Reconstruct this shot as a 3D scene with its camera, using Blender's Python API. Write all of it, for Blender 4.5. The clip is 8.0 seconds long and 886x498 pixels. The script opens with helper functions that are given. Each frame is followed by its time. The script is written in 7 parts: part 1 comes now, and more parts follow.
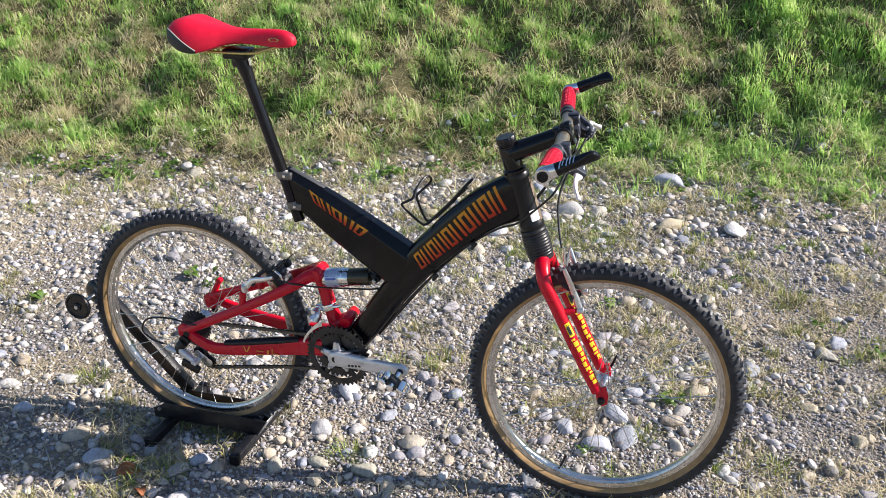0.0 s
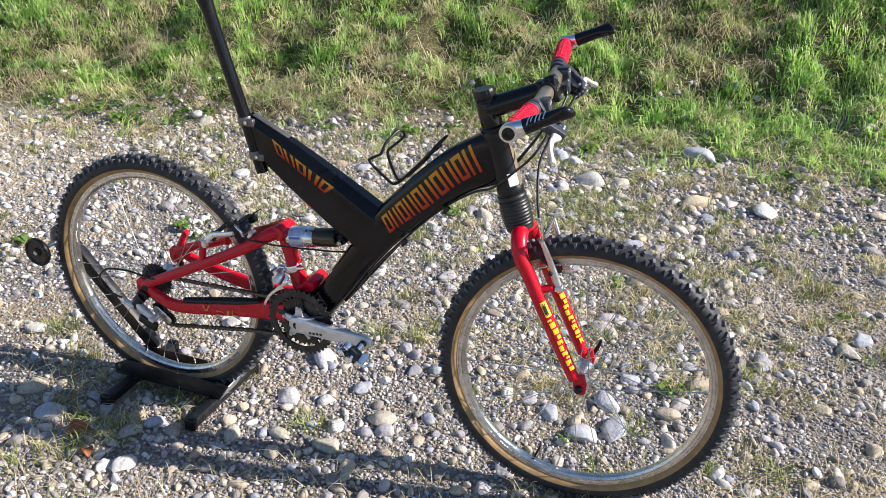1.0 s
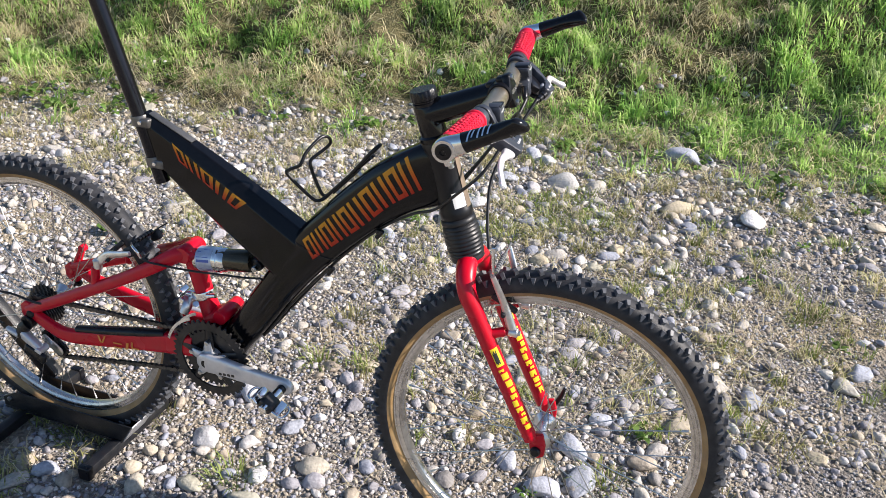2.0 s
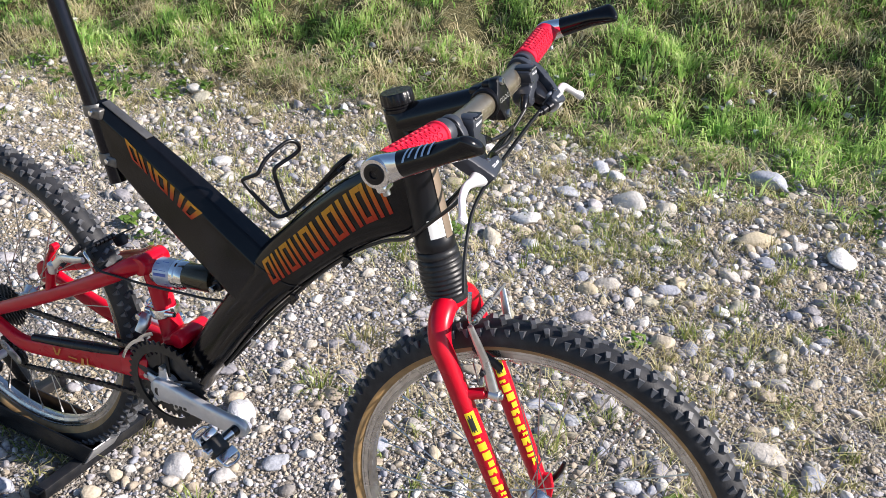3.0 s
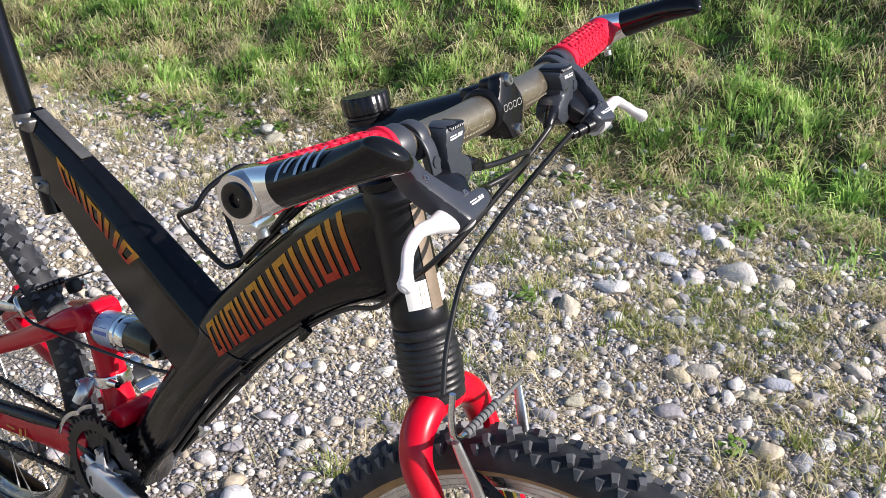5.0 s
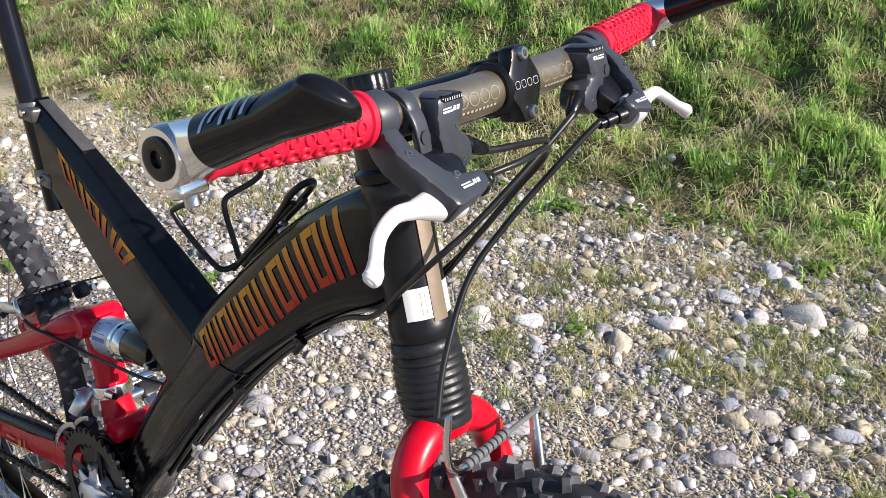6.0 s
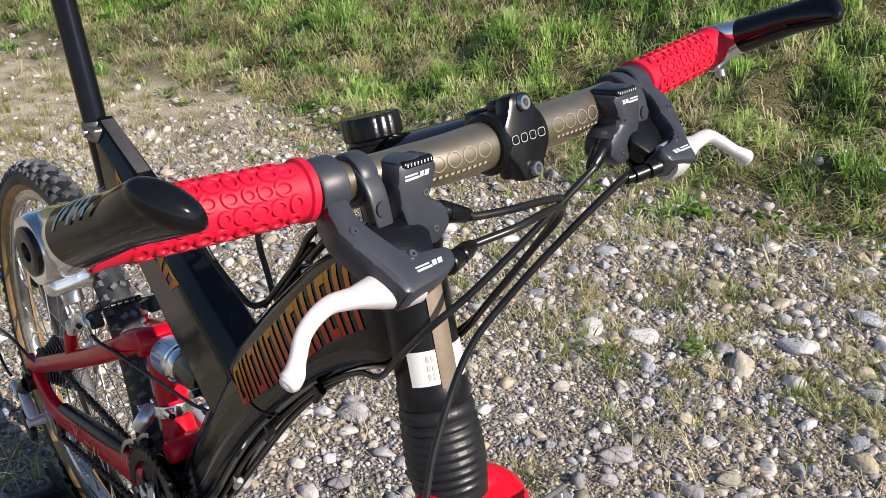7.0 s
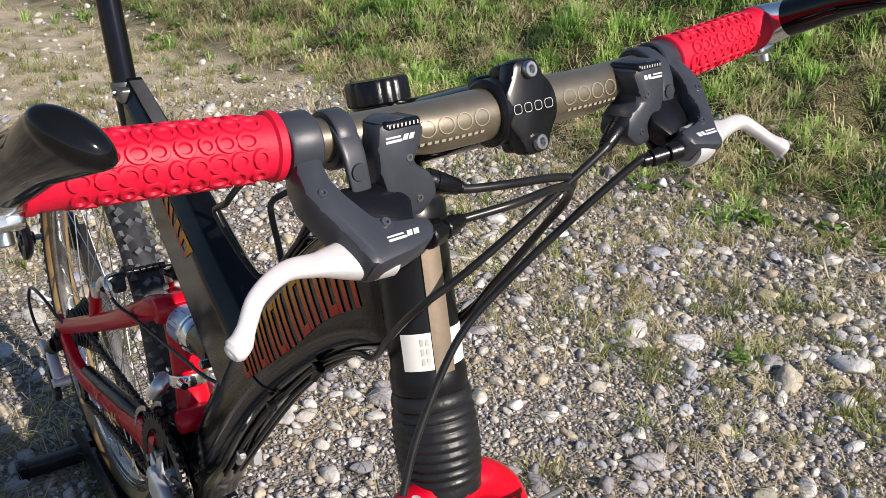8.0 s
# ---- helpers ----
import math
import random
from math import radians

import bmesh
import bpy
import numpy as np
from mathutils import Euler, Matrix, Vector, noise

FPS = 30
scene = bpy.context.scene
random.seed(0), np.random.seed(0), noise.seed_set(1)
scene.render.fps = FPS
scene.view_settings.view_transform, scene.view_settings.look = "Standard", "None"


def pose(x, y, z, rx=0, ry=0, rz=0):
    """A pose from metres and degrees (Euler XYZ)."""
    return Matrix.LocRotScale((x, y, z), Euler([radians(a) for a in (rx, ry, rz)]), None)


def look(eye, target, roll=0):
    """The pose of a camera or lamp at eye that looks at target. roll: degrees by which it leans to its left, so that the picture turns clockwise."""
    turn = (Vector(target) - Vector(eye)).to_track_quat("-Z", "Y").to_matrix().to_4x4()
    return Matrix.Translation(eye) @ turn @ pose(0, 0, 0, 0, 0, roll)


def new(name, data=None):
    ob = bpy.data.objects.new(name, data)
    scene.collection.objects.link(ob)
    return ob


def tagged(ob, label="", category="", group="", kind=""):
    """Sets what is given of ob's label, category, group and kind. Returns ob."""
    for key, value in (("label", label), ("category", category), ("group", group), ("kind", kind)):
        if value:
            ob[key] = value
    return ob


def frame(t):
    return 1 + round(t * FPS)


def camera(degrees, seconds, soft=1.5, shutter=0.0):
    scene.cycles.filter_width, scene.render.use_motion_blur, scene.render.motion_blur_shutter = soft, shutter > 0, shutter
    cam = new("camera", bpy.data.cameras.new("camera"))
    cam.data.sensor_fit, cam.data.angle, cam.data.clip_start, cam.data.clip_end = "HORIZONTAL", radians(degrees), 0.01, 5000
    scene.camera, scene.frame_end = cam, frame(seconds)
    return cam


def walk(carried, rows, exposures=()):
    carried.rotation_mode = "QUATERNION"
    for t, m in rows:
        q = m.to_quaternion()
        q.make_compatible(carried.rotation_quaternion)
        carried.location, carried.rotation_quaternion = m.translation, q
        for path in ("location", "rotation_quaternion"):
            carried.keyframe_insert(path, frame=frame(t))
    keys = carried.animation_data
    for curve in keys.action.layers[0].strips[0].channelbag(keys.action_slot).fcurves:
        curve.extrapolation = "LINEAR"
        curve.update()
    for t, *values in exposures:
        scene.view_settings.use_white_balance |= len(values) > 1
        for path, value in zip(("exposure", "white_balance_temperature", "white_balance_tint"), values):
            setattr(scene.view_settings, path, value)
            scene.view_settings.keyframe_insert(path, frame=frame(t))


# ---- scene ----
cam = camera(52.3, 8.0, soft=0.75)
PATH = [
    (0, (-0.016, -0.384, 1.539), (-0.058, 1.438, 0.715), -0.4),
    (0.5, (0.073, -0.3, 1.512), (-0.061, 1.509, 0.669), 0.3),
    (1, (0.148, -0.194, 1.451), (0.002, 1.591, 0.56), 1.4),
    (1.5, (0.146, -0.004, 1.41), (0.076, 1.77, 0.489), 2.5),
    (1.7, (0.153, 0.056, 1.397), (0.091, 1.831, 0.478), 2.8),
    (2.8, (0.348, 0.38, 1.333), (0.048, 2.125, 0.403), 3.6),
    (3, (0.348, 0.433, 1.312), (0.038, 2.176, 0.382), 3.8),
    (3.5, (0.309, 0.551, 1.267), (-0.007, 2.299, 0.348), 3.4),
    (3.9, (0.283, 0.625, 1.209), (-0.043, 2.379, 0.306), 4.0),
    (4, (0.315, 0.657, 1.215), (-0.046, 2.403, 0.309), 3.2),
    (4.5, (0.36, 0.761, 1.173), (-0.1, 2.504, 0.307), 3.7),
    (4.7, (0.378, 0.781, 1.166), (-0.129, 2.521, 0.322), 3.6),
    (5.8, (0.425, 0.857, 1.109), (-0.267, 2.565, 0.331), 3.6),
    (6, (0.422, 0.895, 1.094), (-0.298, 2.6, 0.336), 3.7),
    (6.5, (0.436, 0.975, 1.098), (-0.425, 2.608, 0.33), 2.8),
    (7, (0.473, 1.024, 1.122), (-0.53, 2.557, 0.319), 1.6),
    (7.5, (0.504, 1.069, 1.124), (-0.583, 2.528, 0.293), 2.3),
    (8, (0.488, 1.075, 1.098), (-0.617, 2.525, 0.275), 3.6),
]
EXPOSURES = [(0.0, 0.80, 6550, 11.5), (3.5, 0.74, 6550, 11.5), (4.7, 0.70, 6550, 11.5), (6.0, 0.67, 6650, 11.5), (6.5, 0.51, 6700, 11.5), (7.5, 0.32, 6850, 11.5), (8.0, 0.28, 6850, 11.5)]
walk(cam, [(t, look(eye, target, roll)) for t, eye, target, roll in PATH], EXPOSURES)

# ---- world and sun ----
SUN_ELEV, SUN_AZ = 31.5, 91.5   # degrees; azimuth clockwise from +y
world = bpy.data.worlds.new("world")
scene.world = world
world.use_nodes = True
wn = world.node_tree
sky = wn.nodes.new("ShaderNodeTexSky")
sky.sky_type = 'NISHITA'
sky.sun_disc = False
sky.sun_elevation, sky.sun_rotation = radians(SUN_ELEV), radians(SUN_AZ)
sky.air_density, sky.dust_density, sky.ozone_density = 1.0, 0.4, 3.0
wn.nodes["Background"].inputs["Strength"].default_value = 0.086
wn.links.new(sky.outputs[0], wn.nodes["Background"].inputs["Color"])
sun = new("sun", bpy.data.lights.new("sun", 'SUN'))
sun.data.energy, sun.data.angle, sun.data.color = 5.0, radians(0.53), (1.0, 0.925, 0.855)
_az, _el = radians(SUN_AZ), radians(SUN_ELEV)
sun.matrix_world = look((20 * math.sin(_az) * math.cos(_el), 20 * math.cos(_az) * math.cos(_el), 20 * math.sin(_el)), (0, 0, 0))


# ---- materials ----
def mat(name, color, rough=0.5, metal=0.0, coat=0.0, var=0.08, scale=60.0, bump=0.0, bscale=300.0, coat_rough=0.05, spec=0.5, dust=0.0, dustcol=(0.30, 0.26, 0.20)):
    """Principled surface with grain, a larger mottling, relief and a little dust."""
    m = bpy.data.materials.new(name)
    m.use_nodes = True
    nt = m.node_tree
    N, L = nt.nodes, nt.links
    b = N["Principled BSDF"]
    b.inputs["Roughness"].default_value = rough
    b.inputs["Metallic"].default_value = metal
    b.inputs["Coat Weight"].default_value = coat
    b.inputs["Coat Roughness"].default_value = coat_rough
    b.inputs["Specular IOR Level"].default_value = spec
    tc = N.new("ShaderNodeTexCoord")
    n1 = N.new("ShaderNodeTexNoise")
    n1.inputs["Scale"].default_value, n1.inputs["Detail"].default_value = scale, 4
    L.new(tc.outputs["Object"], n1.inputs["Vector"])
    n2 = N.new("ShaderNodeTexNoise")
    n2.inputs["Scale"].default_value, n2.inputs["Detail"].default_value = scale / 7, 3
    L.new(tc.outputs["Object"], n2.inputs["Vector"])
    add = N.new("ShaderNodeMath")
    L.new(n1.outputs["Fac"], add.inputs[0])
    L.new(n2.outputs["Fac"], add.inputs[1])
    mr = N.new("ShaderNodeMapRange")
    mr.inputs["From Min"].default_value, mr.inputs["From Max"].default_value = 0.6, 1.4
    mr.inputs["To Min"].default_value, mr.inputs["To Max"].default_value = 1 - var * 2, 1 + var * 2
    L.new(add.outputs[0], mr.inputs["Value"])
    mul = N.new("ShaderNodeVectorMath")
    mul.operation = 'SCALE'
    mul.inputs[0].default_value = color
    L.new(mr.outputs[0], mul.inputs["Scale"])
    out = mul.outputs[0]
    if dust:
        n3 = N.new("ShaderNodeTexNoise")
        n3.inputs["Scale"].default_value, n3.inputs["Detail"].default_value = 35, 8
        L.new(tc.outputs["Object"], n3.inputs["Vector"])
        dr = N.new("ShaderNodeMapRange")
        dr.inputs["From Min"].default_value, dr.inputs["From Max"].default_value = 0.45, 0.75
        dr.inputs["To Max"].default_value = dust
        L.new(n3.outputs["Fac"], dr.inputs["Value"])
        mx = N.new("ShaderNodeMix")
        mx.data_type = 'RGBA'
        mx.inputs["B"].default_value = (*dustcol, 1)
        L.new(dr.outputs[0], mx.inputs["Factor"])
        L.new(out, mx.inputs["A"])
        out = mx.outputs["Result"]
    L.new(out, b.inputs["Base Color"])
    rr = N.new("ShaderNodeMapRange")
    rr.inputs["From Min"].default_value, rr.inputs["From Max"].default_value = 0.3, 0.7
    rr.inputs["To Min"].default_value, rr.inputs["To Max"].default_value = max(0.02, rough * 0.8), min(1, rough * 1.2)
    L.new(n2.outputs["Fac"], rr.inputs["Value"])
    L.new(rr.outputs[0], b.inputs["Roughness"])
    if bump:
        n4 = N.new("ShaderNodeTexNoise")
        n4.inputs["Scale"].default_value, n4.inputs["Detail"].default_value = bscale, 3
        L.new(tc.outputs["Object"], n4.inputs["Vector"])
        bp = N.new("ShaderNodeBump")
        bp.inputs["Strength"].default_value, bp.inputs["Distance"].default_value = bump, 0.002
        L.new(n4.outputs["Fac"], bp.inputs["Height"])
        L.new(bp.outputs[0], b.inputs["Normal"])
    return m


CARBON = mat("carbon_lacquer", (0.0035, 0.0036, 0.0048), 0.105, 0, 0.0, 0.2, 90, 0, dust=0.002, spec=0.32)
BLACK_PAINT = mat("black_paint", (0.005, 0.005, 0.006), 0.085, 0, 0.0, 0.2, 80, dust=0.005, spec=0.38)
POST = mat("black_anodised_post", (0.022, 0.022, 0.028), 0.13, 0.75, 0.0, 0.1, 80, dust=0.006)
# Pale grey: the bright reflection on the stand's end plate, put into its colour.
PLATE_GLINT = mat("glint_plate", (0.42, 0.43, 0.46), 0.36, 0.6, 0, 0.12, 60, 0.15, 400, dust=0.05)
SEMI_BLACK = mat("satin_black", (0.007, 0.007, 0.009), 0.30, 0, 0.0, 0.12, 80, 0.02, 1200, dust=0.006, spec=0.35)
STAND_BLACK = mat("powder_coat_black", (0.009, 0.010, 0.013), 0.36, 0, 0.0, 0.2, 60, 0.3, 500, dust=0.06, spec=0.4)
RED = mat("red_enamel", (0.55, 0.002, 0.018), 0.28, 0, 0.2, 0.06, 40, dust=0.006, spec=0.3)
RED_DECALS = mat("yellow_decal", (0.85, 0.62, 0.02), 0.4, 0, 0.3, 0.1, 200)
ORANGE = mat("orange_decal", (0.70, 0.26, 0.03), 0.4, 0, 0.4, 0.12, 150)
DARK_DECAL = mat("dark_decal", (0.02, 0.02, 0.02), 0.4)
ALU = mat("brushed_aluminium", (0.72, 0.72, 0.73), 0.30, 1.0, 0, 0.08, 120, 0.1, 600, dust=0.12)
POLISHED = mat("polished_aluminium", (0.80, 0.80, 0.80), 0.16, 1.0, 0, 0.06, 60, dust=0.06)
RIM = mat("rim_aluminium", (0.60, 0.59, 0.58), 0.26, 1.0, 0, 0.15, 80, 0.15, 500, dust=0.2)
SATIN = mat("satin_aluminium", (0.66, 0.66, 0.68), 0.38, 0.55, 0, 0.06, 90, 0.1, 500, dust=0.08)
LEVER = mat("silver_lever_paint", (0.70, 0.70, 0.715), 0.36, 0.28, 0.0, 0.05, 90, 0.05, 300)
PLATE = mat("dull_plate", (0.16, 0.155, 0.15), 0.36, 0.7, 0, 0.1, 120, 0.1, 500)
STEEL = mat("steel", (0.50, 0.50, 0.50), 0.3, 1.0, 0, 0.15, 200)
CHAIN = mat("oily_chain_steel", (0.10, 0.095, 0.09), 0.42, 0.8, 0, 0.3, 300, dust=0.15)
RING_BLACK = mat("anodised_black", (0.020, 0.020, 0.022), 0.35, 0.3, 0, 0.2, 120, dust=0.12)
RUBBER = mat("tyre_rubber", (0.018, 0.019, 0.023), 0.55, 0, 0, 0.2, 70, 0.25, 600, dust=0.08, dustcol=(0.22, 0.21, 0.21), spec=0.4)
# Greyer than the casing: wear and dust, plus sunlight on the knobs put into colour.
TREAD = mat("lit_worn_tread_rubber", (0.092, 0.096, 0.107), 0.48, 0, 0, 0.25, 70, 0.2, 600, dust=0.12, dustcol=(0.22, 0.21, 0.21), spec=0.45)
BOOT = mat("boot_rubber", (0.012, 0.013, 0.016), 0.42, 0, 0, 0.15, 90, 0.15, 300, dust=0.03, spec=0.4)
GUM = mat("gum_sidewall", (0.33, 0.205, 0.085), 0.62, 0, 0, 0.2, 50, 0.3, 500, dust=0.25)
GRIP = mat("red_grip_rubber", (0.64, 0.006, 0.036), 0.55, 0, 0, 0.07, 80, 0.08, 500, spec=0.4)
PLASTIC = mat("grey_plastic", (0.038, 0.043, 0.056), 0.35, 0, 0, 0.06, 150, 0.06, 1500, dust=0.01, spec=0.45)
PLASTIC_DARK = mat("black_plastic", (0.006, 0.006, 0.008), 0.28, 0, 0, 0.15, 120, 0.1, 500, spec=0.4)
TITAN = mat("bronze_bar", (0.37, 0.315, 0.235), 0.33, 0.85, 0, 0.06, 90, 0.02, 500)
BRONZE_STRIP = mat("bronze_strip", (0.22, 0.17, 0.125), 0.42, 0.3, 0, 0.12, 60, 0.08, 300)
WHITE = mat("white_sticker", (0.82, 0.82, 0.80), 0.45, 0, 0.2, 0.03, 60)
PRINT = mat("white_print", (0.55, 0.56, 0.58), 0.5, 0, 0, 0.05, 200)
SKY_PRINT = mat("pale_blue_print", (0.36, 0.50, 0.68), 0.45, 0, 0, 0.05, 200)
CREAM_PRINT = mat("cream_print", (0.38, 0.35, 0.26), 0.5, 0, 0, 0.05, 200)
GREY_PRINT = mat("grey_print", (0.45, 0.45, 0.44), 0.5, 0, 0, 0.05, 200)
DOT_PRINT = mat("pale_dot_print", (0.55, 0.54, 0.48), 0.5, 0, 0, 0.05, 200)
BLUE_PRINT = mat("blue_print", (0.05, 0.11, 0.42), 0.4, 0, 0.3, 0.08, 200)
SHOCK_LABEL = mat("shock_label", (0.50, 0.56, 0.70), 0.35, 0.4, 0.2, 0.1, 120)
SLEEVE = mat("dark_olive_sleeve", (0.075, 0.066, 0.048), 0.28, 0.7, 0, 0.1, 90, dust=0.02)
LEATHER = mat("red_leather", (0.60, 0.004, 0.030), 0.5, 0, 0, 0.06, 90, 0.25, 700, spec=0.4)
LEATHER_BLACK = mat("black_leather", (0.018, 0.018, 0.019), 0.45, 0, 0, 0.15, 90, 0.25, 700)
RAIL = mat("gold_rail", (0.55, 0.46, 0.16), 0.3, 0.9, 0, 0.08, 90)
CABLE = mat("cable_housing", (0.010, 0.010, 0.011), 0.32, 0, 0, 0.1, 200, dust=0.04)
RUBBER_GREY = mat("grey_rubber", (0.12, 0.125, 0.13), 0.6, 0, 0, 0.1, 200)
DRY_LEAF = mat("dry_leaf", (0.34, 0.11, 0.035), 0.7, 0, 0, 0.3, 60, 0.5, 120)


def fade_material():
    """Orange lettering that turns red towards its foot; v of the UV map runs up the letters."""
    m = mat("fading_lettering", (0.5, 0.2, 0.02), 0.4, 0, 0.0, 0.1, 100, spec=0.3)
    nt = m.node_tree
    uv = nt.nodes.new("ShaderNodeUVMap")
    sep = nt.nodes.new("ShaderNodeSeparateXYZ")
    ramp = nt.nodes.new("ShaderNodeValToRGB")
    e = ramp.color_ramp.elements
    e[0].position, e[0].color = 0.0, (0.44, 0.018, 0.008, 1)
    e[1].position, e[1].color = 1.0, (0.66, 0.30, 0.02, 1)
    mid = ramp.color_ramp.elements.new(0.45)
    mid.color = (0.56, 0.10, 0.010, 1)
    nt.links.new(uv.outputs[0], sep.inputs[0])
    nt.links.new(sep.outputs["Y"], ramp.inputs[0])
    nt.links.new(ramp.outputs[0], nt.nodes["Principled BSDF"].inputs["Base Color"])
    return m


FADE = fade_material()


def stone_material(name, per_object, cols=None):
    m = bpy.data.materials.new(name)
    m.use_nodes = True
    nt = m.node_tree
    N, L = nt.nodes, nt.links
    b = N["Principled BSDF"]
    b.inputs["Roughness"].default_value = 0.72
    b.inputs["Specular IOR Level"].default_value = 0.35
    if per_object:
        src = N.new("ShaderNodeObjectInfo").outputs["Random"]
    else:
        src = N.new("ShaderNodeNewGeometry").outputs["Random Per Island"]
    ramp = N.new("ShaderNodeValToRGB")
    ramp.color_ramp.interpolation = 'CONSTANT'
    cols = cols or [(0.0, (0.28, 0.27, 0.29)), (0.14, (0.38, 0.365, 0.385)), (0.28, (0.45, 0.42, 0.385)), (0.42, (0.23, 0.215, 0.205)),
                    (0.50, (0.52, 0.50, 0.485)), (0.62, (0.37, 0.315, 0.25)), (0.74, (0.46, 0.40, 0.31)), (0.86, (0.29, 0.305, 0.36)), (0.95, (0.63, 0.62, 0.61))]
    el = ramp.color_ramp.elements
    el[0].position, el[0].color = cols[0][0], (*cols[0][1], 1)
    el[1].position, el[1].color = cols[1][0], (*cols[1][1], 1)
    for p, c in cols[2:]:
        q = el.new(p)
        q.color = (*c, 1)
    L.new(src, ramp.inputs[0])
    tc = N.new("ShaderNodeNewGeometry")
    n1 = N.new("ShaderNodeTexNoise")
    n1.inputs["Scale"].default_value, n1.inputs["Detail"].default_value = 160, 5
    L.new(tc.outputs["Position"], n1.inputs["Vector"])
    n2 = N.new("ShaderNodeTexNoise")
    n2.inputs["Scale"].default_value, n2.inputs["Detail"].default_value = 28, 4
    L.new(tc.outputs["Position"], n2.inputs["Vector"])
    wv = N.new("ShaderNodeTexWave")
    wv.inputs["Scale"].default_value, wv.inputs["Distortion"].default_value, wv.inputs["Detail"].default_value = 22, 9, 3
    L.new(tc.outputs["Position"], wv.inputs["Vector"])
    a = N.new("ShaderNodeMath")
    L.new(n1.outputs["Fac"], a.inputs[0])
    L.new(n2.outputs["Fac"], a.inputs[1])
    a2 = N.new("ShaderNodeMath")
    a2.operation = 'MULTIPLY_ADD'
    a2.inputs[1].default_value = 0.16
    L.new(wv.outputs["Fac"], a2.inputs[0])
    L.new(a.outputs[0], a2.inputs[2])
    mr = N.new("ShaderNodeMapRange")
    mr.inputs["From Min"].default_value, mr.inputs["From Max"].default_value = 0.65, 1.5
    mr.inputs["To Min"].default_value, mr.inputs["To Max"].default_value = 0.66, 1.32
    L.new(a2.outputs[0], mr.inputs["Value"])
    mul = N.new("ShaderNodeVectorMath")
    mul.operation = 'SCALE'
    L.new(ramp.outputs[0], mul.inputs[0])
    L.new(mr.outputs[0], mul.inputs["Scale"])
    L.new(mul.outputs[0], b.inputs["Base Color"])
    bp = N.new("ShaderNodeBump")
    bp.inputs["Strength"].default_value, bp.inputs["Distance"].default_value = 0.55, 0.004
    L.new(n1.outputs["Fac"], bp.inputs["Height"])
    L.new(bp.outputs[0], b.inputs["Normal"])
    return m


STONE = stone_material("river_stone", True)
PALE_STONE = stone_material("pale_limestone", True, [(0.0, (0.56, 0.545, 0.54)), (0.3, (0.62, 0.61, 0.60)), (0.6, (0.52, 0.50, 0.47)), (0.8, (0.59, 0.59, 0.61))])
TAN_STONE = stone_material("tan_sandstone", True, [(0.0, (0.44, 0.40, 0.33)), (0.25, (0.50, 0.43, 0.31)), (0.5, (0.38, 0.36, 0.29)), (0.75, (0.47, 0.44, 0.38))])
BLUE_STONE = stone_material("blue_grey_stone", True, [(0.0, (0.36, 0.38, 0.44)), (0.3, (0.44, 0.455, 0.51)), (0.6, (0.32, 0.335, 0.38)), (0.8, (0.52, 0.53, 0.58))])
PEBBLE = stone_material("river_pebble", False)
PALE_PEBBLE = stone_material("bleached_pebble", False, [(0.0, (0.50, 0.48, 0.44)), (0.25, (0.57, 0.55, 0.52)), (0.5, (0.45, 0.41, 0.35)), (0.7, (0.52, 0.52, 0.52)), (0.88, (0.62, 0.61, 0.60))])


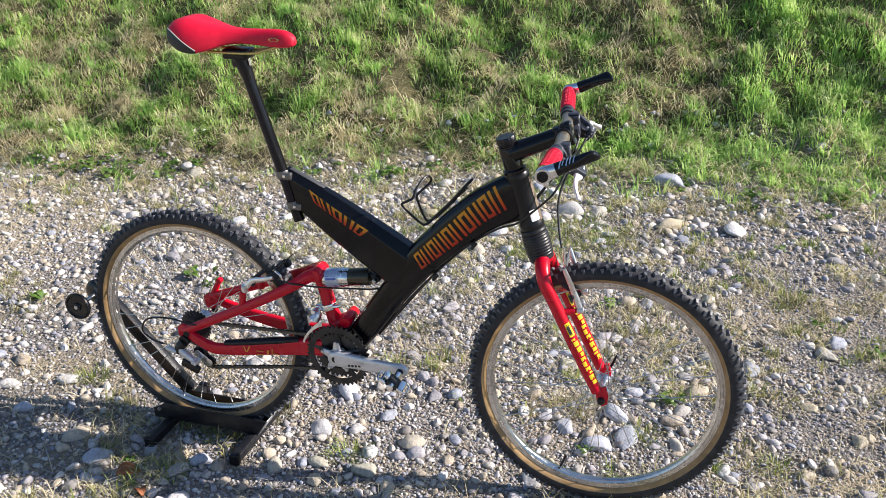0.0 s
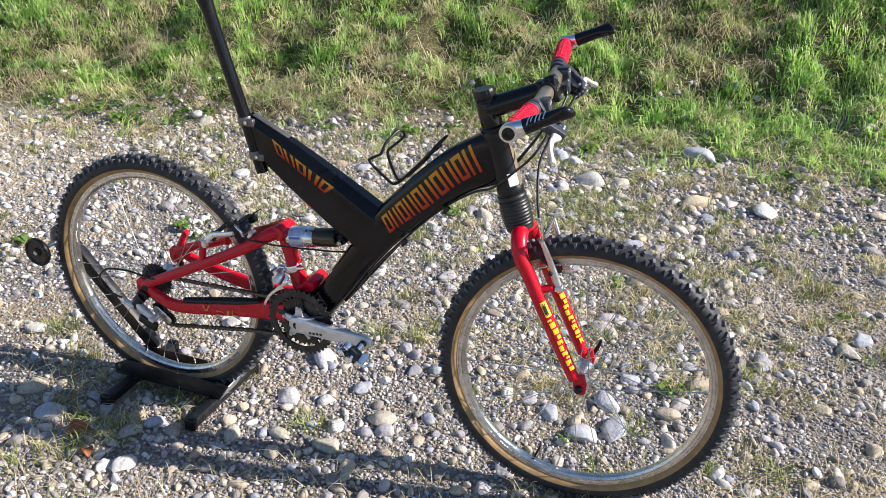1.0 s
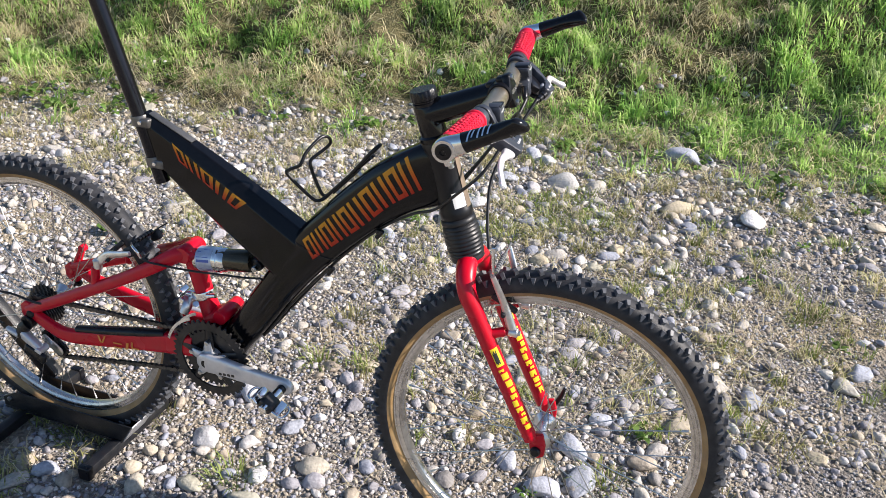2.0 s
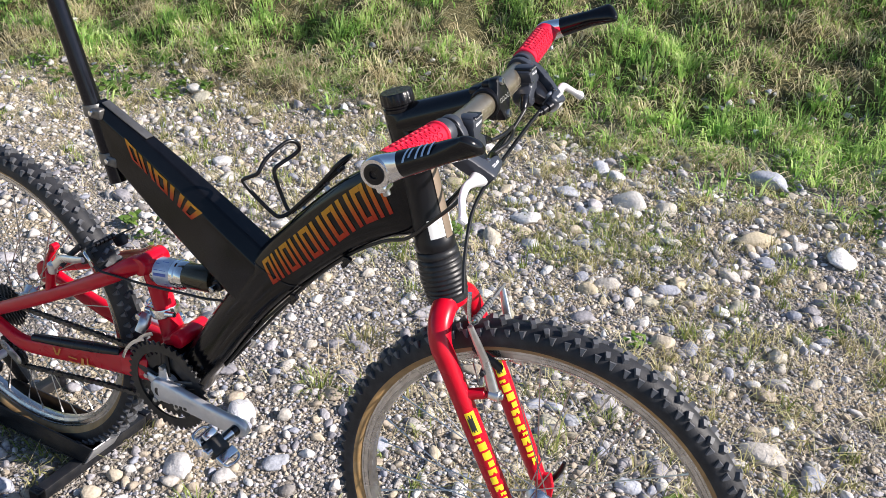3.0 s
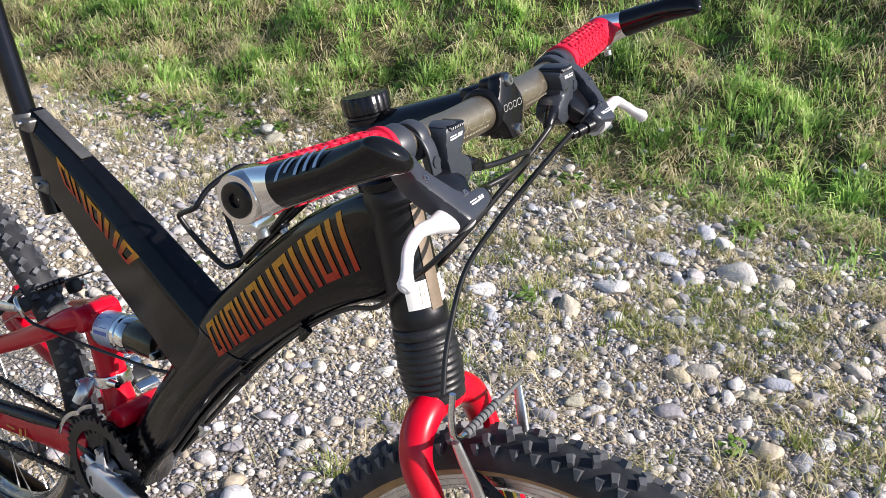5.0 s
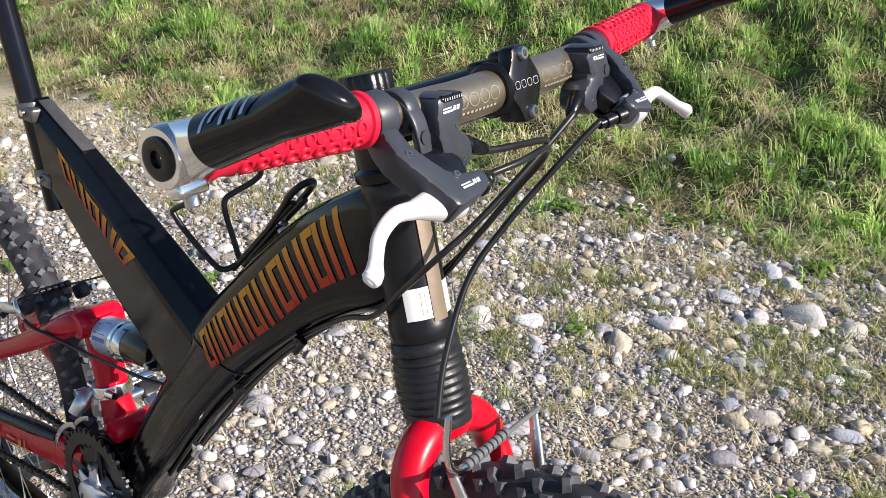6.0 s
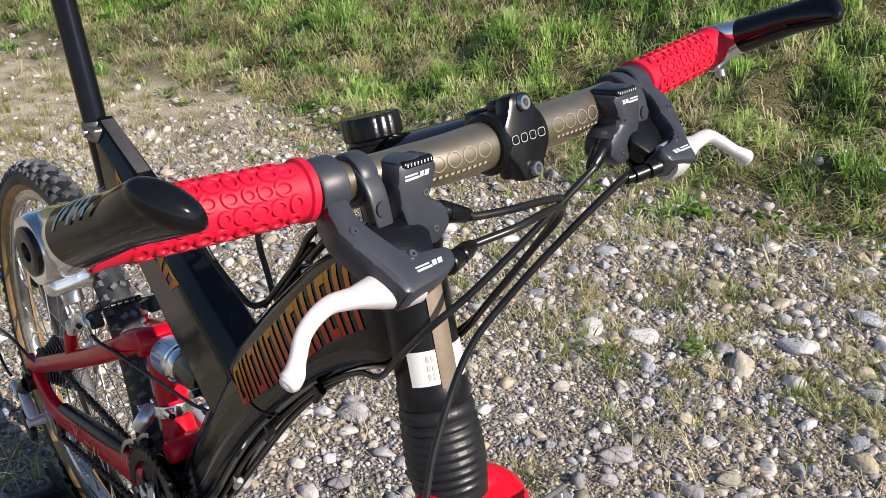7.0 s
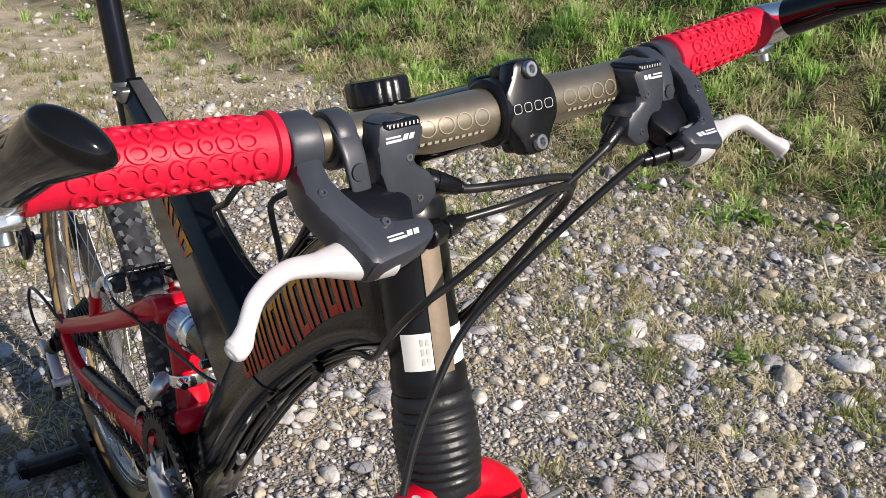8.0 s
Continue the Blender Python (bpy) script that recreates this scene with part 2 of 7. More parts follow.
def blade_material(name, cols, trans=0.4):
    m = bpy.data.materials.new(name)
    m.use_nodes = True
    nt = m.node_tree
    N, L = nt.nodes, nt.links
    b = N["Principled BSDF"]
    b.inputs["Roughness"].default_value = 0.5
    b.inputs["Specular IOR Level"].default_value = 0.35
    ramp = N.new("ShaderNodeValToRGB")
    el = ramp.color_ramp.elements
    el[0].color, el[1].color = (*cols[0], 1), (*cols[-1], 1)
    for i, c in enumerate(cols[1:-1]):
        q = el.new((i + 1) / (len(cols) - 1))
        q.color = (*c, 1)
    g = N.new("ShaderNodeNewGeometry")
    hue = N.new("ShaderNodeTexNoise")
    hue.inputs["Scale"].default_value, hue.inputs["Detail"].default_value = 9, 3
    L.new(g.outputs["Position"], hue.inputs["Vector"])
    hm = N.new("ShaderNodeMapRange")
    hm.inputs["From Min"].default_value, hm.inputs["From Max"].default_value = 0.25, 0.75
    hm.inputs["To Min"].default_value, hm.inputs["To Max"].default_value = -0.25, 0.75
    L.new(hue.outputs["Fac"], hm.inputs["Value"])
    ha = N.new("ShaderNodeMath")
    ha.operation = 'MULTIPLY_ADD'
    ha.inputs[1].default_value = 0.5
    L.new(g.outputs["Random Per Island"], ha.inputs[0])
    L.new(hm.outputs[0], ha.inputs[2])
    L.new(ha.outputs[0], ramp.inputs[0])
    n2 = N.new("ShaderNodeTexNoise")
    n2.inputs["Scale"].default_value, n2.inputs["Detail"].default_value = 3.5, 4
    L.new(g.outputs["Position"], n2.inputs["Vector"])
    mr = N.new("ShaderNodeMapRange")
    mr.inputs["From Min"].default_value, mr.inputs["From Max"].default_value = 0.3, 0.7
    mr.inputs["To Min"].default_value, mr.inputs["To Max"].default_value = 0.72, 1.28
    L.new(n2.outputs["Fac"], mr.inputs["Value"])
    mul = N.new("ShaderNodeVectorMath")
    mul.operation = 'SCALE'
    L.new(ramp.outputs[0], mul.inputs[0])
    L.new(mr.outputs[0], mul.inputs["Scale"])
    L.new(mul.outputs[0], b.inputs["Base Color"])
    tr = N.new("ShaderNodeBsdfTranslucent")
    L.new(mul.outputs[0], tr.inputs["Color"])
    mix = N.new("ShaderNodeMixShader")
    mix.inputs[0].default_value = trans
    L.new(b.outputs[0], mix.inputs[1])
    L.new(tr.outputs[0], mix.inputs[2])
    L.new(mix.outputs[0], N["Material Output"].inputs["Surface"])
    return m


GREEN = blade_material("green_blades", [(0.16, 0.31, 0.08), (0.30, 0.51, 0.13), (0.49, 0.67, 0.21), (0.70, 0.77, 0.40)], 0.5)
STRAW = blade_material("dry_blades", [(0.34, 0.29, 0.16), (0.60, 0.52, 0.32), (0.78, 0.70, 0.48), (0.48, 0.50, 0.22)], 0.4)
OLIVE = blade_material("olive_blades", [(0.22, 0.23, 0.075), (0.35, 0.34, 0.14), (0.50, 0.45, 0.23)], 0.4)
TUFT = blade_material("tuft_blades", [(0.11, 0.17, 0.035), (0.20, 0.27, 0.06), (0.31, 0.37, 0.10), (0.46, 0.45, 0.20)], 0.35)
WEED = blade_material("weed_leaves", [(0.07, 0.14, 0.025), (0.11, 0.20, 0.035), (0.17, 0.26, 0.05)], 0.3)


def toe(x):
    """Where the foot of the grass bank runs, as y over x."""
    return 4.05 - 0.22 * max(x - 0.2, 0.0) + 0.03 * max(-x - 1.5, 0.0)


def ground_material():
    m = bpy.data.materials.new("stony_ground")
    m.use_nodes = True
    nt = m.node_tree
    N, L = nt.nodes, nt.links
    b = N["Principled BSDF"]
    b.inputs["Roughness"].default_value = 0.9
    b.inputs["Specular IOR Level"].default_value = 0.2
    g = N.new("ShaderNodeNewGeometry")
    vor = N.new("ShaderNodeTexVoronoi")
    vor.inputs["Scale"].default_value = 95
    L.new(g.outputs["Position"], vor.inputs["Vector"])
    vor2 = N.new("ShaderNodeTexVoronoi")
    vor2.inputs["Scale"].default_value = 210
    L.new(g.outputs["Position"], vor2.inputs["Vector"])
    ramp = N.new("ShaderNodeValToRGB")
    e = ramp.color_ramp.elements
    e[0].color, e[1].color = (0.105, 0.092, 0.082, 1), (0.50, 0.47, 0.445, 1)
    for at, col in ((0.35, (0.19, 0.17, 0.15, 1)), (0.62, (0.265, 0.242, 0.215, 1)), (0.84, (0.355, 0.33, 0.31, 1))):
        e.new(at).color = col
    # each chip its own tone: the coarse cells and the fine ones between them
    sepc, sepf = N.new("ShaderNodeSeparateColor"), N.new("ShaderNodeSeparateColor")
    L.new(vor.outputs["Color"], sepc.inputs[0])
    L.new(vor2.outputs["Color"], sepf.inputs[0])
    tone = N.new("ShaderNodeMix")
    tone.inputs["Factor"].default_value = 0.42
    L.new(sepc.outputs[0], tone.inputs["A"])
    L.new(sepf.outputs[0], tone.inputs["B"])
    L.new(tone.outputs["Result"], ramp.inputs[0])
    n1 = N.new("ShaderNodeTexNoise")
    n1.inputs["Scale"].default_value, n1.inputs["Detail"].default_value = 2.2, 6
    L.new(g.outputs["Position"], n1.inputs["Vector"])
    mr = N.new("ShaderNodeMapRange")
    mr.inputs["From Min"].default_value, mr.inputs["From Max"].default_value = 0.3, 0.7
    mr.inputs["To Min"].default_value, mr.inputs["To Max"].default_value = 0.75, 1.2
    L.new(n1.outputs["Fac"], mr.inputs["Value"])
    mul = N.new("ShaderNodeVectorMath")
    mul.operation = 'SCALE'
    L.new(ramp.outputs[0], mul.inputs[0])
    L.new(mr.outputs[0], mul.inputs["Scale"])
    # mats of dry moss and thatch between the stones
    n5 = N.new("ShaderNodeTexNoise")
    n5.inputs["Scale"].default_value, n5.inputs["Detail"].default_value = 3.1, 7
    L.new(g.outputs["Position"], n5.inputs["Vector"])
    moss = N.new("ShaderNodeMapRange")
    moss.inputs["From Min"].default_value, moss.inputs["From Max"].default_value = 0.46, 0.62
    moss.inputs["To Max"].default_value = 0.70
    L.new(n5.outputs["Fac"], moss.inputs["Value"])
    mx0 = N.new("ShaderNodeMix")
    mx0.data_type = 'RGBA'
    mx0.inputs["B"].default_value = (0.37, 0.305, 0.205, 1)
    L.new(moss.outputs[0], mx0.inputs["Factor"])
    L.new(mul.outputs[0], mx0.inputs["A"])
    # bare trodden sand towards the track at -x
    sep = N.new("ShaderNodeSeparateXYZ")
    L.new(g.outputs["Position"], sep.inputs[0])
    n2 = N.new("ShaderNodeTexNoise")
    n2.inputs["Scale"].default_value, n2.inputs["Detail"].default_value = 1.6, 5
    L.new(g.outputs["Position"], n2.inputs["Vector"])
    sx = N.new("ShaderNodeMath")
    sx.operation = 'MULTIPLY_ADD'
    sx.inputs[1].default_value = -2.4
    L.new(n2.outputs["Fac"], sx.inputs[0])
    L.new(sep.outputs["X"], sx.inputs[2])
    sand = N.new("ShaderNodeMapRange")
    sand.inputs["From Min"].default_value, sand.inputs["From Max"].default_value = -2.6, -3.9
    L.new(sx.outputs[0], sand.inputs["Value"])
    mx1 = N.new("ShaderNodeMix")
    mx1.data_type = 'RGBA'
    nsand = N.new("ShaderNodeTexNoise")
    nsand.inputs["Scale"].default_value, nsand.inputs["Detail"].default_value = 7.0, 9
    L.new(g.outputs["Position"], nsand.inputs["Vector"])
    sr = N.new("ShaderNodeValToRGB")
    e = sr.color_ramp.elements
    e[0].position, e[0].color = 0.36, (0.31, 0.27, 0.165, 1)
    e[1].position, e[1].color = 0.62, (0.62, 0.545, 0.42, 1)
    e.new(0.48).color = (0.50, 0.43, 0.31, 1)
    L.new(nsand.outputs["Fac"], sr.inputs[0])
    L.new(sr.outputs[0], mx1.inputs["B"])
    sc = N.new("ShaderNodeMath")
    sc.operation = 'MULTIPLY'
    sc.inputs[1].default_value = 0.85
    L.new(sand.outputs[0], sc.inputs[0])
    L.new(sc.outputs[0], mx1.inputs["Factor"])
    L.new(mx0.outputs["Result"], mx1.inputs["A"])
    # humus under the bank's grass
    bank = N.new("ShaderNodeMath")
    bank.operation = 'MULTIPLY_ADD'
    bank.inputs[1].default_value = 0.7
    L.new(n1.outputs["Fac"], bank.inputs[0])
    L.new(sep.outputs["Y"], bank.inputs[2])
    bf = N.new("ShaderNodeMapRange")
    bf.inputs["From Min"].default_value, bf.inputs["From Max"].default_value = 4.15, 4.55
    L.new(bank.outputs[0], bf.inputs["Value"])
    n3 = N.new("ShaderNodeTexNoise")
    n3.inputs["Scale"].default_value, n3.inputs["Detail"].default_value = 14, 6
    L.new(g.outputs["Position"], n3.inputs["Vector"])
    hr = N.new("ShaderNodeValToRGB")
    e = hr.color_ramp.elements
    e[0].position, e[0].color = 0.35, (0.060, 0.058, 0.028, 1)
    e[1].position, e[1].color = 0.68, (0.17, 0.15, 0.075, 1)
    L.new(n3.outputs["Fac"], hr.inputs[0])
    mx2 = N.new("ShaderNodeMix")
    mx2.data_type = 'RGBA'
    L.new(bf.outputs[0], mx2.inputs["Factor"])
    L.new(mx1.outputs["Result"], mx2.inputs["A"])
    L.new(hr.outputs[0], mx2.inputs["B"])
    L.new(mx2.outputs["Result"], b.inputs["Base Color"])
    bsum = N.new("ShaderNodeMath")
    bsum.operation = 'MULTIPLY_ADD'
    bsum.inputs[1].default_value = 0.5
    L.new(vor2.outputs["Distance"], bsum.inputs[0])
    L.new(vor.outputs["Distance"], bsum.inputs[2])
    bp = N.new("ShaderNodeBump")
    bp.invert = True
    bp.inputs["Strength"].default_value, bp.inputs["Distance"].default_value = 0.9, 0.008
    L.new(bsum.outputs[0], bp.inputs["Height"])
    L.new(bp.outputs[0], b.inputs["Normal"])
    return m


GROUND = ground_material()


# ---- mesh helpers ----
def V(*a):
    return Vector(a)


def catmull(pts, k):
    """Points along a smooth curve through pts, k steps a span."""
    if k <= 1:
        return [Vector(p) for p in pts]
    P = [Vector(p) for p in pts]
    P = [P[0] * 2 - P[1]] + P + [P[-1] * 2 - P[-2]]
    out = []
    for i in range(1, len(P) - 2):
        a, b, c, d = P[i - 1:i + 3]
        for j in range(k):
            t = j / k
            out.append(0.5 * ((2 * b) + (c - a) * t + (2 * a - 5 * b + 4 * c - d) * t * t + (3 * b - a - 3 * c + d) * t ** 3))
    out.append(P[-2].copy())
    return out


def sweep(bm, pts, r, n=12, k=1, caps=True, closed=False, flat=1.0, ref=None, sq=1.0):
    """A tube along pts. r: radius or radii; flat: the section's width across ref relative to r; sq: below 1 the section grows squarer."""
    m0 = len(pts)
    path = catmull(pts, k) if not closed else [Vector(p) for p in pts]
    if isinstance(r, (int, float)):
        rad = [r] * len(path)
    else:
        rad = [float(x) for x in np.interp(np.linspace(0, m0 - 1, len(path)), range(m0), r)]
    nrm = None
    rings = []
    cnt = len(path)
    for i, p in enumerate(path):
        a = path[i - 1] if (i or closed) else path[i]
        b = path[(i + 1) % cnt] if (i < cnt - 1 or closed) else path[i]
        t = (b - a).normalized()
        if ref is not None:
            nrm = Vector(ref) - t * t.dot(Vector(ref))
        elif nrm is None:
            nrm = t.orthogonal()
        else:
            nrm = nrm - t * t.dot(nrm)
        nrm = nrm.normalized()
        bi = t.cross(nrm)
        rings.append([bm.verts.new(p + rad[i] * (math.copysign(abs(math.cos(q)) ** sq, math.cos(q)) * flat * nrm + math.copysign(abs(math.sin(q)) ** sq, math.sin(q)) * bi)) for q in (2 * math.pi * j / n for j in range(n))])
    stitch(bm, rings, closed)
    if caps and not closed:
        bm.faces.new(rings[0])
        bm.faces.new(rings[-1][::-1])


def stitch(bm, rings, closed=False):
    n = len(rings[0])
    for i in range(len(rings) if closed else len(rings) - 1):
        a, b = rings[i], rings[(i + 1) % len(rings)]
        for j in range(n):
            bm.faces.new((a[j], b[j], b[(j + 1) % n], a[(j + 1) % n]))


def loft(bm, rings, caps=True):
    R = [[bm.verts.new(p) for p in ring] for ring in rings]
    stitch(bm, R)
    if caps:
        bm.faces.new(R[0])
        bm.faces.new(R[-1][::-1])


def lathe(bm, prof, M=Matrix(), n=24, closed=False):
    """A turned solid about M's z; prof: (radius, height)."""
    rings = []
    for r, z in prof:
        if r < 1e-6:
            rings.append([bm.verts.new(M @ V(0, 0, z))])
        else:
            rings.append([bm.verts.new(M @ V(r * math.cos(q), r * math.sin(q), z)) for q in (2 * math.pi * j / n for j in range(n))])
    faces = []
    for i in range(len(rings) if closed else len(rings) - 1):
        a, b = rings[i], rings[(i + 1) % len(rings)]
        for j in range(n):
            k = (j + 1) % n
            if len(a) == 1:
                faces.append(bm.faces.new((a[0], b[j], b[k])))
            elif len(b) == 1:
                faces.append(bm.faces.new((a[j], b[0], a[k])))
            else:
                faces.append(bm.faces.new((a[j], b[j], b[k], a[k])))
    return faces


def axis(p, d):
    """A pose at p whose z points along d."""
    d = Vector(d).normalized()
    return Matrix.Translation(p) @ d.to_track_quat('Z', 'Y').to_matrix().to_4x4()


def rod(bm, a, b, r, n=12, r2=None):
    a, b = Vector(a), Vector(b)
    h = (b - a).length
    r2 = r if r2 is None else r2
    c = min(r, r2, h / 2) * 0.15
    lathe(bm, [(0, 0), (r - c, 0), (r, c), (r2, h - c), (r2 - c, h), (0, h)], axis(a, b - a), n)


def rbox(bm, M, sx, sy, sz, bev=0.002, seg=2):
    t = bmesh.new()
    bmesh.ops.create_cube(t, size=1)
    bmesh.ops.scale(t, vec=(sx, sy, sz), verts=t.verts)
    if bev:
        bmesh.ops.bevel(t, geom=t.edges[:], offset=bev, segments=seg, profile=0.5, affect='EDGES')
    bmesh.ops.transform(t, matrix=M, verts=t.verts)
    me = bpy.data.meshes.new("tmp")
    t.to_mesh(me)
    t.free()
    bm.from_mesh(me)
    bpy.data.meshes.remove(me)


def prism(bm, pts, thick, M=Matrix(), bev=0.0):
    """A flat plate: the outline pts (x, y) in M's plane, thick along its z, centred."""
    t = bmesh.new()
    f = t.faces.new([t.verts.new((x, y, -thick / 2)) for x, y in pts])
    res = bmesh.ops.extrude_face_region(t, geom=[f])
    bmesh.ops.translate(t, vec=(0, 0, thick), verts=[v for v in res["geom"] if isinstance(v, bmesh.types.BMVert)])
    bmesh.ops.recalc_face_normals(t, faces=t.faces)
    if bev:
        bmesh.ops.bevel(t, geom=t.edges[:], offset=bev, segments=2, profile=0.5, affect='EDGES')
    bmesh.ops.transform(t, matrix=M, verts=t.verts)
    me = bpy.data.meshes.new("tmp")
    t.to_mesh(me)
    t.free()
    bm.from_mesh(me)
    bpy.data.meshes.remove(me)


def finish(bm, sharp=38, M=None):
    if M is not None:
        bm.transform(M)
    bmesh.ops.recalc_face_normals(bm, faces=bm.faces)
    lim = radians(sharp)
    for f in bm.faces:
        f.smooth = True
    for e in bm.edges:
        if len(e.link_faces) == 2 and e.calc_face_angle(0) > lim:
            e.smooth = False


def part(name, bm, material, parent, label="", M=None, sharp=38):
    """Links bm as one mesh under a thing or a part."""
    finish(bm, sharp, M)
    me = bpy.data.meshes.new(name)
    bm.to_mesh(me)
    bm.free()
    for m in material if isinstance(material, (list, tuple)) else [material]:
        me.materials.append(m)
    ob = new(name, me)
    ob.parent = parent
    if label:
        ob["label"] = label
    return ob


def B():
    return bmesh.new()


# ---- ground: one sheet, flat gravel rising into a grass bank ----
def ground_z(x, y):
    d = y - toe(x)
    s = 0.16
    rise = 0.56 * s * math.log1p(math.exp(min(d / s, 60.0)))
    if rise > 2.2:
        rise = 2.2 + 1.2 * (1 - math.exp(-(rise - 2.2) / 1.2))
    k = min(max((d + 0.2) / 0.6, 0.0), 1.0)
    near = 1.0 if abs(x) < 60 and abs(y) < 60 else 0.0
    bumps = near * (noise.noise((x * 0.9, y * 0.9, 3.1)) * (0.006 + 0.05 * k) + noise.noise((x * 4.1, y * 4.1, 7.7)) * (0.006 + 0.105 * k) + k * 0.045 * noise.noise((x * 8.6, y * 8.6, 1.3)))
    return rise + bumps


def ground_sheet():
    far = [8, 12, 20, 40, 80, 160, 320, 640, 1300, 2600]
    xs = np.concatenate([[-6 - f for f in far[::-1]], np.arange(-6, 4.51, 0.045), [4.5 + f for f in far]])
    ys = np.concatenate([[-2 - f for f in far[::-1]], np.arange(-2, 8.01, 0.045), [8 + f for f in far]])
    verts = [(x, y, ground_z(x, y)) for y in ys for x in xs]
    w = len(xs)
    faces = [(j * w + i, j * w + i + 1, (j + 1) * w + i + 1, (j + 1) * w + i) for j in range(len(ys) - 1) for i in range(w - 1)]
    me = bpy.data.meshes.new("ground")
    me.from_pydata(verts, [], faces)
    me.polygons.foreach_set("use_smooth", [True] * len(me.polygons))
    me.materials.append(GROUND)
    ob = new("ground", me)
    return tagged(ob, "pale stony gravel ground rising into a grass bank", "ground", kind="structure")


ground = ground_sheet()


# ---- the bicycle; built along its own x (forwards), y (its left), z ----
BIKE = Matrix.Translation((-0.6828, 1.7568, 0.0)) @ Matrix.Rotation(radians(-16), 4, 'Z')
bicycle = new("bicycle")
bicycle.matrix_world = BIKE
tagged(bicycle, "black and red full-suspension mountain bicycle parked on gravel", "bicycle")
HEAD_TOP, HEAD_UP = V(0.820, 0, 0.862), V(-0.309, 0, 0.951).normalized()
STEER = Matrix.Translation(HEAD_TOP) @ Matrix.Rotation(radians(4.0), 4, HEAD_UP) @ Matrix.Translation(-HEAD_TOP)
BAR = Matrix.Translation((0.923, 0, 0.959)) @ Matrix.Rotation(radians(5), 4, 'Z') @ Matrix.Rotation(radians(2.0), 4, 'X')
REAR, FRONT, CRANK = V(-0.048, 0, 0.347), V(1.047, 0, 0.334), V(0.380, 0, 0.340)


def section(u, l, w, p, n=32):
    """A rounded box section between an upper and a lower (x, z), w half its width."""
    u, l = V(u[0], 0, u[1]), V(l[0], 0, l[1])
    c, e = (u + l) / 2, (u - l) / 2
    out = []
    for j in range(n):
        q = 2 * math.pi * j / n
        cy, sz = math.cos(q), math.sin(q)
        out.append(c + V(0, w * math.copysign(abs(cy) ** p, cy), 0) + e * math.copysign(abs(sz) ** p, sz))
    return out


def chamfered(u, l, w, n=4):
    """A box section with broad upper bevels and small lower ones, its corners eased."""
    u, l = V(u[0], 0, u[1]), V(l[0], 0, l[1])
    c, e = (u + l) / 2, (u - l) / 2
    right = [(0.50, 1.0), (1.0, 0.60), (1.0, -0.82), (0.72, -1.0)]
    poly = right + [(-a, b) for a, b in right[::-1]]
    out = []
    for i, p in enumerate(poly):
        a, b = V(*poly[i - 1], 0), V(*poly[(i + 1) % len(poly)], 0)
        p = V(*p, 0)
        p0, p1 = p + (a - p).normalized() * 0.10, p + (b - p).normalized() * 0.10
        for j in range(n):
            t = j / (n - 1)
            q = (p0 * (1 - t) + p * t) * (1 - t) + (p * (1 - t) + p1 * t) * t
            out.append(c + V(0, w * q.x, 0) + e * q.y)
    return out


def refine(rows, k=4):
    """Rows of numbers, with k smooth steps between neighbours."""
    A = np.array(rows, float)
    P = np.vstack([2 * A[0] - A[1], A, 2 * A[-1] - A[-2]])
    out = []
    for i in range(1, len(P) - 2):
        a, b, c, d = P[i - 1:i + 3]
        for j in range(k):
            t = j / k
            out.append(0.5 * (2 * b + (c - a) * t + (2 * a - 5 * b + 4 * c - d) * t * t + (3 * b - a - 3 * c + d) * t ** 3))
    out.append(A[-1])
    return out


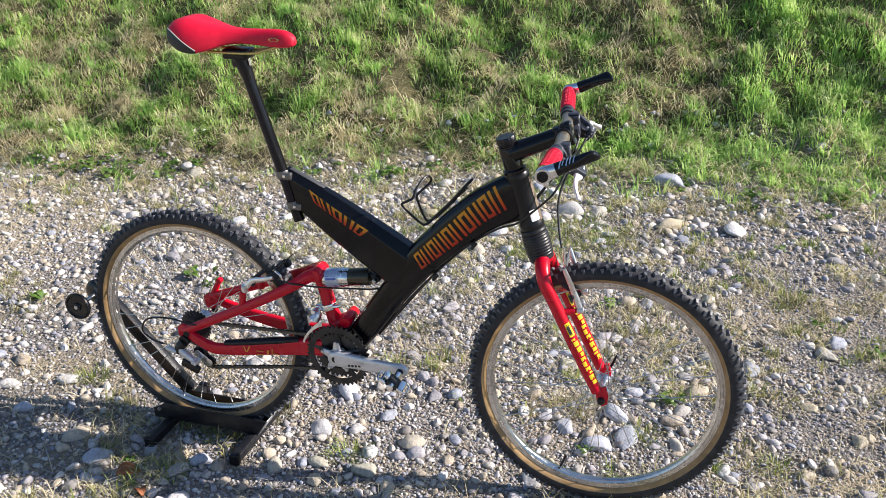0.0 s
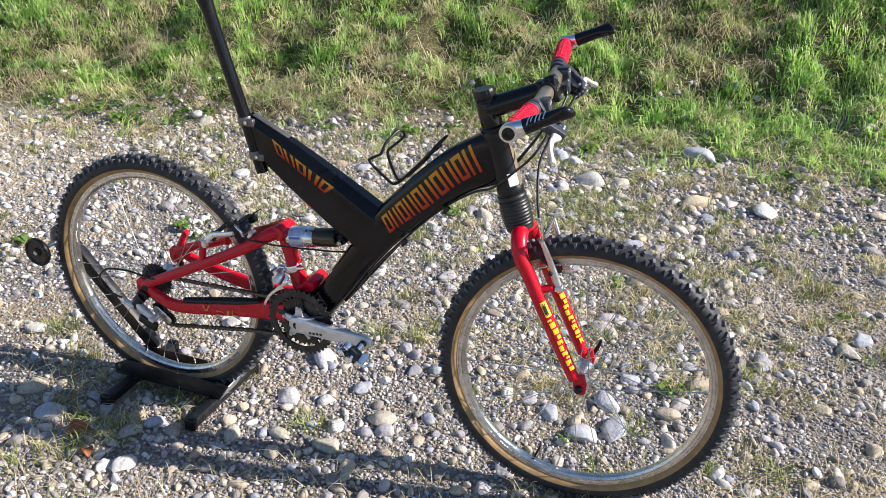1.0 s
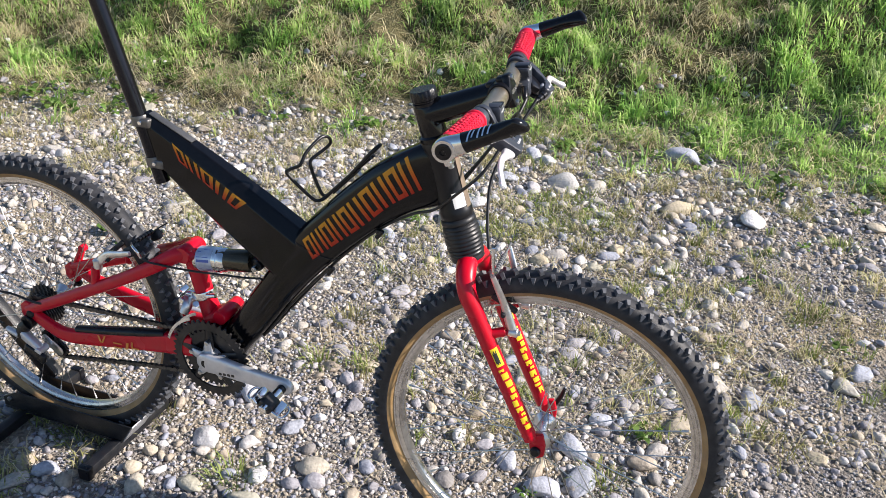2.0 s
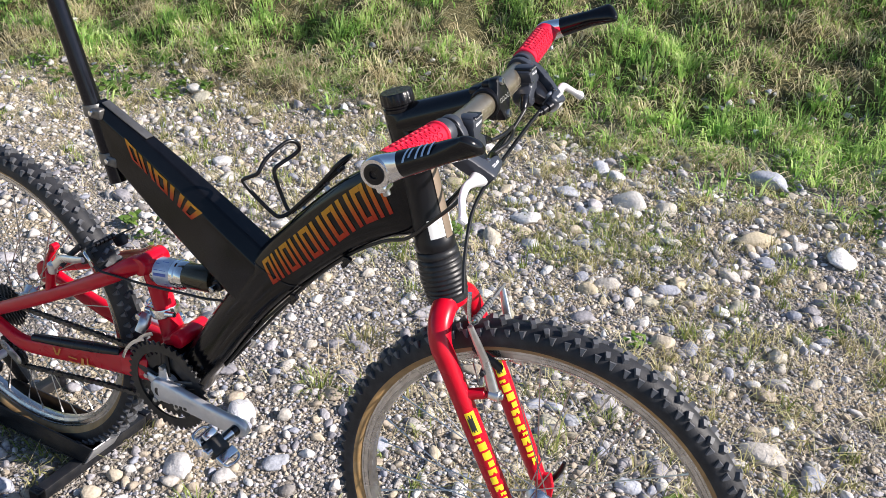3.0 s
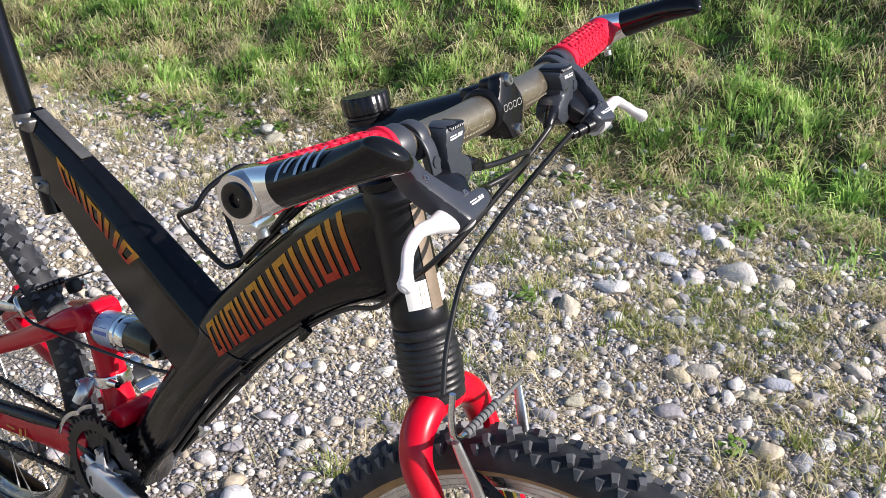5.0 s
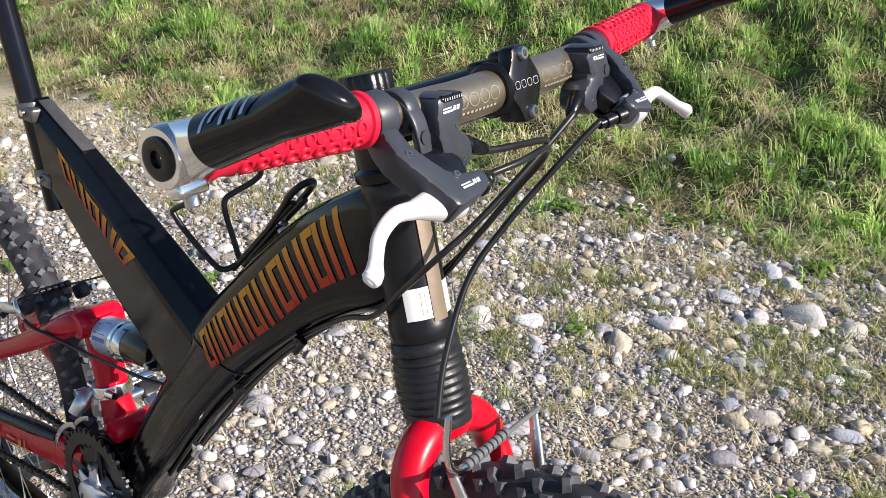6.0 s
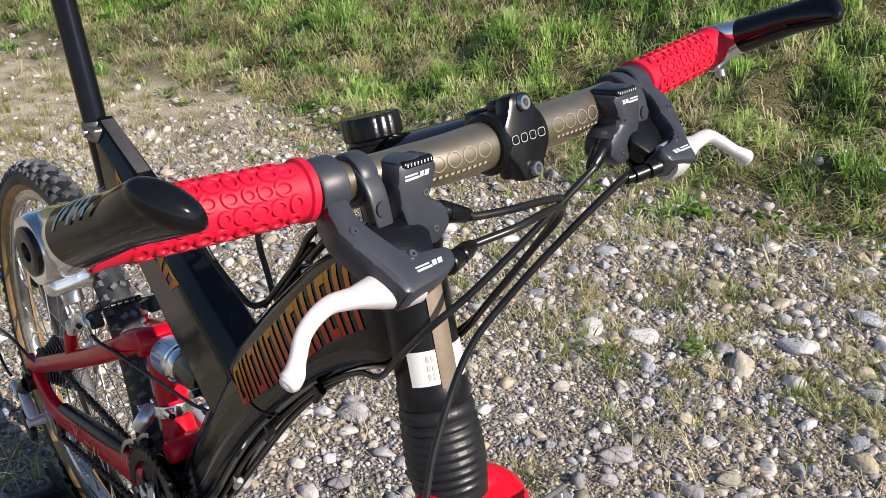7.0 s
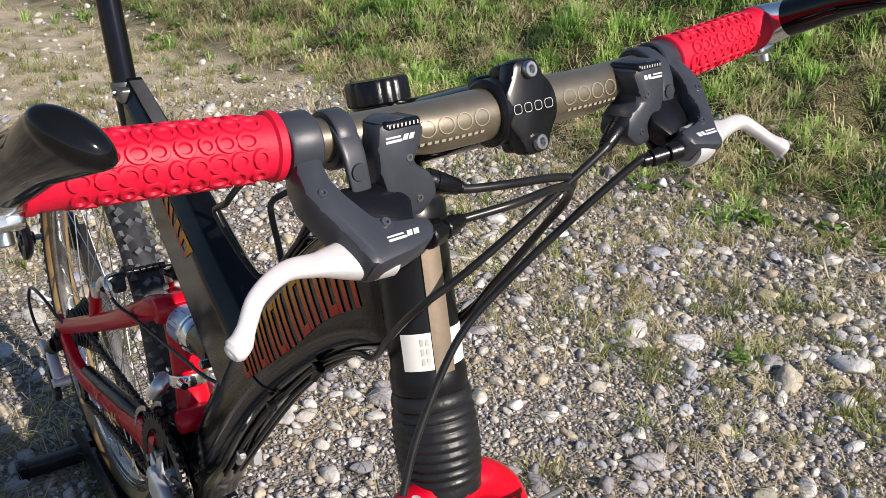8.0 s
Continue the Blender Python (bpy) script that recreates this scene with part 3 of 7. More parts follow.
def build_frame():
    bm = B()
    strut = [(0.262, 0.826, 0.290, 0.722, 0.0165), (0.341, 0.787, 0.358, 0.664, 0.0195), (0.423, 0.741, 0.431, 0.608, 0.0235),
             (0.504, 0.692, 0.490, 0.566, 0.028), (0.572, 0.650, 0.545, 0.520, 0.029)]
    # the strut's free end stands a little to the right
    loft(bm, [[p + V(0, -0.014 * min(max((0.55 - (a + c) / 2) / 0.27, 0), 1), 0) for p in chamfered((a, b), (c, d), w * 1.06)] for a, b, c, d, w in refine(strut)])
    boom = [(0.360, 0.340, 0.425, 0.320, 0.034), (0.375, 0.368, 0.448, 0.360, 0.034), (0.405, 0.412, 0.491, 0.416, 0.033), (0.455, 0.490, 0.540, 0.486, 0.032),
            (0.503, 0.560, 0.588, 0.548, 0.032), (0.545, 0.622, 0.635, 0.600, 0.032), (0.580, 0.668, 0.676, 0.641, 0.032), (0.622, 0.713, 0.712, 0.674, 0.031),
            (0.665, 0.757, 0.748, 0.704, 0.030), (0.725, 0.811, 0.790, 0.731, 0.029), (0.790, 0.852, 0.826, 0.746, 0.027), (0.815, 0.862, 0.838, 0.752, 0.024)]
    loft(bm, [section((a, b), (c, d), w, 0.62) for a, b, c, d, w in refine(boom)])
    lathe(bm, [(0, -0.037), (0.024, -0.037), (0.026, -0.034), (0.026, 0.034), (0.024, 0.037), (0, 0.037)], axis(CRANK, (0, 1, 0)), 24)
    lathe(bm, [(0, -0.033), (0.044, -0.033), (0.047, -0.030), (0.047, 0.030), (0.044, 0.033), (0, 0.033)], axis(CRANK + V(-0.008, 0, 0.020), (0, 1, 0)), 28)
    ob = part("main_frame", bm, CARBON, bicycle, "glossy black carbon frame", sharp=48)
    flat = ob.modifiers.new("flat_faces", 'WEIGHTED_NORMAL')
    flat.keep_sharp, flat.weight = True, 90
    # plate on the strut's end, seam, cable stops
    bm = B()
    d = V(0.073, 0, -0.037).normalized()
    rbox(bm, Matrix.Translation(V(0.3120, -0.0125, 0.8030)) @ Matrix.Rotation(radians(2.8), 4, 'Z') @ Matrix.Rotation(math.atan2(0.037, 0.073), 4, 'Y'), 0.094, 0.0165, 0.0024, 0.0008)
    part("top_plate", bm, PLATE, ob, "dark metal plate")
    for x, z in ((0.640, 0.592), (0.560, 0.482), (0.735, 0.687)):
        bm = B()
        rod(bm, (x, -0.022, z), (x - 0.012, -0.022, z - 0.016), 0.004, 10)
        rbox(bm, Matrix.Translation((x - 0.008, -0.021, z - 0.004)), 0.010, 0.008, 0.010, 0.002)
        part("cable_guide", bm, ALU if x < 0.6 else PLASTIC_DARK, ob)
    # thin seam round the boom
    ring = section((0.5545, 0.634), (0.645, 0.609), 0.0325, 0.62)
    bm = B()
    sweep(bm, [p + (p - V(0.5998, 0, 0.6215)) * 0.003 for p in ring], 0.0007, 6, closed=True)
    part("seam", bm, PLASTIC_DARK, ob)
    return ob


main_frame = build_frame()


def surface(me):
    bm = B()
    bm.from_mesh(me)
    from mathutils.bvhtree import BVHTree
    t = BVHTree.FromBMesh(bm)
    bm.free()
    return t


SIDE = surface(main_frame.data)


def on_side(x, z, lift=0.0009, side=-1):
    hit = SIDE.ray_cast(V(x, side * 0.3, z), V(0, -side, 0))
    y = hit[0].y if hit[0] else side * 0.03
    return V(x, y + side * lift, z)


def lettering(name, low, high, count, fill, material, label, rows=6, side=-1):
    """A run of plain upright strokes between a lower and an upper line, laid on the frame's side."""
    lo, hi = catmull([V(a, 0, b) for a, b in low], 12), catmull([V(a, 0, b) for a, b in high], 12)

    def at(line, t):
        f = min(max(t, 0), 1) * (len(line) - 1)
        i = min(int(f), len(line) - 2)
        return line[i].lerp(line[i + 1], f - i)

    for c in range(count):
        bm = B()
        uv = bm.loops.layers.uv.new("UVMap")
        t0, p = c / count, fill / count
        stroke = 0.30 * p
        bars = [(t0, t0 + stroke, 0, 1), (t0 + p - stroke, t0 + p, 0, 1)]
        if c % 2 == 0:
            bars += [(t0 + stroke, t0 + p - stroke, 0.0, 0.15), (t0 + stroke, t0 + p - stroke, 0.85, 1.0)]
        for s0, s1, h0, h1 in bars:
            steps = max(1, round(rows * (h1 - h0)))
            prev = None
            for j in range(steps + 1):
                h = h0 + (h1 - h0) * j / steps
                a = at(lo, s0).lerp(at(hi, s0), h)
                b = at(lo, s1).lerp(at(hi, s1), h)
                lift = 0.0009 if h1 - h0 > 0.5 else 0.0012
                cur = [bm.verts.new(on_side(a.x, a.z, lift, side)), bm.verts.new(on_side(b.x, b.z, lift, side))]
                if prev:
                    fc = bm.faces.new((prev[0], prev[1], cur[1], cur[0]))
                    for lp in fc.loops:
                        lp[uv].uv = (0.5, h if lp.vert in cur else h - (h1 - h0) / steps)
                prev = cur
        part(name, bm, material, main_frame, label, sharp=180)


lettering("frame_mark", [(0.603, 0.606), (0.650, 0.648), (0.700, 0.692), (0.755, 0.745), (0.812, 0.785)],
          [(0.582, 0.640), (0.622, 0.682), (0.668, 0.728), (0.723, 0.785), (0.782, 0.838)], 10, 0.80, FADE, "strokes fading from orange to red")
lettering("frame_mark", [(0.333, 0.747), (0.373, 0.721), (0.414, 0.694), (0.452, 0.671)], [(0.320, 0.780), (0.366, 0.750), (0.420, 0.718), (0.476, 0.687)], 5, 0.82, FADE, "strokes fading from orange to red", 4)


def build_head():
    bot = V(0.861, 0, 0.736)
    A = axis(bot, HEAD_UP)
    h = (HEAD_TOP - bot).length
    bm = B()
    lathe(bm, [(0, -0.004), (0.026, -0.004), (0.0285, 0.0), (0.0285, 0.012), (0.0268, 0.016), (0.0265, h - 0.018), (0.028, h - 0.014), (0.028, h), (0.025, h + 0.004), (0, h + 0.004)], A, 36)
    ob = part("head_tube", bm, SEMI_BLACK, bicycle, "black head tube")
    # bronze strip down the front; white stickers beside it
    side_x = V(0.951, 0, 0.309)

    def patch(name, a0, a1, h0, h1, material, label, r=0.0274):
        m = B()
        rings = []
        for i in range(9):
            q = radians(a0 + (a1 - a0) * i / 8)
            rings.append([m.verts.new(bot + HEAD_UP * hh + r * (side_x * math.cos(q) + V(0, 1, 0) * math.sin(q))) for hh in (h0, h1)])
        for a, b in zip(rings, rings[1:]):
            m.faces.new((a[0], b[0], b[1], a[1]))
        return part(name, m, material, ob, label, sharp=180)

    patch("front_strip", -20, 12, 0.014, 0.118, BRONZE_STRIP, "brown metallic strip", 0.0278)
    patch("sticker", -68, -21, 0.018, 0.045, WHITE, "white sticker with grey dots")
    patch("sticker", 13, 50, 0.018, 0.045, WHITE, "white sticker")
    for k in range(6):
        patch("dot", -30 - 8 * (k % 2), -25 - 8 * (k % 2), 0.022 + 0.007 * (k // 2), 0.027 + 0.007 * (k // 2), DOT_PRINT, "", 0.0277)
    # bellows
    bm = B()
    prof = [(0, 0.0), (0.026, 0.0), (0.0285, 0.001), (0.0300, 0.006), (0.0300, 0.010), (0.0275, 0.012)]
    for i in range(8):
        z = 0.0138 + i * 0.0070
        r = 0.0300 + 0.0022 * math.sin(math.pi * (i + 0.9) / 8.6)
        prof += [(r - 0.0016, z), (r, z + 0.0022), (r, z + 0.0040), (r - 0.0015, z + 0.0058)]
    prof += [(0.0295, 0.071), (0.0290, 0.078), (0.026, 0.079), (0, 0.079)]
    lathe(bm, prof, axis(bot - HEAD_UP * 0.002, -HEAD_UP), 40)
    part("bellows", bm, BOOT, bicycle, "ribbed black rubber bellows", sharp=60)
    # lockout knob, collar and stem
    bm = B()
    T = axis(V(0.8188, -0.007, 0.8658), V(-0.0235, -0.0058, 0.0809))
    lathe(bm, [(0, 0), (0.0255, 0), (0.0265, 0.003), (0.0265, 0.008), (0.0222, 0.011), (0.0222, 0.058), (0.0205, 0.061), (0, 0.061)], T, 32)
    stem = part("stem", bm, BLACK_PAINT, bicycle, "black stem with a bolted bar clamp")
    bm = B()
    lathe(bm, [(0, 0.060), (0.0205, 0.060), (0.0218, 0.062), (0.0218, 0.065), (0.0195, 0.066), (0.0195, 0.069), (0, 0.069)], T, 32)
    fluted = []
    for r, z in ((0.0208, 0.0685), (0.0222, 0.0700), (0.0222, 0.0830), (0.0208, 0.0855)):
        fluted.append([T @ V((r - (0.0008 if j % 6 in (0, 1) else 0)) * math.cos(2 * math.pi * j / 84), (r - (0.0008 if j % 6 in (0, 1) else 0)) * math.sin(2 * math.pi * j / 84), z) for j in range(84)])
    loft(bm, fluted)
    part("lockout_knob", bm, PLASTIC_DARK, stem, "ribbed black knob")
    bm = B()
    sweep(bm, [V(0.8065, -0.0105, 0.909), V(0.83, -0.008, 0.919), V(0.878, -0.004, 0.940), V(0.911, -0.001, 0.955)], [0.0222, 0.0218, 0.0202, 0.0190], 28, 4)
    part("extension", bm, BLACK_PAINT, stem)
    return stem


stem = build_head()


def bar_clamp():
    bm = B()
    Y = axis((0, -0.021, 0), (0, 1, 0))
    lathe(bm, [(0, 0), (0.0175, 0), (0.0195, 0.002), (0.0195, 0.040), (0.0175, 0.042), (0, 0.042)], Y, 32)
    face = Matrix.Rotation(radians(-18), 4, 'Y')
    ob = part("bar_clamp", bm, SEMI_BLACK, bicycle, "black bar clamp", M=BAR)
    for s in (1, -1):
        bm = B()
        rbox(bm, face @ Matrix.Translation((0.003, 0, s * 0.0195)), 0.014, 0.019, 0.012, 0.004, 3)
        part("bolt_lug", bm, SEMI_BLACK, ob, M=BAR)
    # the plate in front narrows towards its two bolts
    half = [(0.0185, 0.0095), (0.0120, 0.0180), (0.0098, 0.0245), (0.0060, 0.0272)]
    rim = half + [(-y, z) for y, z in half[::-1]] + [(-y, -z) for y, z in half] + [(y, -z) for y, z in half[::-1]]
    bm = B()
    prism(bm, rim, 0.0135, face @ Matrix.Translation((0.0125, 0, 0)) @ Matrix(((0, 0, 1, 0), (1, 0, 0, 0), (0, 1, 0, 0), (0, 0, 0, 1))), 0.0032)
    part("face_plate", bm, SEMI_BLACK, ob, M=BAR)
    bm = B()
    rbox(bm, face @ Matrix.Translation((-0.014, 0, 0.012)), 0.014, 0.026, 0.018, 0.004, 3)
    part("rear_lug", bm, SEMI_BLACK, ob, M=BAR)
    for s in (1, -1):
        bm = B()
        M = face @ axis((0.0178, 0, s * 0.0205), (1, 0, 0))
        lathe(bm, [(0.0, 0.0015), (0.0025, 0.0015), (0.0025, 0.0050), (0.0042, 0.0050), (0.0048, 0.0042), (0.0048, 0), (0, 0)], M, 16)
        part("bolt", bm, STEEL, ob, "steel bolt", M=BAR)
    bm = B()
    for y, w in ((-0.0122, 0.0062), (-0.0042, 0.0060), (0.0038, 0.0060), (0.0122, 0.0068)):
        outline(bm, face @ Matrix.Translation((0.0199, y, 0.0)) @ Matrix.Rotation(radians(90), 4, 'Y'), 0.0056, w, 0.0004)
    part("print", bm, GREY_PRINT, ob, "pale outline marks", M=BAR, sharp=180)


def outline(bm, M, sx, sy, t):
    """A thin flat rounded frame in M's plane."""
    n = 14
    a, b = [], []
    for j in range(n):
        q = 2 * math.pi * j / n
        c, s = math.cos(q), math.sin(q)
        px, py = math.copysign(abs(c) ** 0.6, c), math.copysign(abs(s) ** 0.6, s)
        a.append(bm.verts.new(M @ V(px * sx / 2, py * sy / 2, 0)))
        b.append(bm.verts.new(M @ V(px * (sx / 2 - t), py * (sy / 2 - t), 0)))
    for j in range(n):
        k = (j + 1) % n
        bm.faces.new((a[j], a[k], b[k], b[j]))


bar_clamp()


# handlebar, grips, bar ends, levers: s = -1 for the bicycle's right, 1 for its left
def bar_x(y):
    return -0.066 * max(abs(y) - 0.06, 0)


def bar_z(y):
    return 0.062 * max(abs(y) - 0.06, 0)


def build_bar():
    bm = B()
    ys = [-0.288, -0.2, -0.12, -0.085, -0.06, -0.03, 0, 0.03, 0.06, 0.085, 0.12, 0.2, 0.288]
    rs = [0.0112, 0.0112, 0.0114, 0.0132, 0.0146, 0.0149, 0.0149, 0.0149, 0.0146, 0.0132, 0.0114, 0.0112, 0.0112]
    sweep(bm, [V(bar_x(y), y, bar_z(y)) for y in ys], rs, 28, 5)
    ob = part("handlebar", bm, TITAN, bicycle, "bronze-grey metal handlebar", M=BAR)
    for s in (-1, 1):
        bm = B()
        for k in range(4):
            y0 = s * 0.035 + (k if s > 0 else k - 3) * 0.0125
            cyl_ring(bm, y0, 18, 0.0108, 0.0048, 0.0155, 0.00038)
        for k in range(10):
            y0 = s * 0.035 + (k if s > 0 else k - 9) * 0.0046
            cyl_bar(bm, y0, -12, 0.0026, 0.0017, 0.0155)
        part("print", bm, CREAM_PRINT, ob, "cream outline marks and small bars", M=BAR, sharp=180)
    return ob


def on_bar(y, q, r):
    """A point on the bar's skin, q degrees up from its front."""
    return V(bar_x(y) + r * math.cos(radians(q)), y, r * math.sin(radians(q)))


def cyl_ring(bm, y0, q0, wy, wq, r, t):
    """An oval outline on the bar; wy and wq its half sizes in metres."""
    n = 16
    a, b = [], []
    for j in range(n):
        g = 2 * math.pi * j / n
        a.append(bm.verts.new(on_bar(y0 + wy * 0.5 * math.cos(g), q0 + math.degrees(wq * math.sin(g) / r), r)))
        b.append(bm.verts.new(on_bar(y0 + (wy * 0.5 - t) * math.cos(g), q0 + math.degrees((wq - t) * math.sin(g) / r), r)))
    for j in range(n):
        k = (j + 1) % n
        bm.faces.new((a[j], a[k], b[k], b[j]))


def cyl_bar(bm, y0, q0, wy, hz, r):
    dq = math.degrees(hz / 2 / r)
    p = [on_bar(y0 + a * wy / 2, q0 + b * dq, r) for a, b in ((-1, -1), (1, -1), (1, 1), (-1, 1))]
    bm.faces.new([bm.verts.new(v) for v in p])


handlebar = build_bar()


def grip(s):
    y0, y1, r = 0.1515 if s < 0 else 0.1495, 0.268, 0.0155
    bm = B()
    ys = [y0, y0 + 0.001, y0 + 0.005, y0 + 0.006, y0 + 0.02, (y0 + y1) / 2, y1 - 0.016, y1 - 0.005, y1 - 0.004, y1]
    rs = [r + 0.0005, r + 0.0018, r + 0.0018, r, r, r, r, r, r + 0.001, r + 0.001]
    sweep(bm, [V(bar_x(y), s * y, bar_z(y)) for y in ys], rs, 40, 1)
    part("grip", bm, GRIP, handlebar, "red rubber grip with raised rings", M=BAR, sharp=50)
    bm = B()
    # raised rings in staggered rows
    rng = random.Random(5)
    rows = 11
    for k in range(rows):
        for j in range(10):
            yy = y0 + 0.0155 + j * 0.0102 + (0.0051 if k % 2 else 0) + rng.uniform(-0.0008, 0.0008)
            if yy > y1 - 0.019:
                continue
            q0 = 360 * k / rows
            ra, rb = rng.choice(((0.0039, 0.0034), (0.0045, 0.0035), (0.0034, 0.0039), (0.0030, 0.0030)))
            rings = []
            n = 14
            for g in range(n):
                t = 2 * math.pi * g / n
                ring = []
                for dr, h in ((0.0015, -0.0002), (0.0008, 0.0013), (-0.0007, 0.0013), (-0.0014, -0.0002)):
                    y = yy + (ra + dr) * math.cos(t)
                    qq = q0 + math.degrees((rb + dr) * math.sin(t) / r)
                    R = r + h
                    ring.append(bm.verts.new(V(bar_x(y) + R * math.cos(radians(qq)), s * y, bar_z(y) + R * math.sin(radians(qq)))))
                rings.append(ring)
            for a, b in zip(rings, rings[1:] + rings[:1]):
                for i in range(3):
                    bm.faces.new((a[i], a[i + 1], b[i + 1], b[i]))
    tagged(part("grip_relief", bm, GRIP, handlebar, "raised red rubber rings", M=BAR, sharp=50), kind="stuff")


def bar_end(s):
    """Clamp at the bar's end and a horn that runs forwards and hooks inwards."""
    yc = 0.279
    c = V(bar_x(yc), s * yc, bar_z(yc))
    bm = B()
    lathe(bm, [(0.0112, -0.0115), (0.0151, -0.0115), (0.0162, -0.010), (0.0162, 0.009), (0.0151, 0.0112), (0.0112, 0.0112)], axis(c, (0, s, 0)), 36)
    tip = V(0.0775, s * 0.2732, 0.0570)      # middle of the flared, slanting end
    aim = (tip - c).normalized()
    side = V(0, s, 0)
    wide = aim.cross(side).normalized()
    thin = wide.cross(aim).normalized()
    neck = refine([(0.0, 0.0158, 0.0106, 0.0), (0.009, 0.0154, 0.0108, 0.0), (0.018, 0.0142, 0.0118, 0.0), (0.030, 0.0128, 0.0126, 0.0)], 4)
    loft(bm, [[c + aim * t + wide * w * math.cos(q) + thin * h * math.copysign(abs(math.sin(q)) ** 0.8, math.sin(q)) for q in (2 * math.pi * j / 32 for j in range(32))] for t, w, h, _ in neck])
    down = V(0.35, 0, -0.94)
    rbox(bm, Matrix.Translation(c + down * 0.0172) @ Matrix.Rotation(radians(-20), 4, 'Y'), 0.011, 0.020, 0.009, 0.003, 3)
    ob = part("bar_end", bm, POLISHED, bicycle, "polished bar end with a black horn", M=BAR)
    bm = B()
    lathe(bm, [(0, 0.0105), (0.0040, 0.0107), (0.0045, 0.0127), (0.0088, 0.0133), (0.0110, 0.0125), (0.0114, 0.0100), (0, 0.0095)], axis(c, (0, s, 0)), 28)
    part("end_plug", bm, PLASTIC_DARK, ob, "round black plug", M=BAR)
    bm = B()
    major = V(0.64, s * -0.58, -0.50).normalized()
    u0 = (major - aim * major.dot(aim)).normalized()
    v0 = aim.cross(u0).normalized()
    face = (aim - major * aim.dot(major)).normalized()
    v1 = face.cross(major).normalized()
    rings = []
    L = (tip - c).length
    for k in range(25):
        t = 0.0270 + (L - 0.0270) * k / 24
        f = max(0.0, (k / 24 - 0.50) / 0.50) ** 1.6
        r = 0.0142 - 0.0024 * min(1.0, k / 14)
        uu = u0.lerp(major, f).normalized() * (r + (0.0160 - r) * f)
        vv = v0.lerp(v1, f).normalized() * (r * 0.96 + (0.0080 - r * 0.96) * f)
        rings.append((c + aim * t + major * 0.0012 * f, uu, vv))
    for sh, fw in ((0.985, 0.0012), (0.94, 0.0028), (0.85, 0.0045), (0.70, 0.0060), (0.48, 0.0072), (0.22, 0.0077)):
        rings.append((tip + major * 0.0012 + face * fw, major * 0.0160 * sh, v1 * 0.0080 * sh))
    loft(bm, [[o + uu * math.cos(q) + vv * math.sin(q) for q in (2 * math.pi * j / 32 for j in range(32))] for o, uu, vv in rings])
    part("horn", bm, BLACK_PAINT, ob, "glossy black horn with a flared end", M=BAR)
    # script strokes on the horn's upper outer side
    rng = random.Random(2)
    out = V(0, s, 0)
    up = aim.cross(out).normalized()
    if up.z < 0:
        up = -up
    bm = B()
    for k in range(5):
        a0 = -0.004 + k * 0.0072
        w = rng.uniform(1.2, 2.2)
        lean = rng.uniform(0.0045, 0.0075)
        rows = []
        for i in range(6):
            g = radians(50 + 15 * w * (i / 5 * 2 - 1))
            o = c + aim * (0.038 + a0 + lean * i / 5)
            rows.append([bm.verts.new(o + aim * dw + 0.0139 * (out * math.cos(g) + up * math.sin(g))) for dw in (0.0, 0.0024)])
        for p, q in zip(rows, rows[1:]):
            bm.faces.new((p[0], p[1], q[1], q[0]))
    part("print", bm, SKY_PRINT, ob, "pale blue script strokes", M=BAR, sharp=180)
    bm = B()
    rod(bm, c + down * 0.018, c + down * 0.027, 0.0042, 14)
    part("bolt", bm, STEEL, ob, "steel bolt", M=BAR)


CABLE_END = {}


def tag_print(bm, at, u0, v0, w, k):
    """Small print as plain bars: a fine double line and a bolder pair of slanting blocks beside it."""
    for du, dv, ww, hh, sl in ((0, 0.0009, 0.52, 0.0010, 0), (0, -0.0011, 0.56, 0.0014, 0), (0.60, 0, 0.17, 0.0030, 0.0006), (0.81, 0, 0.17, 0.0030, 0.0006)):
        u = u0 + k * du * w
        f = [(u - k * sl, v0 + dv - hh / 2), (u + k * (ww * w - sl), v0 + dv - hh / 2), (u + k * (ww * w + sl), v0 + dv + hh / 2), (u + k * sl, v0 + dv + hh / 2)]
        bm.faces.new([bm.verts.new(at(p, q)) for p, q in f])


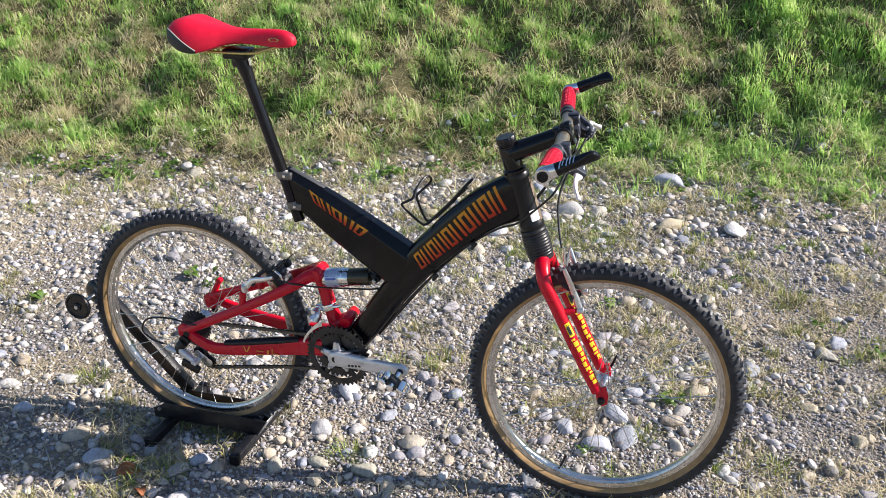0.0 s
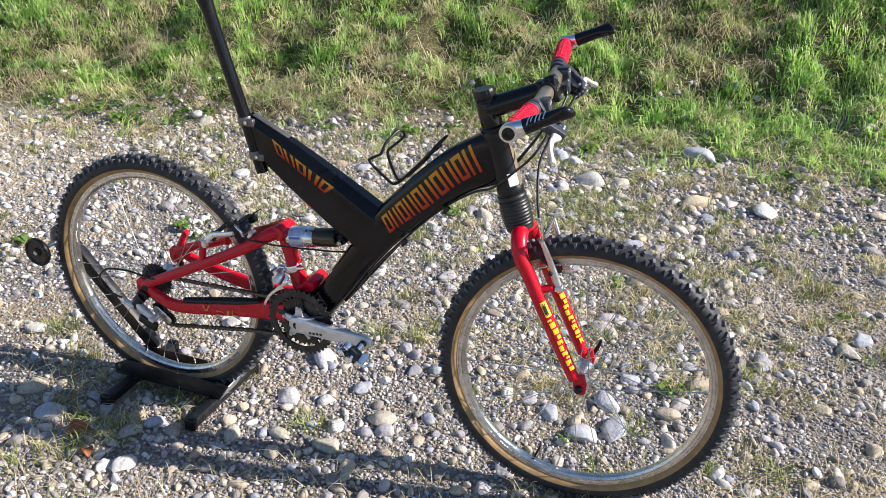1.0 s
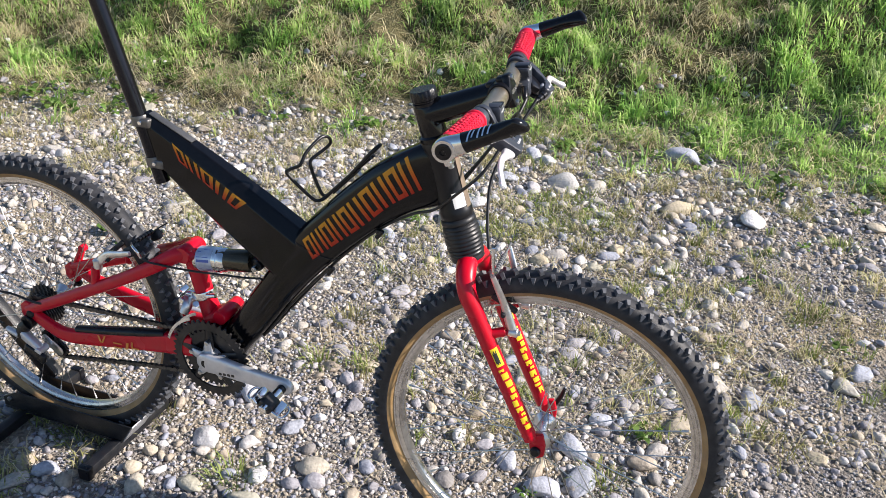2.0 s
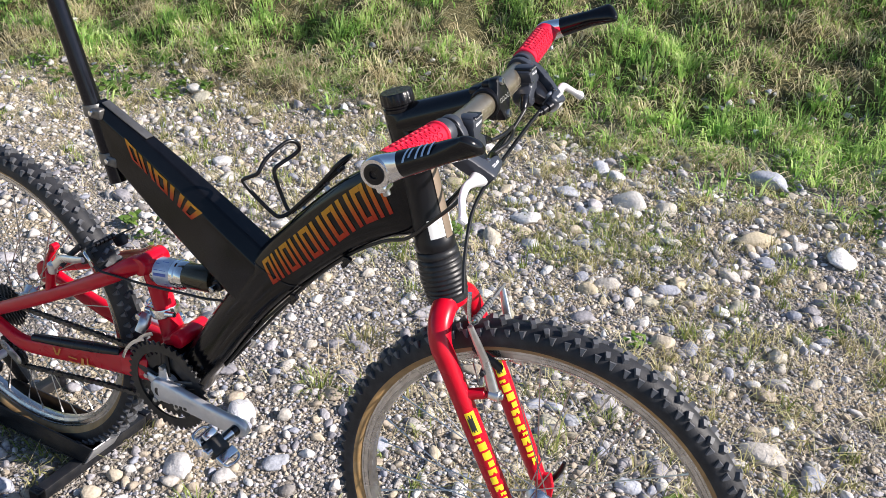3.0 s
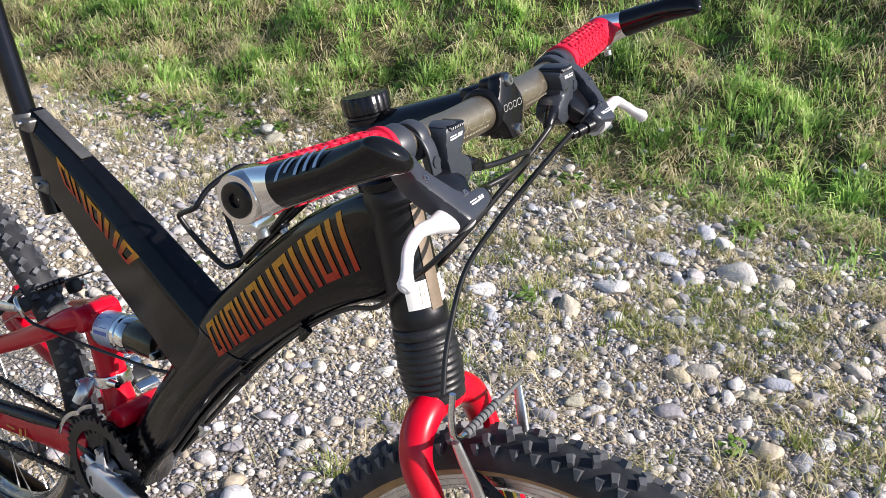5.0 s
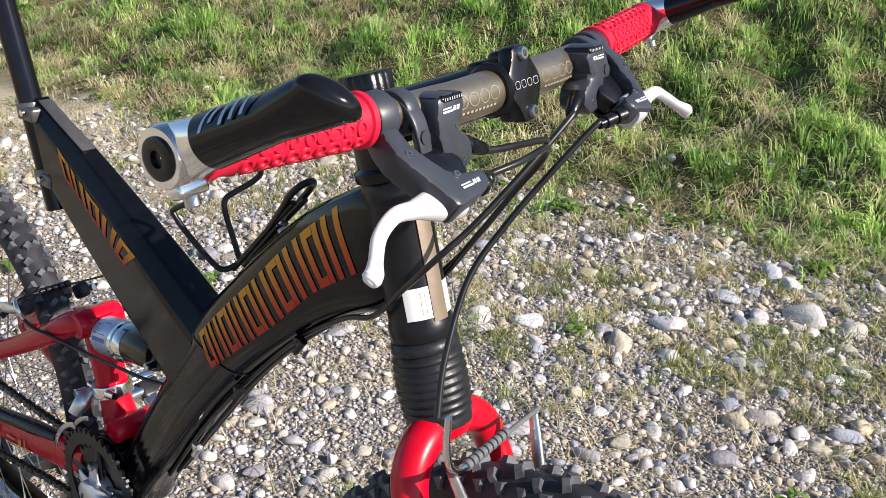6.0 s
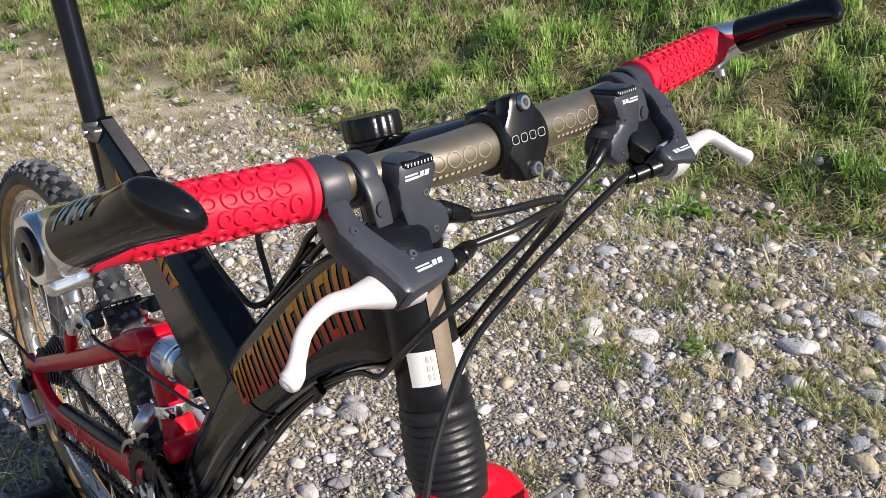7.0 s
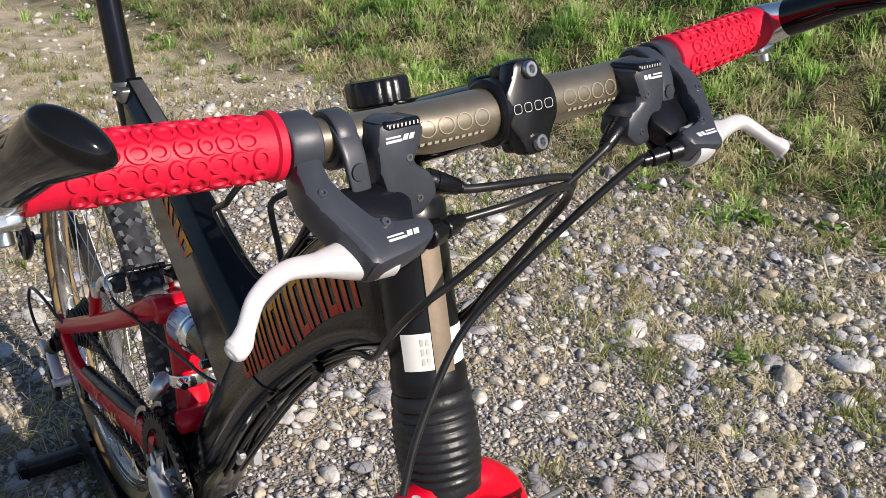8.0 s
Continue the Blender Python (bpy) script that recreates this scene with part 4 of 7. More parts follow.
def lever(s):
    """Brake lever with its perch, and the shifter pod inboard of it, a bare stretch of bar between their bands."""
    yc = 0.1363 if s < 0 else 0.1345
    c = V(bar_x(yc), s * yc, bar_z(yc))
    slid = V(-0.0040, 0.0047, -0.0019) if s < 0 else V(-0.0004, -0.0055, 0.0050)      # the two sides are not clamped quite alike
    slid_pod = V(-0.0025, 0.0066, 0.0016) if s < 0 else V(0.0010, -0.0050, 0.0050)
    T = Matrix.Translation(slid) @ Matrix.Translation((bar_x(0.138), 0, bar_z(0.138))) @ Matrix.Rotation(radians(35), 4, 'Y')
    bm = B()
    lathe(bm, [(0.0112, -0.0025), (0.0152, -0.0025), (0.0162, -0.0013), (0.0162, 0.0135), (0.0152, 0.0148), (0.0112, 0.0148)], axis(c, (0, s, 0)), 32)
    body = [(-0.002, 0.1480), (0.010, 0.1530), (0.0215, 0.1575), (0.0337, 0.1592), (0.0445, 0.1565), (0.0571, 0.1525), (0.0693, 0.1488), (0.0785, 0.1468), (0.0800, 0.1420), (0.0781, 0.1228), (0.0746, 0.1072), (0.0690, 0.1030),
            (0.0620, 0.1042), (0.0596, 0.1225), (0.0544, 0.1322), (0.0456, 0.1362), (0.0373, 0.1398), (0.0292, 0.1420), (0.0189, 0.1408), (0.0077, 0.1368), (-0.002, 0.1335)]
    if s > 0:      # the left perch is cut back at its outer end
        body = [(x, y - (0.012 * min(max((x - 0.02) / 0.05, 0), 1) if y > 0.138 else 0)) for x, y in body]
    prism(bm, [(x, s * y) for x, y in body], 0.020, T, 0.0036)
    ob = part("brake_lever", bm, PLASTIC, bicycle, "grey brake lever perch with a silver blade", M=BAR)
    bm = B()
    pts = [(0.068, 0.126, -0.006), (0.067, 0.138, -0.005), (0.0660, 0.150, -0.004), (0.0645, 0.166, -0.003), (0.0630, 0.182, -0.003), (0.0685, 0.197, -0.008), (0.078, 0.2055, -0.014), (0.083, 0.210, -0.0165), (0.0850, 0.2135, -0.0175), (0.0857, 0.2160, -0.018), (0.0860, 0.2170, -0.018)]
    if s > 0:
        pts = [(0.068, 0.116, -0.004), (0.068, 0.128, -0.003), (0.0665, 0.140, -0.002), (0.0650, 0.156, -0.001), (0.0640, 0.176, 0.0), (0.0715, 0.186, -0.001), (0.082, 0.1935, -0.002), (0.0885, 0.1980, -0.002), (0.0915, 0.2002, -0.002), (0.0936, 0.2016, -0.002), (0.0944, 0.2021, -0.002)]
    sweep(bm, [T @ V(x, s * y, z) for x, y, z in pts], [0.0120, 0.0126, 0.0100, 0.0059, 0.0048, 0.0044, 0.0043, 0.0056, 0.0059, 0.0042, 0.0012], 24, 5, ref=T.to_3x3() @ V(0, 0, 1), flat=0.66 if s < 0 else 0.95, sq=0.72)
    part("blade", bm, LEVER, ob, "silver lever blade", M=BAR)
    for x, y in ((0.0363, 0.1510 if s < 0 else 0.1475), (0.0600, 0.1285)):
        bm = B()
        lathe(bm, [(0, 0.0080), (0.0012, 0.0080), (0.0012, 0.0110), (0.0023, 0.0110), (0.0026, 0.0102), (0.0026, 0.006), (0, 0.006)], T @ Matrix.Translation((x, s * y, 0)), 12)
        part("screw", bm, STEEL, ob, "small steel screw", M=BAR)
    bm = B()
    p0 = T @ V(0.0700, s * 0.1050, 0)
    end = V(0.0344, s * 0.0672, -0.0421) if s < 0 else V(0.0433, 0.0798, -0.0405)
    end = end + slid
    d = (end - p0).normalized()
    L = (end - p0).length
    for f0, f1, r in ((0, 0.34, 0.0062), (0.34, 0.46, 0.0044), (0.46, 0.78, 0.0056), (0.78, 1.0, 0.0042)):
        rod(bm, p0 + d * L * f0, p0 + d * L * f1, r, 14)
    part("barrel_adjuster", bm, PLASTIC_DARK, ob, "black barrel adjuster", M=BAR)
    CABLE_END[(s, "brake")] = (BAR @ (end - d * 0.004), BAR.to_3x3() @ d)
    bm = B()
    tag_print(bm, lambda u, v: T @ V(0.0690 - v, s * u, 0.01025), 0.1330, 0, 0.0190, -1)
    part("print", bm, PRINT, ob, "white bars of small print", M=BAR, sharp=180)
    # shifter: band, strap and pod
    ys = 0.1265 - abs(slid_pod.y)
    c = V(bar_x(ys), s * ys, bar_z(ys))
    bm = B()
    lathe(bm, [(0.0112, -0.0058), (0.0146, -0.0058), (0.0154, -0.0046), (0.0154, 0.0046), (0.0146, 0.0058), (0.0112, 0.0058)], axis(c, (0, s, 0)), 32)
    U = Matrix.Translation(slid_pod + V(0.012, 0, 0)) @ Matrix.Rotation(radians(-8), 4, 'Y') @ Matrix(((0, 0, 1, 0), (s, 0, 0, 0), (0, 1, 0, 0), (0, 0, 0, 1)))
    way = [(0.1267, 0.0148, -0.0135), (0.1267, 0.0098, -0.0030), (0.1268, 0.0005, 0.0035), (0.1266, -0.0095, 0.0060), (0.1256, -0.0190, 0.0066), (0.1243, -0.0270, 0.0062), (0.1234, -0.0330, 0.0050)]
    sweep(bm, [U @ V(*p) for p in way], [0.0064, 0.0066, 0.0065, 0.0062, 0.0058, 0.0053, 0.0040], 24, 4, ref=U.to_3x3() @ V(0, 0, 1), flat=0.30, sq=0.5)
    sh = part("shifter", bm, PLASTIC, bicycle, "grey thumb shifter pod", M=BAR)
    bm = B()
    lathe(bm, [(0, 0.0), (0.0046, 0.0), (0.0044, 0.0012), (0, 0.0015)], U @ Matrix.Translation((0.1266, -0.0100, 0.0078)), 20)
    part("cap", bm, PLASTIC, sh, M=BAR)
    bm = B()
    rod(bm, U @ V(0.1120, -0.0330, 0.0070), U @ V(0.1120, -0.0330, 0.0130), 0.0030, 12)
    part("screw", bm, STEEL, sh, M=BAR)
    bm = B()
    pod = [(0.1157, 0.0110), (0.1100, 0.0135), (0.1003, 0.0140), (0.0900, 0.0105), (0.0855, 0.0060), (0.0914, -0.0057), (0.0945, -0.0112), (0.0860, -0.0165), (0.0823, -0.0200), (0.0800, -0.0310), (0.0920, -0.0405), (0.1055, -0.0378), (0.1122, -0.0290), (0.1168, -0.0125), (0.1172, -0.0003)]
    prism(bm, pod, 0.025, U, 0.0042)
    part("pod", bm, PLASTIC, sh, "grey moulded pod", M=BAR)
    bm = B()
    rbox(bm, U @ Matrix.Translation((0.1010, 0.0098, 0.0009)), 0.0236, 0.0056, 0.0240, 0.0025, 3)
    part("gear_window", bm, PLASTIC_DARK, sh, "black gear window", M=BAR)
    bm = B()
    for k in range(8):
        p = U @ Matrix.Translation((0.0922 + 0.0025 * k, 0.0100, 0.0131))
        bm.faces.new([bm.verts.new(p @ V(a * 0.0004, b * 0.0009, 0)) for a, b in ((-1, -1), (1, -1), (1, 1), (-1, 1))])
    tag_print(bm, lambda u, v: U @ V(u, v, 0.0128), 0.1125, 0.0035, 0.0180, -1)
    part("print", bm, PRINT, sh, "white tick marks and small bars", M=BAR, sharp=180)
    for y, z in ((0.0985, -0.0075), (0.0937, -0.0300)):
        bm = B()
        lathe(bm, [(0, 0.0112), (0.0011, 0.0112), (0.0011, 0.0130), (0.0020, 0.0130), (0.0022, 0.0120), (0.0022, 0.010), (0, 0.010)], U @ Matrix.Translation((y, z, 0)), 12)
        part("screw", bm, STEEL, sh, M=BAR)
    bm = B()
    p0 = U @ V(0.0830, -0.0240, 0.004)
    end = V(0.0257, s * 0.0629, -0.0303) if s < 0 else V(0.0265, 0.0606, -0.0327)
    end = end + slid_pod
    d = (end - p0).normalized()
    L = (end - p0).length
    for f0, f1, r, r2 in ((0, 0.25, 0.0066, 0.0066), (0.25, 0.92, 0.0064, 0.0046), (0.92, 1.0, 0.0036, 0.0036)):
        rod(bm, p0 + d * L * f0, p0 + d * L * f1, r, 14, r2)
    part("barrel", bm, PLASTIC_DARK, sh, "black cable barrel", M=BAR)
    CABLE_END[(s, "gear")] = (BAR @ (end - d * 0.004), BAR.to_3x3() @ d)
    bm = B()
    prism(bm, [(x, s * y) for x, y in ((0.030, 0.137), (0.046, 0.134), (0.057, 0.128), (0.060, 0.106), (0.046, 0.099), (0.032, 0.108))], 0.014, T @ Matrix.Translation((0, 0, -0.006)), 0.003)
    part("housing", bm, PLASTIC_DARK, sh, "black inner housing", M=BAR)
    bm = B()
    thumb = [(0.030, 0.108), (0.044, 0.104), (0.052, 0.118), (0.046, 0.132), (0.034, 0.126)]
    prism(bm, [(x, s * y) for x, y in thumb], 0.006, Matrix.Translation(slid_pod + V(-0.006, 0, -0.026)) @ Matrix.Rotation(radians(24), 4, 'Y'), 0.002)
    part("thumb_lever", bm, PLASTIC_DARK, sh, "black thumb lever", M=BAR)


for s in (-1, 1):
    grip(s)
    bar_end(s)
    lever(s)


# ---- fork, brakes, wheels ----
def build_fork():
    bm = B()
    lathe(bm, [(0, -0.012), (0.024, -0.012), (0.0275, -0.006), (0.0275, 0.010), (0, 0.012)], axis(V(0.886, 0, 0.664), HEAD_UP), 28)
    ob = part("fork_crown", bm, RED, bicycle, "red fork crown", M=STEER)
    for s in (-1, 1):
        bm = B()
        pts = [V(0.888, s * 0.004, 0.659), V(0.891, s * 0.030, 0.657), V(0.896, s * 0.051, 0.642), V(0.904, s * 0.060, 0.619), V(0.919, s * 0.0605, 0.590), V(0.96, s * 0.0605, 0.508), V(1.008, s * 0.059, 0.412), V(1.036, s * 0.057, 0.356)]
        sweep(bm, pts, [0.0190, 0.0180, 0.0168, 0.0158, 0.0152, 0.0149, 0.0143, 0.0130], 28, 6, ref=(0, 1, 0), flat=0.95)
        leg = part("fork_leg", bm, RED, bicycle, "glossy red fork leg with yellow decals", M=STEER)
        bm = B()
        prism(bm, [(-0.016, 0.028), (0.010, 0.034), (0.017, 0.010), (0.016, -0.012), (0.005, -0.018), (-0.009, -0.012), (-0.012, 0.006)], 0.009,
              Matrix.Translation((1.047, s * 0.056, 0.336)) @ Matrix.Rotation(radians(90), 4, 'X'), 0.0025)
        part("dropout", bm, RED, leg, M=STEER)
        # decal strokes wrap the leg towards the front
        a, b = V(0.956, s * 0.0605, 0.516), V(1.028, s * 0.0575, 0.372)
        d = (b - a).normalized()
        a = a + d * (0.024 if s < 0 else 0.0)
        out = V(0, -1, 0)
        fw = d.cross(out).normalized()
        if fw.x < 0:
            fw = -fw
        rng = random.Random(8)
        L = (b - a).length

        def badge(t0, t1, q0, q1, r0, material, label, notch=0.0):
            m = B()
            col = []
            for i in range(9):
                g = radians(q0 + (q1 - q0) * i / 8)
                cut = notch * (i % 4 in (1, 2))
                col.append([m.verts.new(a + d * tt + r0 * (out * math.cos(g) * 0.95 + fw * math.sin(g))) for tt in (t0 + cut, t1 - cut * 0.5)])
            for p, q in zip(col, col[1:]):
                m.faces.new((p[0], q[0], q[1], p[1]))
            part("decal", m, material, leg, label, M=STEER, sharp=180)

        # emblem above the lettering: a yellow field with a black jagged figure
        badge(-0.040, -0.004, 12, 66, 0.0157, RED_DECALS, "yellow emblem")
        badge(-0.036, -0.008, 18, 46, 0.0160, DARK_DECAL, "black jagged figure", 0.006)
        t = 0.002
        while t < L - 0.010:
            w = rng.choice((0.005, 0.009, 0.012))
            q0, q1 = rng.choice(((14, 62), (20, 68), (10, 46), (32, 66)))
            bm = B()
            col = []
            for i in range(6):
                g = radians(q0 + (q1 - q0) * i / 5)
                cut = w if i not in (2, 3) or rng.random() < 0.6 else w * 0.55
                r0 = 0.0152 - 0.0006 * t / L + 0.0003
                o = a.lerp(b, t / L) + r0 * (out * math.cos(g) * 0.95 + fw * math.sin(g))
                o2 = a.lerp(b, (t + cut) / L) + (r0 - 0.0001) * (out * math.cos(g) * 0.95 + fw * math.sin(g))
                col.append((bm.verts.new(o), bm.verts.new(o2)))
            for p, q in zip(col, col[1:]):
                bm.faces.new((p[0], q[0], q[1], p[1]))
            part("decal", bm, RED_DECALS, leg, "yellow decal stroke", M=STEER, sharp=180)
            t += w + 0.0035
        bm = B()
        rod(bm, V(0.941, s * 0.060, 0.552), V(0.972, s * 0.052, 0.560), 0.0085, 16)
        rod(bm, V(0.969, s * 0.053, 0.557), V(0.984, s * 0.051, 0.561), 0.0055, 14)
        part("brake_boss", bm, RED, leg, M=STEER)
    return ob


fork = build_fork()


def v_brake(s, base, top, m, inner):
    """A linear-pull brake arm with its pad; base the pivot, top the cable end."""
    base, top = Vector(base), Vector(top)
    mid = base.lerp(top, 0.5) + inner
    bm = B()
    sweep(bm, [base, base.lerp(mid, 0.6) + inner * 0.2, mid, mid.lerp(top, 0.6), top], [0.0088, 0.0080, 0.0066, 0.0058, 0.0046], 14, 4, flat=0.7, ref=(0, 1, 0))
    rod(bm, base - V(0.007, 0, 0), base + V(0.009, 0, 0), 0.0085, 16)
    ob = part("brake_arm", bm, ALU, bicycle, "silver brake arm", M=m)
    bm = B()
    rod(bm, base + V(0.008, 0, 0), base + V(0.013, 0, 0), 0.0050, 10)
    part("bolt", bm, STEEL, ob, M=m)
    c = base.lerp(top, 0.30)
    bm = B()
    rbox(bm, Matrix.Translation((c.x - 0.012, s * 0.0215, c.z + 0.004)) @ Matrix.Rotation(radians(28), 4, 'Y'), 0.052, 0.010, 0.011, 0.004, 2)
    rod(bm, V(c.x - 0.012, s * 0.0215, c.z + 0.004), V(c.x - 0.006, c.y + s * 0.004, c.z), 0.0042, 10)
    part("brake_pad", bm, RUBBER, ob, "black brake pad", M=m)
    return ob


arm_r = v_brake(-1, (0.984, -0.051, 0.561), (0.944, -0.062, 0.664), STEER, V(0, 0.006, 0))
arm_l = v_brake(1, (0.984, 0.051, 0.561), (0.944, 0.060, 0.664), STEER, V(0, -0.006, 0))
bm = B()
sweep(bm, [V(0.944, -0.075, 0.722), V(0.945, -0.076, 0.700), V(0.946, -0.072, 0.680), V(0.945, -0.060, 0.668), V(0.945, -0.046, 0.665)], 0.0030, 10, 5)
part("noodle", bm, POLISHED, arm_r, "bent metal cable pipe", M=STEER)
bm = B()
for i in range(9):
    rod(bm, V(0.945, -0.046 + 0.0068 * i, 0.665 + 0.0004 * i), V(0.945, -0.0405 + 0.0068 * i, 0.665 + 0.0004 * i), 0.0046, 10)
sweep(bm, [V(0.945, -0.046, 0.665), V(0.945, 0.066, 0.668)], 0.0022, 8)
part("cable_boot", bm, RUBBER_GREY, arm_l, "ribbed grey cable boot", M=STEER)


def wheel(name, centre, m, rear, phase):
    C = Matrix.Translation(centre)
    if m is not None:
        C = m @ C
    Y = Matrix.Rotation(radians(-90), 4, 'X')   # lathe axis along y
    bm = B()
    lathe(bm, [(0.2665, -0.0080), (0.2650, -0.004), (0.2650, 0.004), (0.2665, 0.0080), (0.2712, 0.0108), (0.2718, 0.0100), (0.2726, 0.0100), (0.2732, 0.0116), (0.2786, 0.0118), (0.2791, 0.0110), (0.2799, 0.0110), (0.2804, 0.0119), (0.2850, 0.0120), (0.2858, 0.0112), (0.2850, 0.0100), (0.2760, 0.0095), (0.2760, -0.0095), (0.2850, -0.0100), (0.2858, -0.0112), (0.2850, -0.0120), (0.2804, -0.0119), (0.2799, -0.0110), (0.2791, -0.0110), (0.2786, -0.0118), (0.2732, -0.0116), (0.2726, -0.0100), (0.2718, -0.0100), (0.2712, -0.0108)], Y, 96, True)
    rim = part(name, bm, RIM, bicycle, "silver-rimmed spoked wheel with knobbly gumwall tyre", M=C, sharp=30)
    # tyre casing: sidewalls tan up to the tread
    bm = B()
    prof = []
    for i in range(41):
        a = radians(-150 + 300 * i / 40)
        prof.append((0.3025 + 0.0225 * math.cos(a), 0.0232 * math.sin(a)))
    fs = lathe(bm, prof, Y, 120)
    for f in fs:
        c = f.calc_center_median()
        f.material_index = 1 if 0.283 < math.hypot(c.x, c.z) < 0.2932 else 0
    part("tyre", bm, [RUBBER, GUM], rim, "black tyre with tan sidewalls", M=C, sharp=60)
    # tread blocks
    bm = B()
    rng = random.Random(11)
    n = 94

    def block(a, off, lx, ly, h, tw, point=1.0):
        """a: turn round the wheel; off: turn across the tread, degrees; point: how far its outer end narrows."""
        o = radians(off)
        rr, yy = 0.3030 + 0.0230 * math.cos(o), 0.0234 * math.sin(o)
        nx, ny = math.cos(o), math.sin(o)
        out = 1 if off >= 0 else -1
        vs = []
        for zz, sh in ((-0.003, 1.12), (h, 0.84)):
            for dx, dy in ((-1, -1), (1, -1), (1, 1), (-1, 1)):
                t, ww = dx * lx / 2 * sh * (point if dy == out else 1.0), dy * ly / 2 * sh
                t, ww = t * math.cos(tw) - ww * math.sin(tw), t * math.sin(tw) + ww * math.cos(tw)
                lift = zz * (0.55 if dy == out and point < 0.6 and zz > 0 else 1.0)
                R = rr + nx * lift - ny * ww
                y = yy + ny * lift + nx * ww
                g = a + t / rr
                vs.append(bm.verts.new((R * math.cos(g), y, R * math.sin(g))))
        for q in ((4, 5, 6, 7), (0, 1, 5, 4), (1, 2, 6, 5), (2, 3, 7, 6), (3, 0, 4, 7)):
            bm.faces.new([vs[i] for i in q])

    for i in range(n):
        a = 2 * math.pi * (i + phase) / n
        st = math.pi / n
        w = rng.uniform(0.95, 1.05)
        for sg in (-1, 1):
            if i % 2:
                block(a, sg * 13, 0.0074, 0.0108 * w, 0.0052, sg * 0.55)
            else:
                block(a, sg * 33, 0.0082, 0.0110 * w, 0.0052, sg * 0.40, 0.7)
            # pointed shoulder knobs
            block(a + st, sg * 58, 0.0092, 0.0115 * w, 0.0046, sg * 0.12, 0.28)
    tagged(part("tread", bm, TREAD, rim, "black rubber tread blocks", M=C, sharp=20), kind="stuff")
    # hub
    bm = B()
    fl = 0.030 if not rear else 0.026
    lathe(bm, [(0, -0.050), (0.008, -0.050), (0.009, -fl - 0.006), (0.019, -fl - 0.002), (0.0215, -fl), (0.019, -fl + 0.003), (0.011, -fl + 0.012), (0.011, fl - 0.012), (0.019, fl - 0.003), (0.0215, fl), (0.019, fl + 0.002), (0.009, fl + 0.006), (0.008, 0.050), (0, 0.050)], Y, 24)
    part("hub", bm, ALU, rim, "silver hub", M=C)
    bm = B()
    e = 0.060 if not rear else 0.070
    lathe(bm, [(0, -e - 0.008), (0.007, -e - 0.008), (0.0095, -e - 0.005), (0.0095, -e), (0.004, -e), (0.004, e), (0.0095, e), (0.0095, e + 0.006), (0, e + 0.008)], Y, 18)
    if not rear:
        sweep(bm, [V(0, e + 0.008, 0), V(0.01, e + 0.016, 0.012), V(0.02, e + 0.014, 0.035), V(0.024, e + 0.012, 0.052)], [0.005, 0.005, 0.0045, 0.003], 10, 4)
    part("quick_release", bm, SEMI_BLACK, rim, "black axle nut", M=C)
    # spokes: one mesh, turned into place
    me = None
    for i in range(32):
        sg = 1 if i % 2 else -1
        tw = 1 if (i // 2) % 2 else -1
        ar = 2 * math.pi * (i + 0.3) / 32
        ah = ar + tw * radians(62)
        p = C @ V(0.0195 * math.cos(ah), sg * fl, 0.0195 * math.sin(ah))
        q = C @ V(0.2610 * math.cos(ar), sg * 0.003, 0.2610 * math.sin(ar))
        if me is None:
            t = B()
            rod(t, (0, 0, 0), (0, 0, (q - p).length), 0.0010, 6)
            rod(t, (0, 0, (q - p).length - 0.012), (0, 0, (q - p).length), 0.0019, 6)
            finish(t)
            me = bpy.data.meshes.new("spoke")
            t.to_mesh(me)
            t.free()
            me.materials.append(STEEL)
        ob = new("spoke", me)
        ob.parent = rim
        ob.matrix_basis = axis(p, q - p)
    # valve
    bm = B()
    va = radians(250)
    rod(bm, V(0.262 * math.cos(va), 0, 0.262 * math.sin(va)), V(0.225 * math.cos(va), 0, 0.225 * math.sin(va)), 0.003, 10)
    part("valve", bm, SEMI_BLACK, rim, M=C)
    return rim


front_wheel = wheel("front_wheel", FRONT, STEER, False, 0.0)
rear_wheel = wheel("rear_wheel", REAR, None, True, 0.3)


